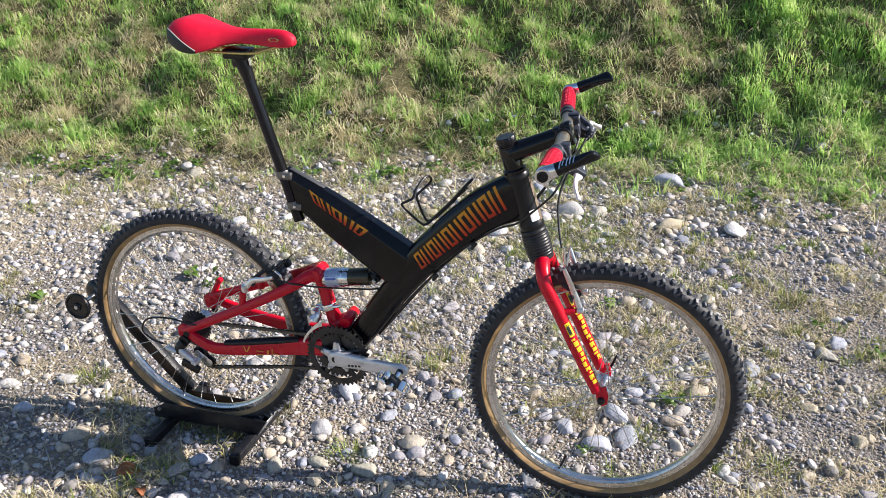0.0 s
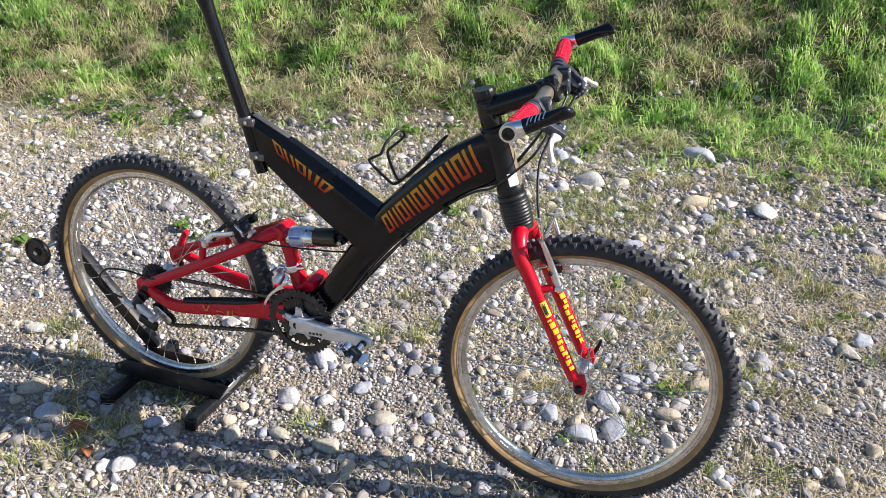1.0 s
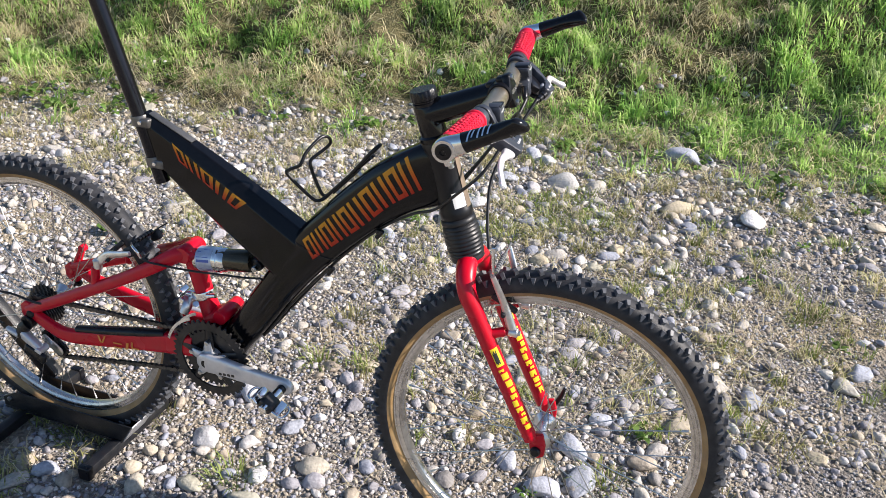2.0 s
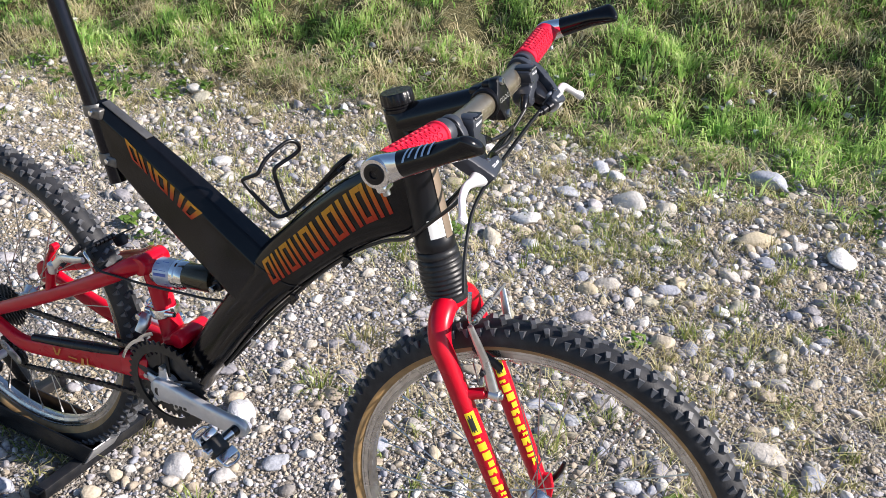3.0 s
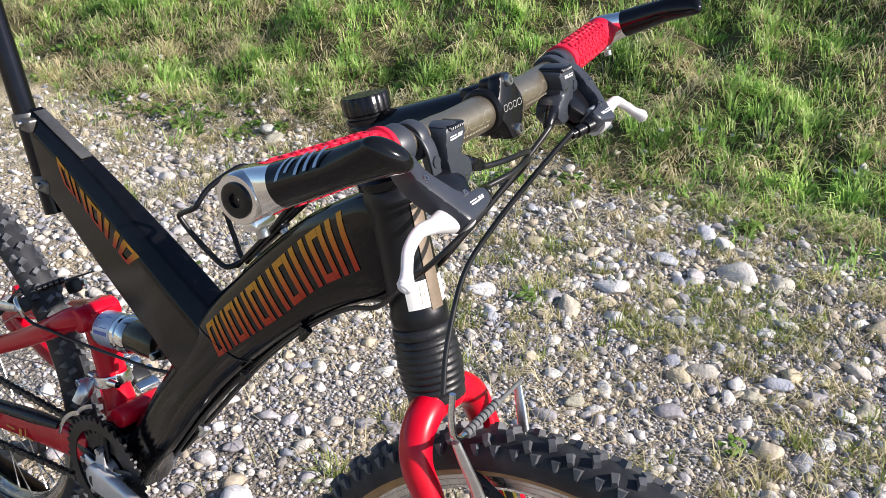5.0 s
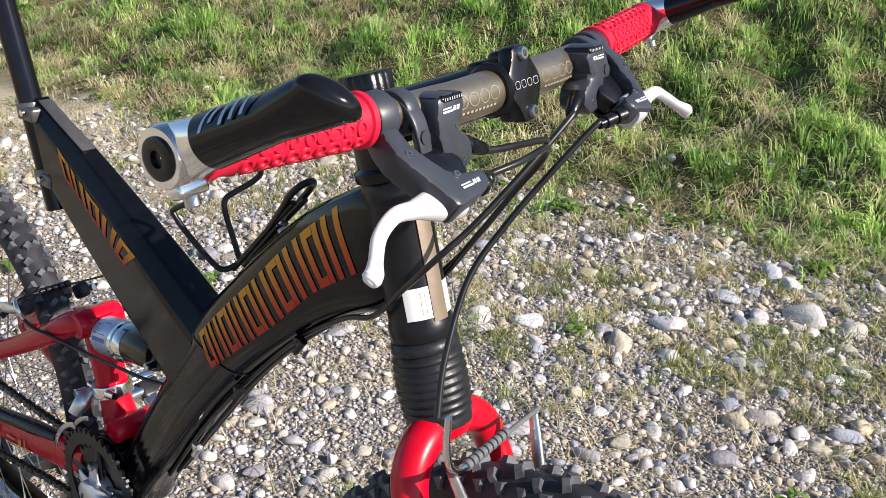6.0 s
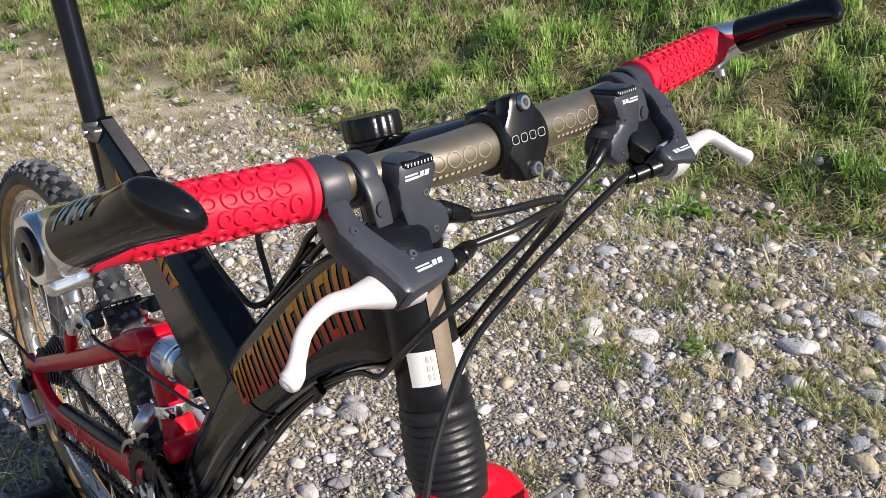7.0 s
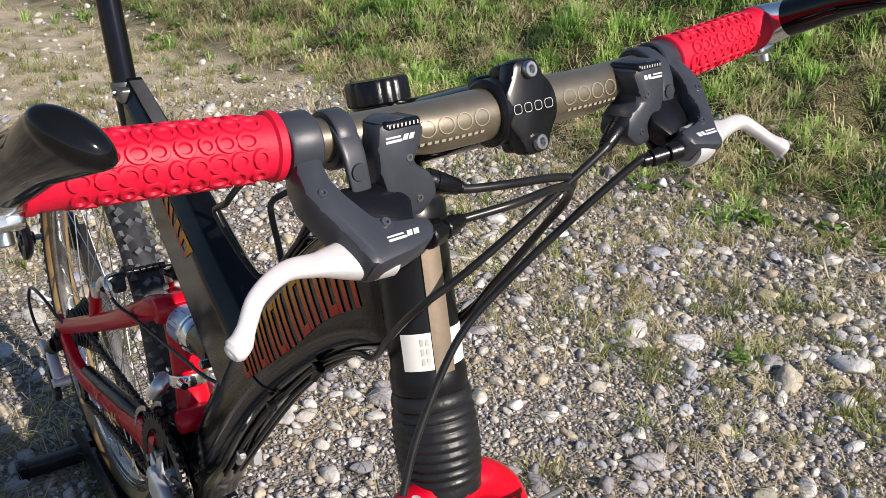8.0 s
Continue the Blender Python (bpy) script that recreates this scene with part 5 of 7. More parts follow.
# ---- rear triangle, shock ----
def build_swingarm():
    bm = B()
    # upright from the shock eye down to the pivot
    rows = [(0.320, 0.556, 0.017), (0.322, 0.540, 0.0185), (0.332, 0.495, 0.0165), (0.346, 0.440, 0.0165), (0.360, 0.402, 0.020), (0.374, 0.370, 0.024)]
    sweep(bm, [V(x, 0, z) for x, z, w in rows], [w for x, z, w in rows], 24, 5, ref=(0, 1, 0), flat=1.25)
    sweep(bm, [V(0.358, 0, 0.405), V(0.380, 0, 0.418), V(0.394, 0, 0.426)], [0.019, 0.0175, 0.014], 20, 4, ref=(0, 1, 0), flat=1.5)
    lathe(bm, [(0, -0.036), (0.013, -0.036), (0.015, -0.033), (0.015, 0.033), (0.013, 0.036), (0, 0.036)], axis((0.394, 0, 0.428), (0, 1, 0)), 20)
    lathe(bm, [(0, -0.030), (0.016, -0.030), (0.018, -0.027), (0.018, 0.027), (0.016, 0.030), (0, 0.030)], axis((0.316, 0, 0.546), (0, 1, 0)), 20)
    ob = part("swingarm", bm, RED, bicycle, "glossy red rear swingarm")
    for s in (-1, 1):
        bm = B()
        pts = [V(-0.058, s * 0.066, 0.350), V(0.06, s * 0.060, 0.410), V(0.18, s * 0.050, 0.472), V(0.248, s * 0.041, 0.510), V(0.296, s * 0.026, 0.540), V(0.318, s * 0.014, 0.548)]
        if s > 0:
            pts = [V(-0.056, 0.076, 0.384), V(0.004, 0.071, 0.408), V(0.062, 0.066, 0.432), V(0.18, 0.054, 0.484), V(0.248, 0.042, 0.514), V(0.296, 0.026, 0.540), V(0.318, 0.014, 0.548)]
        sweep(bm, pts, [0.0125, 0.013, 0.0135, 0.0145, 0.0165, 0.0175] if s < 0 else [0.0115, 0.012, 0.0125, 0.0135, 0.0145, 0.0165, 0.0175], 20, 5, ref=(0, 1, 0), flat=0.85)
        part("upper_stay", bm, RED, ob)
        bm = B()
        low = [(-0.058, 0.350, 0.066, 0.012, 0.008), (-0.022, 0.331, 0.066, 0.015, 0.008), (0.022, 0.311, 0.063, 0.0155, 0.009), (0.075, 0.313, 0.059, 0.0165, 0.010),
               (0.18, 0.330, 0.050, 0.0200, 0.011), (0.26, 0.343, 0.044, 0.0235, 0.012), (0.335, 0.352, 0.040, 0.0240, 0.012)]
        if s > 0:
            low = [(-0.046, 0.384, 0.074, 0.013, 0.008), (-0.013, 0.372, 0.072, 0.0135, 0.009), (0.024, 0.362, 0.070, 0.0150, 0.010), (0.088, 0.350, 0.066, 0.0170, 0.010),
                   (0.196, 0.341, 0.055, 0.0190, 0.011), (0.27, 0.344, 0.046, 0.0210, 0.012), (0.335, 0.352, 0.040, 0.0230, 0.012)]
        rings = []
        for x, z, y, hh, w in refine(low, 4):
            ring = []
            for j in range(20):
                q = 2 * math.pi * j / 20
                cy, sz = math.cos(q), math.sin(q)
                ring.append(V(x, s * y + w * math.copysign(abs(cy) ** 0.55, cy), z + hh * math.copysign(abs(sz) ** 0.55, sz)))
            rings.append(ring)
        loft(bm, rings)
        stay = part("lower_stay", bm, RED, ob)
        # drop-out plate
        bm = B()
        prism(bm, [(-0.024, 0.012), (-0.010, 0.024), (0.010, 0.016), (0.022, -0.004), (0.010, -0.022), (-0.012, -0.026), (-0.024, -0.010)], 0.010,
              Matrix.Translation((-0.052, s * 0.066, 0.349) if s < 0 else (-0.054, 0.074, 0.372)) @ Matrix.Rotation(radians(90), 4, 'X'), 0.003)
        part("dropout", bm, RED, ob)
        if s > 0:
            bm = B()
            rod(bm, V(-0.062, 0.078, 0.366), V(-0.026, 0.079, 0.438), 0.0105, 14, 0.0075)
            rod(bm, V(-0.026, 0.072, 0.436), V(-0.026, 0.087, 0.436), 0.0085, 14)
            part("lug", bm, RED, ob)
        bm = B()
        rod(bm, V(0.118, s * 0.054, 0.446), V(0.124, s * 0.052, 0.488), 0.0090, 14)
        part("brake_boss", bm, RED, ob)
    # black guard along the right lower stay and its plain marks
    bm = B()
    sweep(bm, [V(0.060, -0.061, 0.331), V(0.13, -0.055, 0.342), V(0.21, -0.049, 0.356), V(0.27, -0.045, 0.366)], [0.007, 0.009, 0.0095, 0.007], 14, 4, ref=(0, 1, 0), flat=1.3)
    part("chain_guard", bm, PLASTIC_DARK, ob, "black stay protector")
    bm = B()
    for x0, w, z0, h, sl in ((0.121, 0.004, 0.318, 0.016, -0.005), (0.124, 0.004, 0.318, 0.018, 0.009), (0.152, 0.020, 0.312, 0.003, 0), (0.152, 0.020, 0.322, 0.003, 0), (0.180, 0.006, 0.314, 0.016, 0.003),
                             (0.194, 0.003, 0.318, 0.016, 0.002), (0.194, 0.018, 0.318, 0.003, 0)):
        y = -0.0685 + (x0 - 0.118) * 0.085 * 1.05
        f = [V(x0, y, z0), V(x0 + w, y + w * 0.09, z0), V(x0 + w + sl, y + w * 0.09, z0 + h), V(x0 + sl, y, z0 + h)]
        bm.faces.new([bm.verts.new(v) for v in f])
    part("decal", bm, ORANGE, ob, "thin orange marks", sharp=180)
    return ob


swingarm = build_swingarm()


def build_shock():
    a, b = V(0.328, 0, 0.531), V(0.478, 0, 0.556)
    d = (b - a).normalized()
    A = axis(a, d)
    bm = B()
    lathe(bm, [(0, 0.004), (0.020, 0.004), (0.0235, 0.007), (0.0245, 0.012), (0.0245, 0.052), (0.0262, 0.054), (0.0262, 0.060), (0.0245, 0.062), (0.0245, 0.072), (0.0225, 0.076), (0, 0.076)], A, 32)
    ob = part("rear_shock", bm, POLISHED, bicycle, "silver and black rear air shock")
    bm = B()
    lathe(bm, [(0.0246, 0.014), (0.0250, 0.0145), (0.0250, 0.050), (0.0246, 0.0505)], A, 32)
    part("label_band", bm, SHOCK_LABEL, ob, "pale blue-grey label band")
    bm = B()
    for i, (h0, h1, q0, q1) in enumerate(((0.018, 0.026, 205, 240), (0.028, 0.033, 196, 250), (0.036, 0.046, 205, 228), (0.020, 0.030, 250, 268), (0.036, 0.047, 240, 262))):
        quad = [A @ V(0.0253 * math.cos(radians(q)), 0.0253 * math.sin(radians(q)), h) for q, h in ((q0, h0), (q1, h0), (q1, h1), (q0, h1))]
        bm.faces.new([bm.verts.new(v) for v in quad])
    for i, (h0, h1, q0, q1) in enumerate(((0.018, 0.026, 120, 150), (0.030, 0.044, 110, 150), (0.018, 0.046, 160, 172))):
        quad = [A @ V(0.0253 * math.cos(radians(q)), 0.0253 * math.sin(radians(q)), h) for q, h in ((q0, h0), (q1, h0), (q1, h1), (q0, h1))]
        bm.faces.new([bm.verts.new(v) for v in quad])
    part("print", bm, BLUE_PRINT, ob, "blue marks", sharp=180)
    bm = B()
    lathe(bm, [(0, 0.070), (0.0215, 0.070), (0.0222, 0.073), (0.0222, 0.128), (0.0205, 0.132), (0, 0.132)], A, 28)
    part("air_can", bm, SLEEVE, ob, "dark olive metal sleeve")
    bm = B()
    lathe(bm, [(0, -0.020), (0.009, -0.020), (0.010, -0.018), (0.010, 0.018), (0.009, 0.020), (0, 0.020)], axis(b, (0, 1, 0)), 18)
    rbox(bm, axis(b - d * 0.010, d), 0.022, 0.020, 0.022, 0.004)
    part("shock_eye", bm, SEMI_BLACK, ob)
    for s in (-1, 1):
        bm = B()
        rod(bm, b + V(0, s * 0.018, 0), b + V(0, s * 0.034, 0), 0.0052, 12)
        part("bolt", bm, STEEL, ob)


build_shock()


# ---- drivetrain ----
def ring_gear(bm, r, y, teeth, width=0.004, inner=0.72):
    n = teeth * 4
    Yv = []
    for yy in (y - width / 2, y + width / 2):
        o, i = [], []
        for j in range(n):
            q = 2 * math.pi * j / n
            rr = r + (0.0032 if j % 4 in (1, 2) else -0.0032)
            o.append(bm.verts.new(CRANK + V(rr * math.cos(q), yy, rr * math.sin(q))))
            i.append(bm.verts.new(CRANK + V(r * inner * math.cos(q), yy, r * inner * math.sin(q))))
        Yv.append((o, i))
    (o0, i0), (o1, i1) = Yv
    for j in range(n):
        k = (j + 1) % n
        bm.faces.new((o0[j], o0[k], i0[k], i0[j]))
        bm.faces.new((o1[j], i1[j], i1[k], o1[k]))
        bm.faces.new((o0[j], o1[j], o1[k], o0[k]))
        bm.faces.new((i0[j], i0[k], i1[k], i1[j]))


def build_crankset():
    bm = B()
    ring_gear(bm, 0.0845, -0.052, 42, inner=0.79)
    cs = part("crankset", bm, RING_BLACK, bicycle, "black toothed chainrings on silver cranks", sharp=30)
    for r, y, t, nm in ((0.062, -0.046, 32, "middle_chainring"), (0.044, -0.040, 22, "small_chainring")):
        bm = B()
        ring_gear(bm, r, y, t, inner=0.64)
        part(nm, bm, RING_BLACK, cs, sharp=30)
    # spider
    bm = B()
    lathe(bm, [(0, -0.062), (0.020, -0.062), (0.023, -0.059), (0.023, -0.044), (0, -0.044)], axis(CRANK, (0, 1, 0)), 24)
    blk = B()
    for k in range(5):
        q = radians(20 + 72 * k)
        dv = V(math.cos(q), 0, math.sin(q))
        sweep(bm, [CRANK + V(0, -0.057, 0) + dv * 0.010, CRANK + V(0, -0.058, 0) + dv * 0.026, CRANK + V(0, -0.057, 0) + dv * 0.041], [0.0125, 0.0100, 0.0075], 14, 3, ref=(0, 1, 0), flat=0.40)
        sweep(blk, [CRANK + V(0, -0.051, 0) + dv * 0.015, CRANK + V(0, -0.050, 0) + dv * 0.071], [0.010, 0.0075], 12, 3, ref=(0, 1, 0), flat=0.4)
    part("spider", bm, SATIN, cs, "silver five-arm spider")
    part("inner_spider", blk, RING_BLACK, cs, "black spider arms")
    for k in range(5):
        q = radians(20 + 72 * k)
        bm = B()
        p = CRANK + V(0.041 * math.cos(q), 0, 0.041 * math.sin(q))
        rod(bm, p + V(0, -0.063, 0), p + V(0, -0.048, 0), 0.0048, 12)
        part("chainring_bolt", bm, STEEL, cs)
    # arms
    for s, ang, nm in ((-1, 1.5, "crank_arm"), (1, 181.5, "crank_arm")):
        M = Matrix.Translation(CRANK + V(0, s * 0.074, 0)) @ Matrix.Rotation(radians(-ang), 4, 'Y')
        bm = B()
        rows = [(-0.021, -0.010, 0.010, 0.006), (-0.012, -0.010, 0.0185, 0.0088), (0.004, -0.009, 0.0215, 0.0100), (0.030, -0.008, 0.0205, 0.0098), (0.09, -0.001, 0.0185, 0.0086),
                (0.150, 0.005, 0.0180, 0.0080), (0.180, 0.006, 0.0178, 0.0080), (0.193, 0.006, 0.0130, 0.0072), (0.199, 0.006, 0.0060, 0.0050)]
        loft(bm, [[M @ V(x, s * y + t * math.copysign(abs(math.sin(q)) ** 0.62, math.sin(q)), h * math.copysign(abs(math.cos(q)) ** 0.62, math.cos(q))) for q in (2 * math.pi * j / 28 for j in range(28))] for x, y, h, t in refine(rows, 4)])
        arm = part(nm, bm, SATIN, bicycle, "silver crank arm")
        bm = B()
        rod(bm, M @ V(0, s * 0.0005, 0), M @ V(0, s * -0.016, 0), 0.0095, 18)
        part("crank_bolt", bm, SEMI_BLACK, arm, "black crank bolt")
        if s < 0:
            bm = B()
            for k in range(4):
                f = [M @ V(0.046 + 0.0088 * k + a * 0.0036, -0.0166 + 0.0009 * k, b * 0.0030) for a, b in ((-1, -0.6), (-0.6, -1), (0.6, -1), (1, -0.6), (1, 0.6), (0.6, 1), (-0.6, 1), (-1, 0.6))]
                bm.faces.new([bm.verts.new(v) for v in f])
            part("print", bm, DARK_DECAL, arm, "four black marks", sharp=180)
        # pedal: black spindle, barrel, two bindings with their short loops
        P = M @ V(0.180, s * 0.010, 0)
        bm = B()
        rod(bm, P + V(0, s * 0.016, 0), P + V(0, s * 0.078, 0), 0.0105, 18, 0.0085)
        ped = part("pedal", bm, POLISHED, bicycle, "silver clipless pedal")
        bm = B()
        rod(bm, P + V(0, s * -0.004, 0), P + V(0, s * 0.020, 0), 0.0092, 16)
        part("spindle", bm, PLASTIC_DARK, ped, "black spindle")
        Q = Matrix.Translation(P + V(0, s * 0.052, 0)) @ Matrix.Rotation(radians(38), 4, 'Y')
        bm = B()
        rbox(bm, Q, 0.030, 0.034, 0.020, 0.005, 3)
        part("pedal_body", bm, RING_BLACK, ped, "dark pedal body")
        for sx in (-1, 1):
            bm = B()
            rbox(bm, Q @ Matrix.Translation((sx * 0.0225, 0, sx * 0.006)) @ Matrix.Rotation(radians(-12 * sx), 4, 'Y'), 0.017, 0.040, 0.010, 0.003, 3)
            rbox(bm, Q @ Matrix.Translation((sx * 0.0215, 0, -sx * 0.008)), 0.012, 0.026, 0.006, 0.002)
            sweep(bm, [Q @ V(sx * 0.026, -0.018, sx * 0.008), Q @ V(sx * 0.036, -0.014, sx * 0.009), Q @ V(sx * 0.039, 0.0, sx * 0.009), Q @ V(sx * 0.036, 0.014, sx * 0.009), Q @ V(sx * 0.026, 0.018, sx * 0.008)], 0.0026, 10, 4)
            part("binding", bm, POLISHED, ped, "bright pedal binding")
    return cs


crankset = build_crankset()


def build_cassette():
    bm = B()
    c = REAR
    for k in range(8):
        r = 0.023 + 0.0030 * k
        y = -0.052 + 0.0039 * k
        n = 12 + 2 * k
        ringv = []
        for yy in (y - 0.0009, y + 0.0009):
            ringv.append([bm.verts.new(c + V((r + (0.003 if j % 2 else -0.002)) * math.cos(math.pi * j / n), yy, (r + (0.003 if j % 2 else -0.002)) * math.sin(math.pi * j / n))) for j in range(2 * n)])
        stitch(bm, ringv)
        bm.faces.new(ringv[0])
        bm.faces.new(ringv[1][::-1])
    part("cassette", bm, CHAIN, bicycle, "dark steel sprocket cassette", sharp=25)


build_cassette()


def build_derailleur():
    a = V(-0.056, -0.074, 0.322)
    bm = B()
    rbox(bm, Matrix.Translation((-0.048, -0.086, 0.288)) @ Matrix.Rotation(radians(38), 4, 'Y'), 0.058, 0.018, 0.020, 0.006, 3)
    rod(bm, V(-0.104, -0.090, 0.306), V(-0.074, -0.089, 0.296), 0.0062, 14, 0.0080)
    rod(bm, V(-0.024, -0.098, 0.270), V(-0.024, -0.070, 0.270), 0.0085, 16)
    d = part("rear_derailleur", bm, SATIN, bicycle, "silver and black rear derailleur")
    bm = B()
    rod(bm, a + V(0, -0.008, 0.004), a + V(0, 0.010, 0.004), 0.0155, 20)
    sweep(bm, [a + V(0, -0.006, 0), a + V(-0.012, -0.012, -0.014), a + V(-0.010, -0.014, -0.030)], [0.0135, 0.0130, 0.0105], 16, 4, flat=0.7, ref=(0, 1, 0))
    part("knuckle", bm, PLASTIC_DARK, d, "black mounting knuckle")
    bm = B()
    rbox(bm, Matrix.Translation((-0.034, -0.093, 0.262)) @ Matrix.Rotation(radians(24), 4, 'Y'), 0.056, 0.012, 0.026, 0.006, 3)
    part("link_plate", bm, PLASTIC_DARK, d, "dark link plate")
    p1, p2 = V(-0.026, -0.058, 0.285), V(0.004, -0.058, 0.262)
    for p in (p1, p2):
        bm = B()
        n = 11
        rg = []
        for yy in (-0.003, 0.003):
            rg.append([bm.verts.new(p + V((0.0185 if j % 2 else 0.0155) * math.cos(math.pi * j / n), yy, (0.0185 if j % 2 else 0.0155) * math.sin(math.pi * j / n))) for j in range(2 * n)])
        stitch(bm, rg)
        bm.faces.new(rg[0])
        bm.faces.new(rg[1][::-1])
        part("jockey_wheel", bm, PLASTIC_DARK, d, "black jockey wheel")
    for yy in (-0.066, -0.050):
        bm = B()
        ang = math.atan2(p2.z - p1.z, p2.x - p1.x)
        mid = (p1 + p2) / 2
        L = (p2 - p1).length
        out = [(L / 2 * sx + 0.011 * math.cos(q), 0.011 * math.sin(q)) for sx, q0 in ((1, -90), (-1, 90)) for q in (radians(q0 + 30 * i) for i in range(7))]
        prism(bm, out, 0.002, Matrix.Translation((mid.x, yy, mid.z)) @ Matrix.Rotation(-ang, 4, 'Y') @ Matrix.Rotation(radians(90), 4, 'X'), 0.0005)
        part("cage_plate", bm, ALU, d)
    bm = B()
    sweep(bm, [V(0.055, -0.062, 0.392), V(-0.02, -0.072, 0.378), V(-0.085, -0.082, 0.392), V(-0.150, -0.088, 0.385), V(-0.172, -0.090, 0.350), V(-0.148, -0.091, 0.326), V(-0.118, -0.090, 0.316), V(-0.110, -0.090, 0.332 - 0.016)], 0.0026, 10, 6)
    part("cable", bm, CABLE, d, "black cable loop")
    return d


build_derailleur()


def build_chain():
    """Alternating link plates along the chain's way."""
    pts = []
    for i in range(25):   # round the middle chainring, front half
        q = radians(95 - 7.9 * i)
        pts.append(CRANK + V(0.0470 * math.cos(q), -0.040, 0.0470 * math.sin(q)))
    pts.append(V(0.22, -0.048, 0.277))
    pts += [V(0.012, -0.057, 0.245), V(-0.010, -0.058, 0.250), V(-0.014, -0.058, 0.262), V(-0.006, -0.057, 0.276), V(-0.010, -0.056, 0.297), V(-0.028, -0.055, 0.303)]
    for i in range(14):
        q = radians(235 - 11.5 * i)
        pts.append(REAR + V(0.029 * math.cos(q), -0.050, 0.029 * math.sin(q)))
    pts.append(V(0.20, -0.044, 0.3815))
    pts.append(pts[0].copy())
    acc = [0.0]
    for a, b in zip(pts, pts[1:]):
        acc.append(acc[-1] + (b - a).length)
    total = acc[-1]
    n = int(total / 0.0127)
    pin = []
    j = 0
    for i in range(n + 1):
        t = total * i / n
        while j < len(acc) - 2 and acc[j + 1] < t:
            j += 1
        pin.append(pts[j].lerp(pts[j + 1], (t - acc[j]) / max(acc[j + 1] - acc[j], 1e-9)))
    bm = B()
    for i in range(n):
        a, b = pin[i], pin[i + 1]
        d = (b - a).normalized()
        up = d.cross(V(0, 1, 0)).normalized()
        for s in (-1, 1):
            y = s * (0.0036 if i % 2 else 0.0024)
            vs = []
            for yy in (y - 0.0006, y + 0.0006):
                ring = []
                for t, h in ((-0.004, 0), (-0.002, 0.0040), (0.002, 0.0044), (0.5, 0.0028), (1 - 0.002, 0.0044), (1.002, 0.0040), (1.004, 0), (1.002, -0.0040), (1 - 0.002, -0.0044), (0.5, -0.0028), (0.002, -0.0044), (-0.002, -0.0040)):
                    base = a.lerp(b, 0.5) if t == 0.5 else (a + d * t if t < 0.5 else b + d * (t - 1))
                    ring.append(bm.verts.new(base + up * h + V(0, yy, 0)))
                vs.append(ring)
            stitch(bm, vs)
            bm.faces.new(vs[0])
            bm.faces.new(vs[1][::-1])
        rod(bm, a - V(0, 0.004, 0), a + V(0, 0.004, 0), 0.0026, 8)
    part("chain", bm, CHAIN, bicycle, "dark oily roller chain", sharp=30)


build_chain()


def build_front_derailleur():
    bm = B()
    c = V(0.340, 0, 0.456)
    d = V(0.014, 0, -0.055).normalized()
    lathe(bm, [(0.0215, -0.008), (0.0250, -0.008), (0.0256, -0.006), (0.0256, 0.006), (0.0250, 0.008), (0.0215, 0.008)], axis(c, d), 32)
    rbox(bm, Matrix.Translation(c + V(-0.022, -0.012, -0.004)), 0.022, 0.016, 0.014, 0.004, 3)
    sweep(bm, [c + V(0.020, -0.018, 0.006), c + V(0.040, -0.020, 0.012)], [0.006, 0.0045], 12)
    rod(bm, V(0.309, -0.032, 0.447), V(0.319, 0.040, 0.442), 0.0048, 14)
    rod(bm, V(0.3085, -0.036, 0.447), V(0.310, -0.022, 0.447), 0.0066, 14)
    rod(bm, V(0.3175, 0.028, 0.443), V(0.320, 0.044, 0.442), 0.0060, 14)
    fd = part("front_derailleur", bm, POLISHED, bicycle, "bright front derailleur and clamp")
    bm = B()
    sweep(bm, [c + V(-0.024, -0.022, -0.008), V(0.322, -0.034, 0.440), V(0.318, -0.044, 0.425)], [0.010, 0.011, 0.009], 14, 4, flat=0.6)
    part("link", bm, ALU, fd)
    for y in (-0.060, -0.040):
        bm = B()
        n = 14
        o, i = [], []
        for j in range(n):
            q = radians(112 + 50 * j / (n - 1))
            o.append((CRANK.x + 0.0985 * math.cos(q), CRANK.z + 0.0985 * math.sin(q)))
            i.append((CRANK.x + 0.0925 * math.cos(q), CRANK.z + 0.0920 * math.sin(q)))
        prism(bm, [(x, -z) for x, z in o + i[::-1]], 0.0016, Matrix.Translation((0, y, 0)) @ Matrix.Rotation(radians(-90), 4, 'X'), 0.0004)
        part("cage_plate", bm, ALU, fd, "curved bright cage plate")


build_front_derailleur()


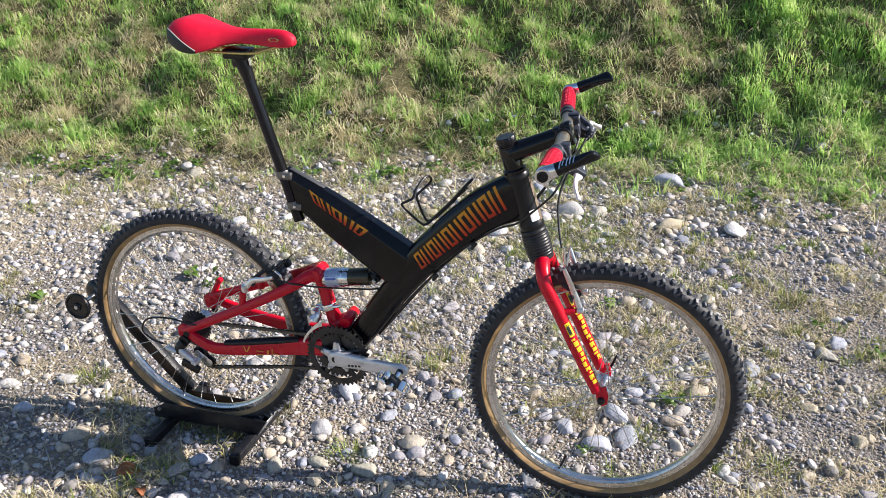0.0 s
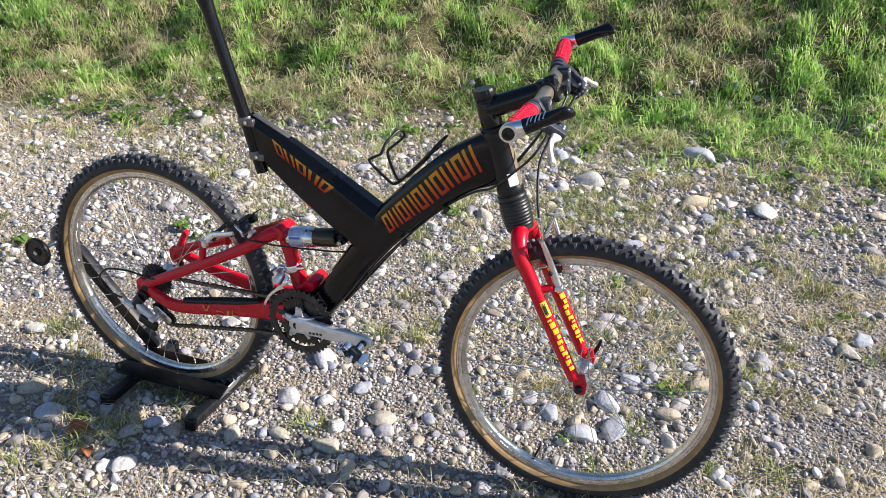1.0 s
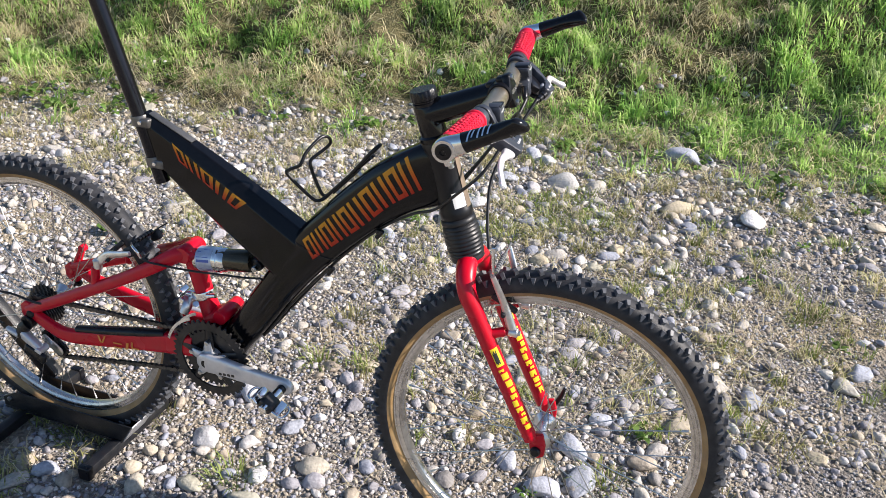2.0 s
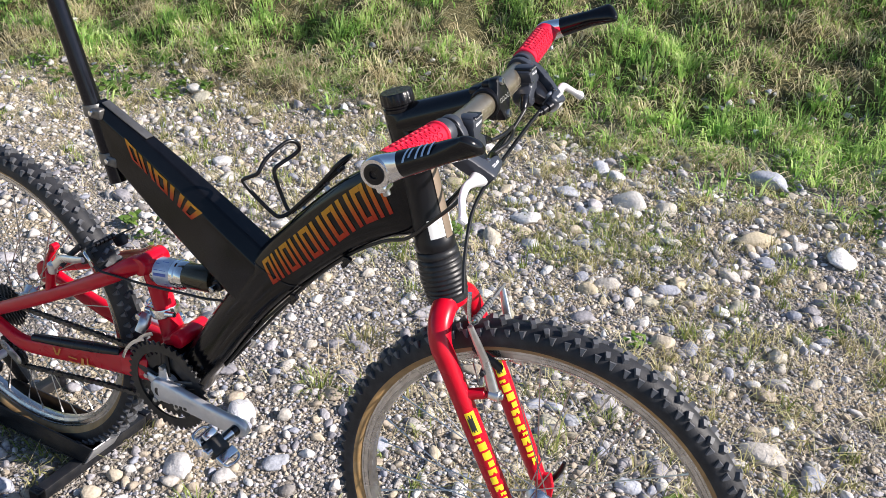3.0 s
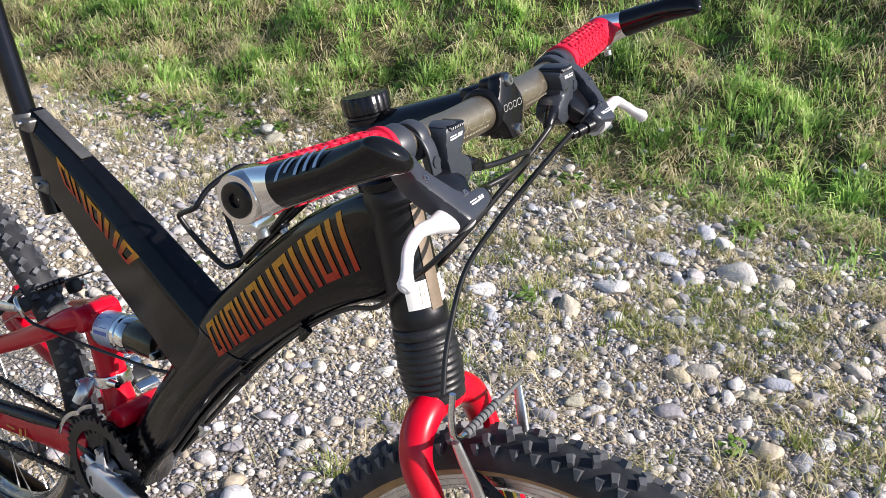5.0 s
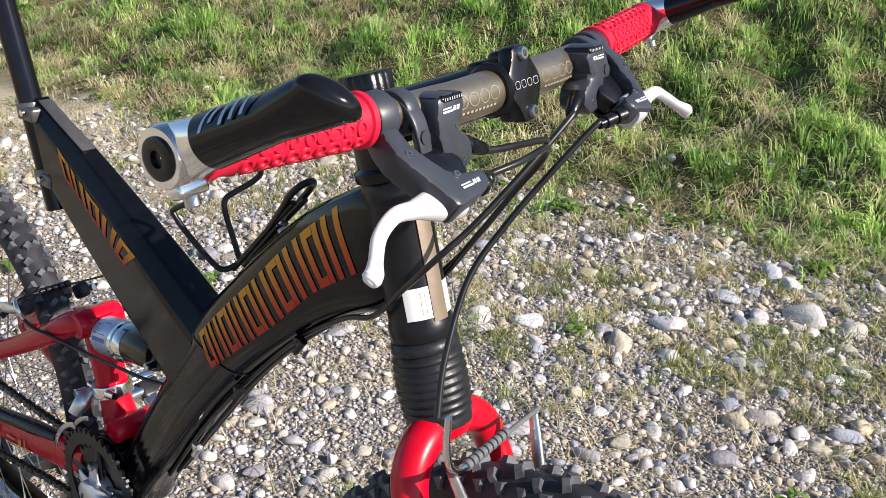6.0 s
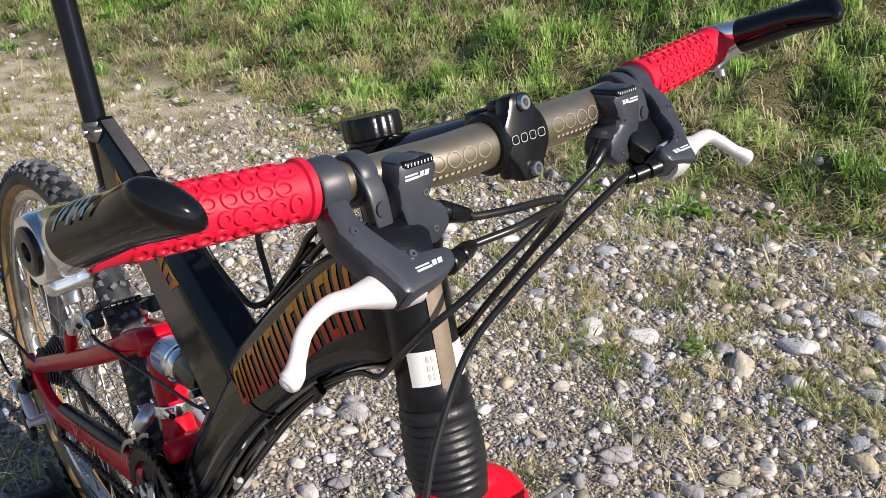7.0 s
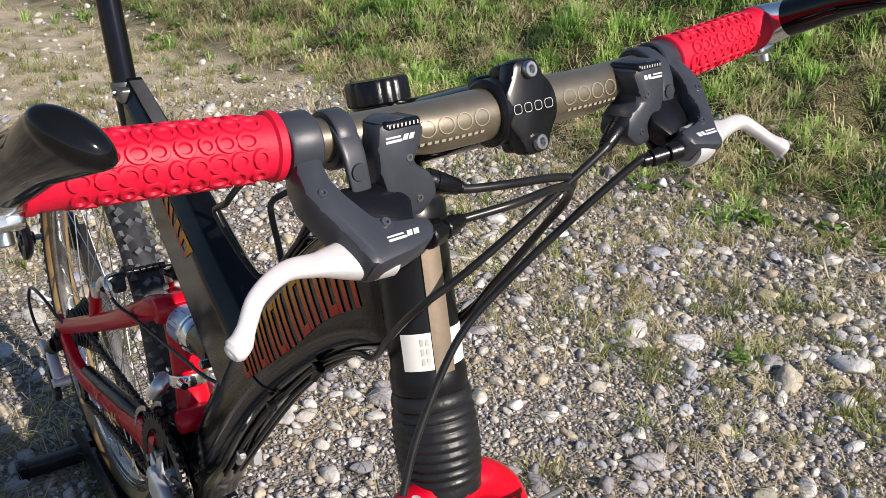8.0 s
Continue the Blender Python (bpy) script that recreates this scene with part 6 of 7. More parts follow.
def rear_brake():
    for s in (-1, 1):
        base, top = V(0.128, s * 0.050, 0.496), V(0.214, s * 0.054, 0.540)
        bm = B()
        sweep(bm, [base, base.lerp(top, 0.35) + V(-0.006, -s * 0.004, 0.008), base.lerp(top, 0.7) + V(0, -s * 0.002, 0.004), top], [0.0080, 0.0080, 0.0070, 0.0050], 16, 4, flat=0.6, ref=(0, 1, 0))
        rod(bm, base + V(0, 0, -0.010), base + V(0, 0, 0.010), 0.0085, 14)
        ob = part("brake_arm", bm, ALU, bicycle, "silver rear brake arm")
        bm = B()
        rbox(bm, Matrix.Translation((0.158, s * 0.0215, 0.527)) @ Matrix.Rotation(radians(-42), 4, 'Y'), 0.050, 0.010, 0.011, 0.004)
        rod(bm, V(0.158, s * 0.022, 0.527), V(0.152, s * 0.050, 0.506), 0.0042, 10)
        rbox(bm, Matrix.Translation((0.205, s * 0.040, 0.536)) @ Matrix.Rotation(radians(-30), 4, 'Y'), 0.026, 0.015, 0.021, 0.005, 3)
        part("brake_pad", bm, RUBBER, ob, "black brake pad")
        if s < 0:
            bm = B()
            sweep(bm, [V(0.246, -0.062, 0.542), V(0.242, -0.066, 0.556), V(0.230, -0.062, 0.562), V(0.213, -0.045, 0.557)], 0.0028, 10, 4)
            part("noodle", bm, POLISHED, ob)
        else:
            bm = B()
            for i in range(5):
                rod(bm, V(0.212, -0.022 + 0.009 * i, 0.555), V(0.212, -0.015 + 0.009 * i, 0.555), 0.0048, 12)
            sweep(bm, [V(0.212, -0.045, 0.556), V(0.212, 0.070, 0.551)], 0.0015, 8)
            part("cable_boot", bm, PLASTIC_DARK, ob, "ribbed black cable boot")


rear_brake()


# ---- seatpost and saddle ----
SADDLE_AT = Matrix.Translation((0.020, -0.031, 0.006))   # the rider's end leans a little to the right


def build_saddle():
    bm = B()
    top, low = V(0.1735, -0.031, 1.086), V(0.2830, -0.018, 0.692)
    a = V(0.2495, -0.0215, 0.817)
    sweep(bm, [top, a, a + (low - a) * 0.5, low], 0.0140, 28, 2)
    post = part("seatpost", bm, POST, bicycle, "glossy black seatpost")
    d = (a - top).normalized()
    bm = B()
    for t0, t1 in ((0.03, 0.18), (0.055, 0.165)):
        p, q = top + d * t0, top + d * t1
        w = 0.0035 if t0 < 0.04 else 0.0012
        side = V(0, -1, 0)
        fw = d.cross(side)
        f = [x + 0.0143 * (side * math.cos(g) + fw * math.sin(g)) for x, g in ((p, 0.95), (q, 0.95), (q, 0.95 + w / 0.0143), (p, 0.95 + w / 0.0143))]
        bm.faces.new([bm.verts.new(v) for v in f])
    part("print", bm, GREY_PRINT, post, "thin grey print line", sharp=180)
    for t in (V(0.2510, -0.0213, 0.810), V(0.2715, -0.0190, 0.733)):
        bm = B()
        dd = V(0.02, 0, -0.1).normalized()
        lathe(bm, [(0.0140, -0.009), (0.0164, -0.009), (0.0170, -0.007), (0.0170, 0.007), (0.0164, 0.009), (0.0140, 0.009)], axis(t, dd), 28)
        rbox(bm, Matrix.Translation(t + V(0.014, 0, -0.002)), 0.024, 0.030, 0.018, 0.004, 3)
        cl = part("post_clamp", bm, PLATE, bicycle, "grey metal clamp with a bright bolt")
        bm = B()
        rod(bm, t + V(0.010, -0.0150, 0), t + V(0.010, -0.0195, 0), 0.0040, 12)
        part("bolt", bm, POLISHED, cl)
    bm = B()
    rbox(bm, Matrix.Translation((0.148, 0, 1.093)), 0.062, 0.050, 0.024, 0.006, 3)
    sweep(bm, [V(0.148, 0, 1.088), V(0.1585, 0.001, 1.060), V(0.168, 0.0025, 1.030)], [0.020, 0.017, 0.0142], 20, 4)
    rbox(bm, Matrix.Translation((0.150, 0, 1.074)), 0.034, 0.032, 0.026, 0.008, 3)
    part("saddle_clamp", bm, SEMI_BLACK, post, "black saddle clamp", M=SADDLE_AT)
    bm = B()
    rod(bm, V(0.172, -0.004, 1.098), V(0.178, -0.004, 1.066), 0.0035, 10)
    part("bolt", bm, POLISHED, post, M=SADDLE_AT)
    # saddle shell: (x, half width, top, edge height)
    rows = [(-0.010, 0.030, 1.150, 1.136), (0.000, 0.052, 1.162, 1.130), (0.014, 0.066, 1.170, 1.122), (0.040, 0.0735, 1.174, 1.108), (0.070, 0.070, 1.167, 1.103), (0.100, 0.057, 1.158, 1.109),
            (0.130, 0.040, 1.151, 1.119), (0.165, 0.0275, 1.149, 1.123), (0.205, 0.0215, 1.150, 1.121), (0.245, 0.0195, 1.151, 1.118), (0.272, 0.0185, 1.148, 1.118), (0.288, 0.0130, 1.140, 1.121), (0.294, 0.005, 1.132, 1.126)]
    n = 48

    def shell(x, w, t, e, q, grow=0.0):
        c, s = math.cos(q), math.sin(q)
        y = (w + grow) * math.copysign(abs(c) ** 0.75, c)
        z = e + (t - e) * abs(s) ** 0.8 if s >= 0 else e - 0.006 * abs(s)
        if s >= 0:
            z -= 0.004 * math.exp(-(y / 0.02) ** 2) * min(1.0, max(0.0, x / 0.02), max(0.0, (0.10 - x) / 0.02))
        return V(x, y, z)

    fine = refine(rows, 7)
    bm = B()
    loft(bm, [[shell(x, w, t, e, 2 * math.pi * j / n) for j in range(n)] for x, w, t, e in fine])
    sd = part("saddle", bm, LEATHER, bicycle, "red leather saddle with black rear skirt", M=SADDLE_AT, sharp=60)
    # black skirt round the tail: its upper edge falls from the rear to the lower side
    bm, seam = B(), {}
    for s in (-1, 1):
        prev = None
        for x, w, t, e in fine:
            if x > 0.080:
                break
            edge = max(0.0, 0.56 * (1 - max(x, -0.01) / 0.080)) ** 0.9
            cur = []
            for j in range(9):
                q = -0.75 + (edge + 0.75) * j / 8
                p = shell(x, w, t, e, q if s > 0 else math.pi - q, 0.0014)
                cur.append(bm.verts.new(p + V(-0.0012, 0, 0.0004 if q > 0 else -0.001)))
            seam.setdefault(s, []).append(cur[-1].co.copy())
            if prev:
                for j in range(8):
                    bm.faces.new((prev[j], cur[j], cur[j + 1], prev[j + 1]))
            else:
                seam[(s, 0)] = cur
            prev = cur
    for j in range(8):
        bm.faces.new((seam[(1, 0)][j], seam[(1, 0)][j + 1], seam[(-1, 0)][j + 1], seam[(-1, 0)][j]))
    part("skirt", bm, LEATHER_BLACK, sd, "black leather tail skirt", M=SADDLE_AT, sharp=60)
    bm = B()
    sweep(bm, seam[-1][::-1] + seam[1], 0.0011, 8)
    part("piping", bm, GREY_PRINT, sd, "thin pale piping", M=SADDLE_AT)
    for s in (-1, 1):
        bm = B()
        sweep(bm, [V(0.015, s * 0.020, 1.118), V(0.045, s * 0.026, 1.104), V(0.085, s * 0.024, 1.097), V(0.190, s * 0.022, 1.098), V(0.225, s * 0.016, 1.106), V(0.262, s * 0.008, 1.117)], 0.0036, 10, 5)
        part("rail", bm, RAIL, sd, "gold-coloured rail", M=SADDLE_AT)
        bm = B()
        o = []
        for j in range(18):
            q = 2 * math.pi * j / 18
            for rr in (1.0, 0.78):
                o.append(bm.verts.new(V(0.250 + 0.0125 * rr * math.cos(q), s * (0.0205 + 0.0004 * (rr < 1)), 1.131 + 0.0042 * rr * math.sin(q))))
        for j in range(18):
            k = (j + 1) % 18
            bm.faces.new((o[2 * j], o[2 * k], o[2 * k + 1], o[2 * j + 1]))
        part("badge", bm, RAIL, sd, "thin gold oval mark", M=SADDLE_AT, sharp=180)


build_saddle()


# ---- bottle cage ----
def build_cage():
    bm = B()
    r = 0.0031
    # a flat bed of two wires along the boom, a foot, and one open loop round the bottle
    for y in (-0.007, 0.007):
        sweep(bm, [V(0.612, y, 0.716), V(0.640, y, 0.746), V(0.672, y, 0.780), V(0.704, y, 0.812)], r, 10, 4)
    # the bed's upper end: an open loop of wire that lifts off the boom
    sweep(bm, [V(0.668, -0.007, 0.776), V(0.688, -0.009, 0.800), V(0.704, -0.0115, 0.820), V(0.714, -0.008, 0.831), V(0.717, 0, 0.834), V(0.714, 0.008, 0.831), V(0.704, 0.0115, 0.820), V(0.688, 0.009, 0.800), V(0.668, 0.007, 0.776)], r * 1.1, 10, 5)
    sweep(bm, [V(0.620, -0.007, 0.724), V(0.609, -0.016, 0.717), V(0.599, -0.022, 0.722), V(0.575, -0.034, 0.750), V(0.561, -0.039, 0.768), V(0.562, -0.039, 0.774), V(0.583, -0.038, 0.786), V(0.588, -0.036, 0.793),
               V(0.590, -0.024, 0.806), V(0.596, -0.004, 0.818), V(0.602, 0.014, 0.825), V(0.608, 0.026, 0.821), V(0.608, 0.033, 0.809), V(0.600, 0.028, 0.798), V(0.588, 0.016, 0.787), V(0.581, 0.008, 0.778), V(0.583, 0.007, 0.764), V(0.592, 0.009, 0.738), V(0.604, 0.008, 0.718), V(0.616, 0.007, 0.720)], r, 10, 6)
    ob = part("bottle_cage", bm, SEMI_BLACK, bicycle, "black wire bottle cage")
    bm = B()
    rbox(bm, Matrix.Translation((0.656, 0, 0.757)) @ Matrix.Rotation(-math.atan2(0.064, 0.060), 4, 'Y'), 0.070, 0.016, 0.004, 0.0015)
    part("mount_plate", bm, SEMI_BLACK, ob)
    for t in (0.636, 0.676):
        bm = B()
        p = V(t, 0, 0.757 + (t - 0.656) * 1.067)
        nrm = V(-0.73, 0, 0.68)
        rod(bm, p - nrm * 0.012, p + nrm * 0.006, 0.0045, 12)
        part("bolt", bm, STEEL, ob)


build_cage()


# ---- cables ----
def cable(pts, name="cable", r=0.0025, k=8, label="black cable housing"):
    bm = B()
    sweep(bm, pts, r, 12, k)
    return part(name, bm, CABLE, bicycle, label)


def led(side, kind, far, r=0.0026):
    """A cable that leaves its barrel along the barrel's line."""
    p, d = CABLE_END[(side, kind)]
    cable([p, p + d * 0.008] + far, r=r)


# left lever down to the front brake
led(1, "brake", [V(0.945, 0.046, 0.894), V(0.928, 0.010, 0.850), V(0.922, -0.024, 0.812), V(0.932, -0.058, 0.760), V(0.943, -0.076, 0.724)])
# left shifter to the boom's right side
led(1, "gear", [V(0.939, 0.014, 0.897), V(0.926, -0.026, 0.860), V(0.911, -0.050, 0.834), V(0.876, -0.046, 0.796), V(0.832, -0.031, 0.752), V(0.790, -0.020, 0.731), V(0.745, -0.016, 0.701), V(0.700, -0.014, 0.663), V(0.640, -0.012, 0.601), V(0.560, -0.012, 0.508), V(0.480, -0.012, 0.398)])
# right shifter and right lever sweep to the left, turn and run back along the boom
led(-1, "gear", [V(0.954, -0.020, 0.926), V(0.948, 0.014, 0.922), V(0.940, 0.040, 0.915), V(0.929, 0.050, 0.900), V(0.914, 0.050, 0.876), V(0.884, 0.042, 0.826), V(0.848, 0.036, 0.778), V(0.800, 0.022, 0.738), V(0.745, 0.012, 0.701), V(0.640, 0.008, 0.601), V(0.480, 0.008, 0.398)])
led(-1, "brake", [V(0.961, -0.024, 0.917), V(0.954, 0.008, 0.917), V(0.944, 0.034, 0.912), V(0.932, 0.045, 0.896), V(0.913, 0.045, 0.870), V(0.880, 0.037, 0.818), V(0.846, 0.032, 0.770), V(0.798, 0.016, 0.735), V(0.745, 0.003, 0.700), V(0.640, 0.0, 0.600), V(0.480, 0.0, 0.397)])
# along the swingarm: from the boom to the rear brake
cable([V(0.486, -0.016, 0.530), V(0.455, -0.024, 0.528), V(0.410, -0.029, 0.526), V(0.360, -0.034, 0.523), V(0.315, -0.040, 0.523), V(0.280, -0.048, 0.527), V(0.258, -0.057, 0.533), V(0.246, -0.062, 0.542)], r=0.0022)


# ---- display stand under the rear wheel ----
def build_stand():
    st = new("bike_stand")
    st.matrix_world = BIKE
    tagged(st, "black folded-steel display stand holding the rear wheel", "bike stand")
    # channel beneath the tyre
    for s in (-1, 1):
        bm = B()
        prism(bm, [(-0.215, 0.036), (0.115, 0.036), (0.145, 0.082), (-0.175, 0.082), (-0.215, 0.060)], 0.004,
              Matrix.Translation((0, s * 0.040, 0)) @ Matrix.Rotation(radians(90), 4, 'X'), 0.001)
        part("side_plate", bm, STAND_BLACK, st)
    bm = B()
    rbox(bm, Matrix.Translation((-0.05, 0, 0.032)), 0.33, 0.084, 0.004, 0.001)
    part("floor_plate", bm, STAND_BLACK, st)
    bm = B()
    rbox(bm, Matrix.Translation((0.130, 0, 0.056)) @ Matrix.Rotation(radians(-58), 4, 'Y'), 0.060, 0.078, 0.003, 0.001)
    part("end_plate", bm, PLATE_GLINT, st, "shiny sloping end plate")
    for x in (-0.165, 0.098):
        bm = B()
        M = Matrix.Translation((x, 0, 0.021))
        rbox(bm, M, 0.026, 0.280, 0.026, 0.003)
        foot = part("cross_foot", bm, STAND_BLACK, st, "black square-tube foot")
        for s in (-1, 1):
            bm = B()
            rbox(bm, Matrix.Translation((x, s * 0.143, 0.021)), 0.030, 0.018, 0.034, 0.004, 3)
            part("foot_cap", bm, PLASTIC_DARK, foot, "black end cap")
    # raked arm on the far side, with a pin and two rubber rollers behind the tyre
    bm = B()
    a, b = V(-0.150, 0.048, 0.070), V(-0.412, 0.050, 0.366)
    d = (b - a).normalized()
    rbox(bm, Matrix.Translation((a + b) / 2) @ Matrix.Rotation(math.atan2(-d.z, d.x), 4, 'Y'), (b - a).length, 0.004, 0.036, 0.0015)
    part("arm", bm, STAND_BLACK, st, "flat black steel arm")
    bm = B()
    rbox(bm, Matrix.Translation((a + b) / 2 + V(0.0, 0.012, 0)) @ Matrix.Rotation(math.atan2(-d.z, d.x), 4, 'Y') @ Matrix.Translation((0, 0, -0.017)), (b - a).length, 0.022, 0.003, 0.001)
    part("arm_flange", bm, STAND_BLACK, st)
    bm = B()
    rod(bm, V(-0.408, -0.050, 0.362), V(-0.408, 0.060, 0.362), 0.006, 14)
    part("pin", bm, STEEL, st)
    for s in (-1, 1):
        bm = B()
        lathe(bm, [(0, -0.004), (0.012, -0.004), (0.014, 0.000), (0.030, 0.004), (0.038, 0.010), (0.040, 0.016), (0.038, 0.021), (0.033, 0.022), (0.030, 0.019), (0.012, 0.018), (0.010, 0.022), (0, 0.022)], axis((-0.408, s * 0.030, 0.362), (0, s, 0)), 36)
        part("roller", bm, PLASTIC_DARK, st, "round black roller")
        bm = B()
        rod(bm, V(-0.408, s * 0.050, 0.362), V(-0.408, s * 0.056, 0.362), 0.006, 12)
        part("nut", bm, STEEL, st)
    for s in (-1, 1):
        bm = B()
        rod(bm, V(-0.195, s * 0.040, 0.060), V(-0.195, s * 0.047, 0.060), 0.006, 12)
        part("bolt", bm, STEEL, st)


build_stand()


# ---- plants and stones ----
def blades(name, roots, hts, widths, lean, material, label, category, seed, turn=None):
    """Grass: every blade a bent strip from its root. lean: how far its tip falls over, relative to its height."""
    rng = np.random.default_rng(seed)
    n = len(roots)
    R = np.asarray(roots, float)
    az = rng.uniform(0, 2 * np.pi, n) if turn is None else turn
    fa = az + rng.normal(np.pi / 2, 0.35, n)
    ld = np.stack([np.cos(az), np.sin(az), np.zeros(n)], 1)
    wd = np.stack([np.cos(fa), np.sin(fa), np.zeros(n)], 1) * (widths / 2)[:, None]
    up = np.array([0, 0, 1.0])
    h, le = np.asarray(hts)[:, None], np.asarray(lean)[:, None]
    mid = R + up * h * 0.58 + ld * h * le * 0.3
    tip = R + up * h * np.clip(1.05 - 0.45 * le, 0.2, 1) + ld * h * le
    Vt = np.stack([R - wd, R + wd, mid + wd * 0.8, mid - wd * 0.8, tip], 1).reshape(-1, 3)
    base = np.arange(n)[:, None] * 5
    quad = (base + np.array([0, 1, 2, 3])).ravel()
    tri = (base + np.array([3, 2, 4])).ravel()
    me = bpy.data.meshes.new(name)
    me.vertices.add(n * 5)
    me.vertices.foreach_set("co", Vt.ravel())
    loops = np.concatenate([quad, tri])
    me.loops.add(len(loops))
    me.loops.foreach_set("vertex_index", loops)
    starts = np.concatenate([np.arange(n) * 4, 4 * n + np.arange(n) * 3])
    me.polygons.add(2 * n)
    me.polygons.foreach_set("loop_start", starts)
    me.polygons.foreach_set("loop_total", np.concatenate([np.full(n, 4), np.full(n, 3)]))
    me.update(calc_edges=True)
    me.materials.append(material)
    ob = new(name, me)
    return tagged(ob, label, category, kind="stuff" if label else "")


def patch(x, y, f, k):
    return noise.noise((x * f, y * f, k))


def bank_grass():
    """Tufts whose blades fan out from the middle; short turf between them; flattened straw mops."""
    rng = np.random.default_rng(21)
    green, gh, ga, gl = [], [], [], []
    straw, sh, sa, sl = [], [], [], []

    def tuft(x, y, cnt, r0, h0, h1, l0, l1, pts, hs, az, le):
        for _ in range(cnt):
            a, r = rng.uniform(0, 6.283), r0 * math.sqrt(rng.random())
            pts.append((x + r * math.cos(a), y + r * math.sin(a)))
            hs.append(rng.uniform(h0, h1))
            az.append(a + rng.normal(0, 0.45))
            le.append(l0 + (l1 - l0) * (r / r0) * rng.uniform(0.6, 1.2))

    for k in range(25500):
        x, d = rng.uniform(-6.4, 4.2), -0.42 + 3.1 * rng.random() ** 1.12
        if k > 21000:      # beyond the near stretch
            x, d = rng.uniform(-11, 9), rng.uniform(-0.2, 5.5)
            if -6.4 < x < 4.2 and d < 2.6:
                continue
        y = toe(x) + d
        right = min(max((x + 1.2) / 2.4, 0), 1)
        lush = patch(x, y, 1.3, 2.0) * 0.9 + patch(x, y, 4.0, 9.0) * 0.8 + 0.20 * right + 0.26
        front = 0.03 - 0.16 * min(max((x - 0.1) / 0.4, 0), 1) + 0.22 * patch(x, y, 2.6, 41.0)
        if d < front and rng.random() > 0.05:
            continue
        hollow = patch(x, y, 3.4, 31.0) + 0.5 * patch(x, y, 8.0, 35.0)
        if hollow > 0.46:
            if rng.random() < 0.3:
                tuft(x, y, rng.integers(5, 9), 0.04, 0.03, 0.06, 0.8, 2.2, straw, sh, sa, sl)
            continue
        kind = rng.random()
        dry = rng.random() > (0.52 + 0.50 * lush if d > 0.12 else 0.44 + 0.40 * right)
        if dry:
            k = rng.uniform(0.7, 1.3)
            tuft(x, y, rng.integers(10, 20), 0.034 * k, 0.045 * k, 0.09 * k, 0.4, 2.1, straw, sh, sa, sl)
        elif kind < 0.34 + 0.2 * max(lush, 0):
            k = rng.uniform(0.75, 1.3) * (0.9 + 0.3 * max(lush, 0))
            tuft(x, y, rng.integers(10, 22), 0.028 * k, 0.045 * k, 0.090 * k, 0.10, 1.25, green, gh, ga, gl)
        else:
            tuft(x, y, rng.integers(8, 15), 0.040, 0.025, 0.055, 0.2, 1.3, green, gh, ga, gl)
    green = [(x, y, ground_z(x, y) - 0.004) for x, y in green]
    straw = [(x, y, ground_z(x, y) - 0.004) for x, y in straw]
    n, m = len(green), len(straw)
    blades("bank_grass", green, np.array(gh), rng.uniform(0.0034, 0.0078, n), np.array(gl), GREEN, "green spring grass covering the bank", "grass", 1, np.array(ga))
    blades("dry_grass", straw, np.array(sh), rng.uniform(0.0026, 0.0054, m), np.array(sl), STRAW, "dry straw-coloured grass among the green", "dry grass", 2, np.array(sa))


bank_grass()


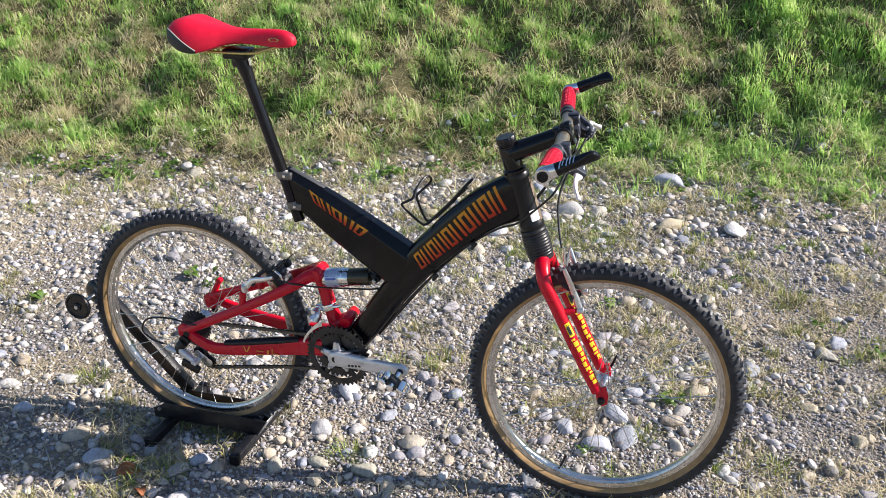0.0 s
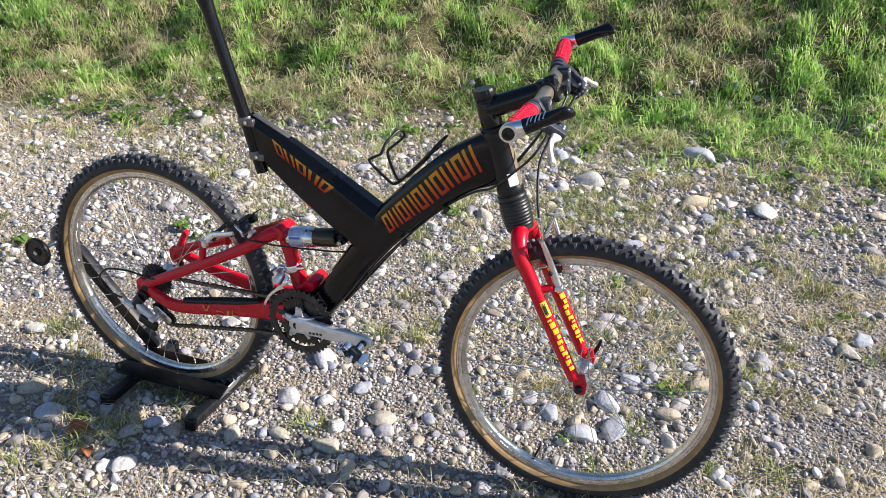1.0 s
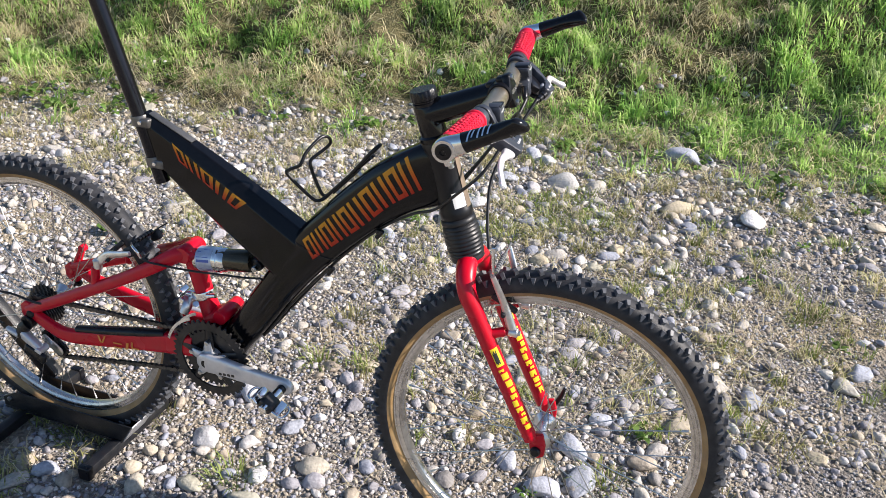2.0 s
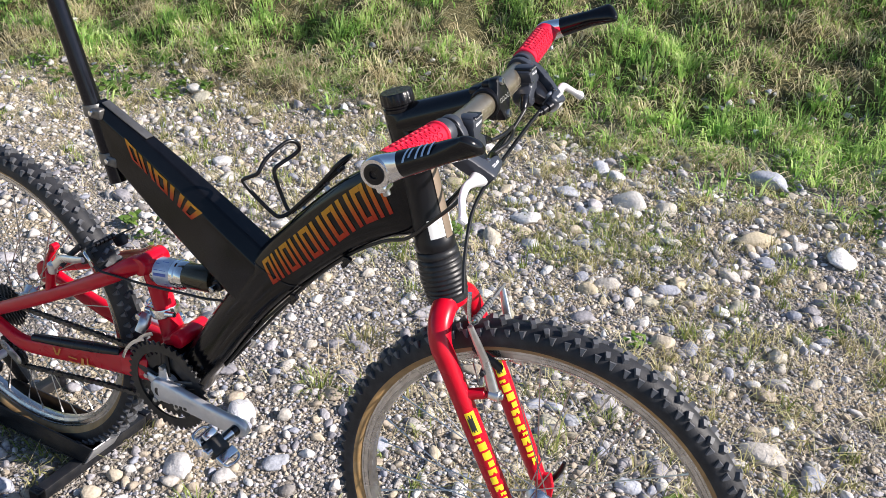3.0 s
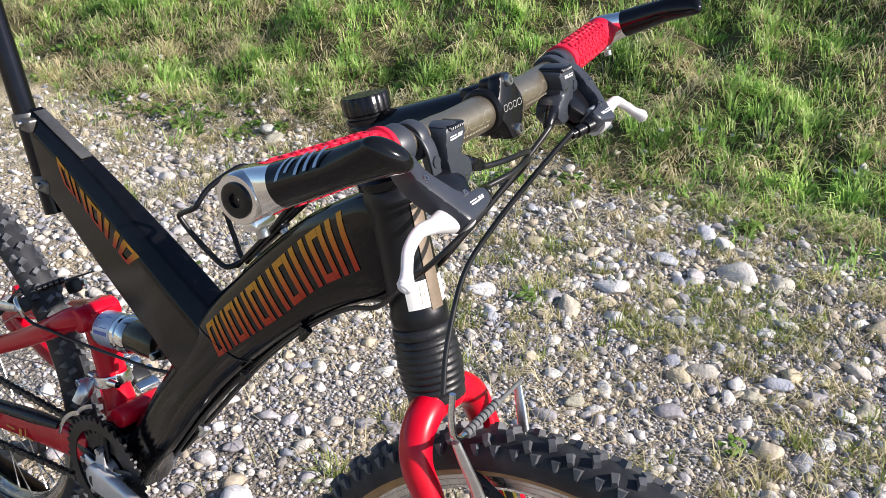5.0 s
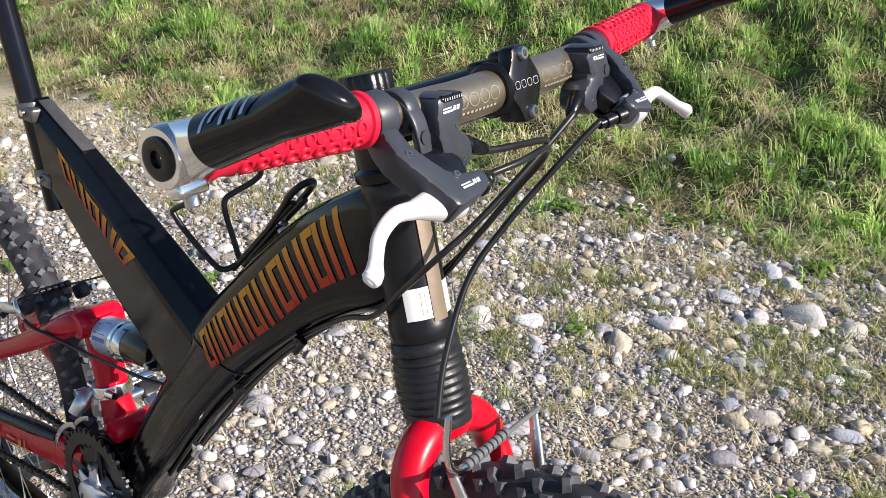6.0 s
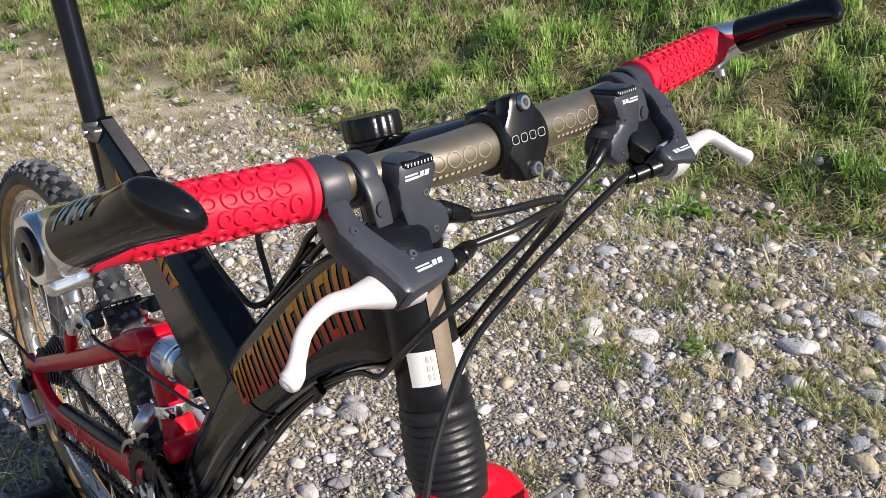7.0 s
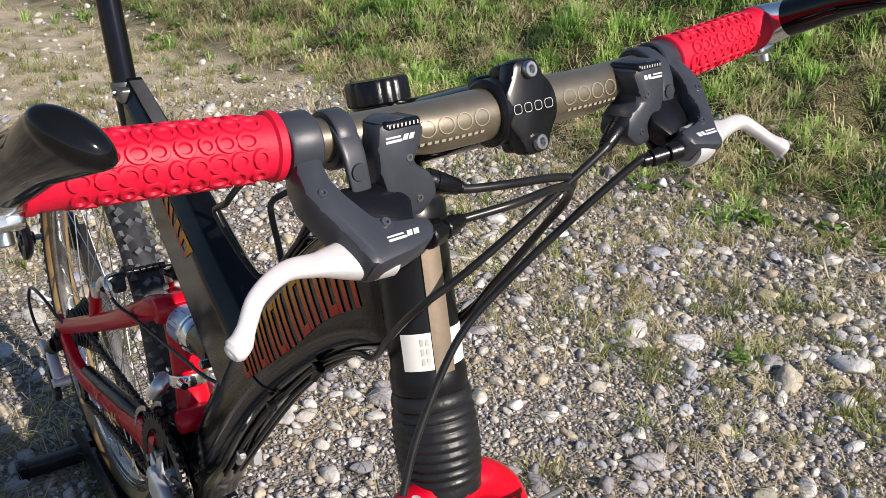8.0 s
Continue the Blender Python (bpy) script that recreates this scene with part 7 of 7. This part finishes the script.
def gravel_tufts():
    """Sparse grass between the stones."""
    rng = np.random.default_rng(33)
    g, gh, s, sh = [], [], [], []
    o, oh = [], []
    spots = [(-0.09, 3.37), (-0.28, 3.31), (-0.33, 2.81), (-0.23, 2.84), (-0.02, 3.17), (0.04, 2.71), (-0.12, 2.61), (-0.18, 2.33), (0.28, 2.92), (-0.61, 3.37), (0.40, 3.27), (0.36, 2.96), (0.52, 2.88),
             (0.80, 2.75), (0.80, 2.53), (0.66, 2.62), (-0.04, 3.05), (0.70, 3.04), (1.00, 3.11), (-1.99, 3.44), (-2.19, 3.39), (-1.79, 3.50), (-1.53, 3.88), (-1.18, 2.02), (-0.71, 1.73), (-0.81, 1.56),
             (-0.32, 1.64), (-0.90, 1.45), (-1.00, 1.42), (-0.55, 1.83), (-0.22, 2.10), (0.47, 3.29), (1.43, 3.04), (1.09, 2.90), (1.34, 3.25), (1.15, 2.51), (0.87, 1.95), (0.75, 1.68), (0.84, 1.59),
             (0.46, 2.16), (0.50, 1.73), (-0.06, 2.18), (0.84, 2.61)]
    full = [(0.33, 3.20), (0.42, 3.13), (0.50, 3.22), (0.56, 3.34), (0.45, 3.03), (0.55, 3.06), (-0.06, 3.40), (0.27, 2.99), (0.33, 3.86), (0.46, 3.84), (0.20, 3.92), (0.62, 3.14)]
    for i, (x, y) in enumerate(spots + full):
        lush = rng.uniform(0.2, 0.8) if i < len(spots) else 0.75
        n = int(rng.integers(45, 105)) if i < len(spots) else 150
        a, r = rng.uniform(0, 6.283, n), (0.056 if i < len(spots) else 0.085) * rng.random(n) ** 0.75
        X, Y = x + r * np.cos(a), y + r * np.sin(a) * 0.9
        roots = [(u, v, ground_z(u, v) - 0.002) for u, v in zip(X, Y)]
        hs = rng.uniform(0.014, 0.046, n) * rng.uniform(0.75, 1.25)
        le = 0.2 + 1.0 * np.minimum(r / 0.05, 1.2) * rng.uniform(0.6, 1.2, n)
        ob = blades("grass_tuft", roots, hs, rng.uniform(0.0018, 0.0036, n), le, TUFT if lush > 0.42 else OLIVE, "", "grass tuft", 300 + i, a + rng.normal(0, 0.5, n))
        tagged(ob, "small fresh green grass tuft between the stones" if lush > 0.42 else "thin yellow-green grass tuft in the gravel", "grass tuft", "grass tufts in the gravel")
    for _ in range(3800):
        x, y = rng.uniform(-4.5, 3.0), rng.uniform(0.7, 4.1)
        if y > toe(x) + 0.1:
            continue
        v = patch(x, y, 1.1, 50.0) + 0.6 * patch(x, y, 3.3, 60.0) + 0.22 * (y > 3.2) + 0.12 * (x > 0.6) - 0.02 * (x < -2.6)
        if v < 0.02:
            continue
        green = rng.random() < 0.27
        k = rng.integers(6, 30)
        size = rng.uniform(0.5, 1.1)
        for _ in range(k):
            a, r = rng.uniform(0, 6.283), abs(rng.normal(0, 0.022))
            p = (x + r * math.cos(a), y + r * math.sin(a))
            if green and rng.random() < 0.8:
                g.append(p)
                gh.append(size * rng.uniform(0.025, 0.070))
            elif rng.random() < 0.65:
                o.append(p)
                oh.append(size * rng.uniform(0.02, 0.06))
            else:
                s.append(p)
                sh.append(size * rng.uniform(0.03, 0.08))
    g = [(x, y, ground_z(x, y)) for x, y in g]
    # loose dry stalks strewn about
    for _ in range(20000):
        x, y = rng.uniform(-3.6, 2.4), rng.uniform(1.0, 4.1)
        if patch(x, y, 1.4, 77.0) + 0.5 * patch(x, y, 4.4, 71.0) > -0.02:
            s.append((x, y))
            sh.append(rng.uniform(0.02, 0.055))
    s = [(x, y, ground_z(x, y) + 0.004) for x, y in s]
    o = [(x, y, ground_z(x, y)) for x, y in o]
    n, m = len(g), len(s)
    blades("sparse_grass", o, np.array(oh), rng.uniform(0.0022, 0.0044, len(o)), rng.uniform(0.3, 1.5, len(o)), OLIVE, "sparse yellow-green grass tufts in the gravel", "grass", 7)
    blades("gravel_grass", g, np.array(gh), rng.uniform(0.0022, 0.0042, n), rng.uniform(0.2, 1.1, n), TUFT, "small green grass blades between the stones", "grass", 3)
    blades("straw_litter", s, np.array(sh), rng.uniform(0.0014, 0.0028, m), rng.uniform(1.6, 2.4, m), STRAW, "dry straw and stalks strewn over gravel", "straw", 4)


gravel_tufts()


def weeds():
    """Flat rosettes of broader leaves on the gravel and along the bank's foot."""
    rng = random.Random(40)
    verts, faces = [], []
    spots = [(-1.05, 2.75, 0.9), (-0.97, 2.66, 0.7), (-1.9, 3.95, 1.2), (-1.6, 4.1, 1.1), (-1.3, 4.15, 1.2), (-2.2, 4.0, 1.0)]
    for _ in range(150):
        x = rng.uniform(-5, 2.6)
        spots.append((x, toe(x) + rng.uniform(-0.3, 0.6), rng.uniform(0.5, 1.1)))
    for _ in range(26):
        spots.append((rng.uniform(-2.5, 2.2), rng.uniform(1.2, 3.8), rng.uniform(0.4, 0.8)))
    for x, y, s in spots:
        z = ground_z(x, y)
        for _ in range(rng.randint(7, 15)):
            a = rng.uniform(0, 6.283)
            ca, sa = math.cos(a), math.sin(a)
            L, w = s * rng.uniform(0.025, 0.055), s * rng.uniform(0.008, 0.016)
            ox, oy = x + rng.gauss(0, 0.025) * s, y + rng.gauss(0, 0.025) * s
            i = len(verts)
            h = rng.uniform(0.006, 0.03) * s
            for t, ww, hh in ((0, 0.2, 0.2), (0.4, 1.0, 0.9), (0.75, 0.8, 1.1), (1.0, 0.1, 0.8)):
                for sg in (-1, 1):
                    verts.append((ox + ca * L * t - sa * w * ww * sg, oy + sa * L * t + ca * w * ww * sg, z + 0.008 + h * hh + 0.2 * w * ww))
            faces += [(i, i + 1, i + 3, i + 2), (i + 2, i + 3, i + 5, i + 4), (i + 4, i + 5, i + 7, i + 6)]
    me = bpy.data.meshes.new("weeds")
    me.from_pydata(verts, [], faces)
    me.materials.append(WEED)
    tagged(new("weeds", me), "low broad-leaved weeds at the gravel's edge", "weeds", kind="stuff")


weeds()


def dry_leaf(x, y, turn, size):
    bm = B()
    n = 9
    rows = []
    for i in range(n):
        t = i / (n - 1)
        w = size * 0.34 * math.sin(math.pi * min(t * 1.02 + 0.02, 1)) ** 0.8
        rows.append([bm.verts.new((size * (t - 0.5), k * w, 0.012 * math.sin(t * 4) + 0.35 * abs(k) * w)) for k in (-1, -0.5, 0, 0.5, 1)])
    for a, b in zip(rows, rows[1:]):
        for k in range(4):
            bm.faces.new((a[k], a[k + 1], b[k + 1], b[k]))
    me_ob = part("dry_leaf", bm, DRY_LEAF, None, sharp=180)
    sol = me_ob.modifiers.new("thickness", 'SOLIDIFY')
    sol.thickness = 0.0012
    me_ob.matrix_world = Matrix.Translation((x, y, ground_z(x, y) + 0.012)) @ Matrix.Rotation(radians(turn), 4, 'Z') @ Matrix.Rotation(radians(14), 4, 'X')
    return tagged(me_ob, "curled orange-brown dry leaf on the gravel", "leaf")


dry_leaf(-0.905, 1.55, 25, 0.065)
dry_leaf(-0.85, 1.47, 130, 0.045)


# stones: a few rounded shapes, shared; large ones are single objects
def stone_shape(level, seed):
    bm = B()
    bmesh.ops.create_icosphere(bm, subdivisions=level, radius=0.5)
    o = V(seed * 7.3, seed * 3.1, seed * 1.7)
    rs = random.Random(seed)
    cuts = [(V(rs.gauss(0, 1), rs.gauss(0, 1), rs.gauss(0, 1)).normalized(), rs.uniform(0.25, 0.43) + (0.03 if level == 3 else 0)) for _ in range(10)]
    for v in bm.verts:
        p = v.co
        k = 1 + 0.35 * noise.noise(p * 1.7 + o) + 0.12 * noise.noise(p * 4.2 + o)
        p = p * k
        for nr, dd in cuts:
            e = p.dot(nr) - dd
            if e > 0:
                p = p - nr * e * 0.86
        v.co = p
    vs = np.array([v.co for v in bm.verts])
    fs = np.array([[v.index for v in f.verts] for f in bm.faces])
    bm.free()
    return vs, fs


SHAPES = {lv: [stone_shape(lv, 11 * lv + k) for k in range(7)] for lv in (1, 2, 3)}


def scatter_stones():
    rng = np.random.default_rng(77)
    cells = {}
    cs = 0.06

    def clear(x, y, r, f=0.74):
        i, j = int(x // cs), int(y // cs)
        reach = int((r + 0.07) // cs) + 1
        for a in range(i - reach, i + reach + 1):
            for b in range(j - reach, j + reach + 1):
                for X, Y, R in cells.get((a, b), ()):
                    if (x - X) ** 2 + (y - Y) ** 2 < (f * (r + R)) ** 2:
                        return False
        return True

    def put(x, y, r):
        cells.setdefault((int(x // cs), int(y // cs)), []).append((x, y, r))

    # feet of the stand and tyre contact stay free of larger stones
    for lx, ly, r in ((-0.165, -0.13, 0.035), (-0.165, 0.13, 0.035), (0.098, -0.13, 0.035), (0.098, 0.13, 0.035), (-0.165, -0.07, 0.03), (0.098, -0.07, 0.03), (-0.165, 0.07, 0.03), (0.098, 0.07, 0.03),
                      (1.047, 0.0, 0.035), (-0.05, 0, 0.05), (0.03, 0, 0.05), (-0.12, 0, 0.05)):
        p = BIKE @ V(lx, ly, 0)
        put(p.x, p.y, r)
    big, small, wide = [], [], []
    for x, y, s in KNOWN + PALE + TAN + BLUE:
        put(x, y, s * 0.45)
        big.append((x, y, s))
    # a bed of rounded cobbles along the bank's foot
    for _ in range(800):
        x, y = rng.uniform(-0.75, 1.6), rng.uniform(2.95, 3.98)
        s = 0.030 + 0.028 * rng.random() ** 1.6
        if rng.random() < 0.55 + 0.9 * patch(x, y, 2.2, 23.0) and y < toe(x) and clear(x, y, s * 0.45, 0.95):
            put(x, y, s * 0.45)
            big.append((x, y, s))
    bands = (((0.050, 0.075), 550), ((0.028, 0.050), 9500), ((0.018, 0.030), 19000), ((0.010, 0.018), 76000), ((0.0055, 0.010), 44000))
    for (lo, hi), tries in bands:
        for _ in range(tries):
            if lo < 0.008:
                x, y = rng.normal(0.2, 0.75), rng.uniform(1.2, 3.3)
            elif lo < 0.015:
                x, y = rng.normal(0.0, 1.35), rng.uniform(0.6, 3.9)
            else:
                x, y = rng.uniform(-4.8, 3.2), rng.uniform(0.6, 4.35)
            d = y - toe(x)
            if d > 0.05 and rng.random() > 0.25:
                continue
            if x < -2.3 and rng.random() < min((-2.3 - x) * 0.9, 0.9):
                continue
            dens = 0.72 + 0.8 * patch(x, y, 1.2, 5.0) + 0.35 * patch(x, y, 3.7, 15.0) + (0.35 if hi > 0.025 and y > 2.9 and x > -1.4 else 0) + (0.3 if hi < 0.02 else 0)
            if rng.random() > dens:
                continue
            s = lo + (hi - lo) * rng.random() ** 1.5
            if not clear(x, y, s * 0.45):
                continue
            put(x, y, s * 0.45)
            (big if lo > 0.025 else small).append((x, y, s))
    # thinner spread over the rest of the place
    for _ in range(26000):
        x, y = rng.normal(-0.6, 3.4), rng.normal(0.6, 3.2)
        if y > toe(x) or (-4.8 < x < 3.2 and 0.6 < y < 4.35) or (x < -3.2 and rng.random() < 0.8):
            continue
        s = 0.017 + 0.045 * rng.random() ** 2.5
        if clear(x, y, s * 0.45):
            put(x, y, s * 0.45)
            wide.append((x, y, s))
    return big, small, wide


# larger stones that stand out, by colour: x, y, size
KNOWN = [(-1.39, 3.91, 0.10), (0.795, 2.14, 0.09), (-0.309, 2.895, 0.06), (0.137, 3.08, 0.06), (0.366, 2.60, 0.07), (-0.16, 1.30, 0.09), (0.596, 1.804, 0.07)]
PALE = [(-0.36, 1.955, 0.082), (-0.92, 3.16, 0.066), (-0.33, 2.97, 0.066), (-0.21, 3.00, 0.072), (-0.36, 3.61, 0.045), (0.14, 3.18, 0.086), (0.05, 2.81, 0.038), (0.12, 3.60, 0.050), (0.04, 3.15, 0.041), (0.21, 2.65, 0.045), (0.48, 3.43, 0.108),
        (0.62, 3.16, 0.059), (0.57, 3.09, 0.050), (0.49, 2.72, 0.043), (0.72, 2.96, 0.035), (0.75, 2.74, 0.051), (0.59, 2.38, 0.038), (1.15, 3.19, 0.110), (-1.01, 3.31, 0.074), (-1.25, 2.01, 0.061), (-1.14, 1.95, 0.031),
        (-0.42, 1.76, 0.066), (-0.27, 1.65, 0.046), (-1.05, 1.68, 0.039), (1.14, 2.24, 0.040), (-0.57, 3.60, 0.066), (-0.10, 3.76, 0.067), (-0.79, 1.44, 0.040)]
TAN = [(-0.45, 2.53, 0.034), (-0.35, 3.25, 0.045), (0.05, 3.00, 0.082), (-0.16, 3.41, 0.066), (0.16, 2.56, 0.053), (0.13, 2.76, 0.036), (0.60, 3.41, 0.078), (0.63, 2.88, 0.058), (0.54, 2.75, 0.061), (0.37, 2.76, 0.057),
       (0.88, 2.55, 0.060), (0.32, 2.12, 0.046), (0.88, 3.25, 0.100), (0.80, 2.79, 0.058), (-1.35, 3.85, 0.070), (-0.28, 1.57, 0.061), (-0.41, 1.61, 0.053), (-0.15, 1.69, 0.061), (1.17, 2.18, 0.070), (0.58, 1.69, 0.053),
       (1.01, 1.88, 0.048), (-0.52, 1.59, 0.048)]
BLUE = [(0.973, 3.73, 0.125), (0.17, 3.01, 0.056), (0.07, 3.31, 0.042), (-0.08, 2.72, 0.044), (-0.23, 3.67, 0.045), (-0.51, 3.44, 0.057), (-0.35, 3.04, 0.045), (-0.13, 2.55, 0.038), (0.02, 3.79, 0.044), (-0.58, 3.17, 0.036), (-0.14, 2.87, 0.049),
        (0.36, 3.69, 0.081), (0.25, 3.45, 0.079), (0.33, 2.18, 0.044), (0.37, 2.14, 0.047), (0.70, 2.61, 0.041), (0.29, 2.69, 0.036), (0.36, 1.69, 0.072), (0.45, 1.72, 0.076), (0.43, 1.83, 0.076), (-1.02, 1.62, 0.061),
        (-0.73, 1.61, 0.052), (-0.88, 1.65, 0.045), (0.51, 1.95, 0.058), (1.23, 2.25, 0.068), (-1.33, 1.86, 0.050), (0.90, 2.08, 0.068), (-0.23, 1.82, 0.048), (0.28, 1.77, 0.055), (-1.02, 1.54, 0.033)]
TINT = {p: m for group, m in ((PALE, PALE_STONE), (TAN, TAN_STONE), (BLUE, BLUE_STONE)) for p in group}


def stones():
    big, small, wide = scatter_stones()
    rng = np.random.default_rng(5)
    # single stones, on the stretch that the path runs past; the rest of the larger ones join one mesh
    near = sorted(big, key=lambda b: -b[2] * (3.0 if b in TINT else 1.0 if -1.6 < b[0] < 1.8 and 0.9 < b[1] < 3.9 else 0.3))[:300]
    shared = {}
    for m in (STONE, PALE_STONE, TAN_STONE, BLUE_STONE):
        for vs, fs in SHAPES[3]:
            me = bpy.data.meshes.new("stone")
            me.from_pydata(vs.tolist(), [], fs.tolist())
            me.polygons.foreach_set("use_smooth", [True] * len(me.polygons))
            me.materials.append(m)
            shared.setdefault(m.name, []).append(me)
    for i, (x, y, s) in enumerate(near):
        forms = shared[TINT.get((x, y, s), STONE).name]
        s *= 1.12 if (x, y, s) in TINT else 1.0
        ob = new("stone", forms[i % len(forms)])
        ob.parent = ground
        sc = (s * rng.uniform(1.05, 1.35), s * rng.uniform(0.78, 1.0), s * rng.uniform(0.42, 0.60))
        ob.matrix_basis = Matrix.LocRotScale((x, y, ground_z(x, y) + sc[2] * 0.14), Euler((rng.normal(0, 0.10), rng.normal(0, 0.10), rng.uniform(0, 6.28))), sc)
    picked = set(near)
    rest = [b for b in big if b not in picked] + [b for b in small if b[2] > 0.018]
    # bleached ones gather behind the rear wheel and along the bank
    bleached = {b for b in rest if rng.random() < (0.28 if (b[0] < -0.3 and b[1] > 2.0) or b[1] > 3.2 else 0.05)}
    joined("cobbles", [b for b in rest if b[2] > 0.026 and b not in bleached], SHAPES[2], rng, "rounded grey and beige river cobbles", 0.15)
    joined("pebbles", [b for b in rest if b[2] <= 0.026 and b not in bleached], SHAPES[2], rng, "small rounded river pebbles", 0.16)
    joined("pale_pebbles", sorted(bleached), SHAPES[2], rng, "sun-bleached whitish river pebbles", 0.16, material=PALE_PEBBLE)
    joined("outer_gravel", wide, SHAPES[1], rng, "loose pebbles over the outer gravel", 0.16)
    joined("fine_gravel", [b for b in small if b[2] <= 0.018], SHAPES[1], rng, "fine mixed grey gravel", 0.18, False)


def joined(name, items, shapes, rng, label, sink, smooth=True, material=PEBBLE):
    allv, allf, off = [], [], 0
    for i, (x, y, s) in enumerate(items):
        vs, fs = shapes[i % len(shapes)]
        sc = np.array((s * rng.uniform(0.9, 1.3), s * rng.uniform(0.7, 1.0), s * rng.uniform(0.5, 0.8)))
        m = np.array(Euler((rng.normal(0, 0.25), rng.normal(0, 0.25), rng.uniform(0, 6.28))).to_matrix())
        allv.append((vs * sc) @ m.T + (x, y, ground_z(x, y) + sc[2] * sink))
        allf.append(fs + off)
        off += len(vs)
    Vt, Ft = np.concatenate(allv), np.concatenate(allf)
    me = bpy.data.meshes.new(name)
    me.vertices.add(len(Vt))
    me.vertices.foreach_set("co", Vt.ravel())
    me.loops.add(Ft.size)
    me.loops.foreach_set("vertex_index", Ft.ravel())
    me.polygons.add(len(Ft))
    me.polygons.foreach_set("loop_start", np.arange(len(Ft)) * 3)
    me.polygons.foreach_set("loop_total", np.full(len(Ft), 3))
    me.polygons.foreach_set("use_smooth", np.full(len(Ft), smooth))
    me.update(calc_edges=True)
    me.materials.append(material)
    ob = new(name, me)
    ob.parent = ground
    return tagged(ob, label, kind="stuff")


stones()
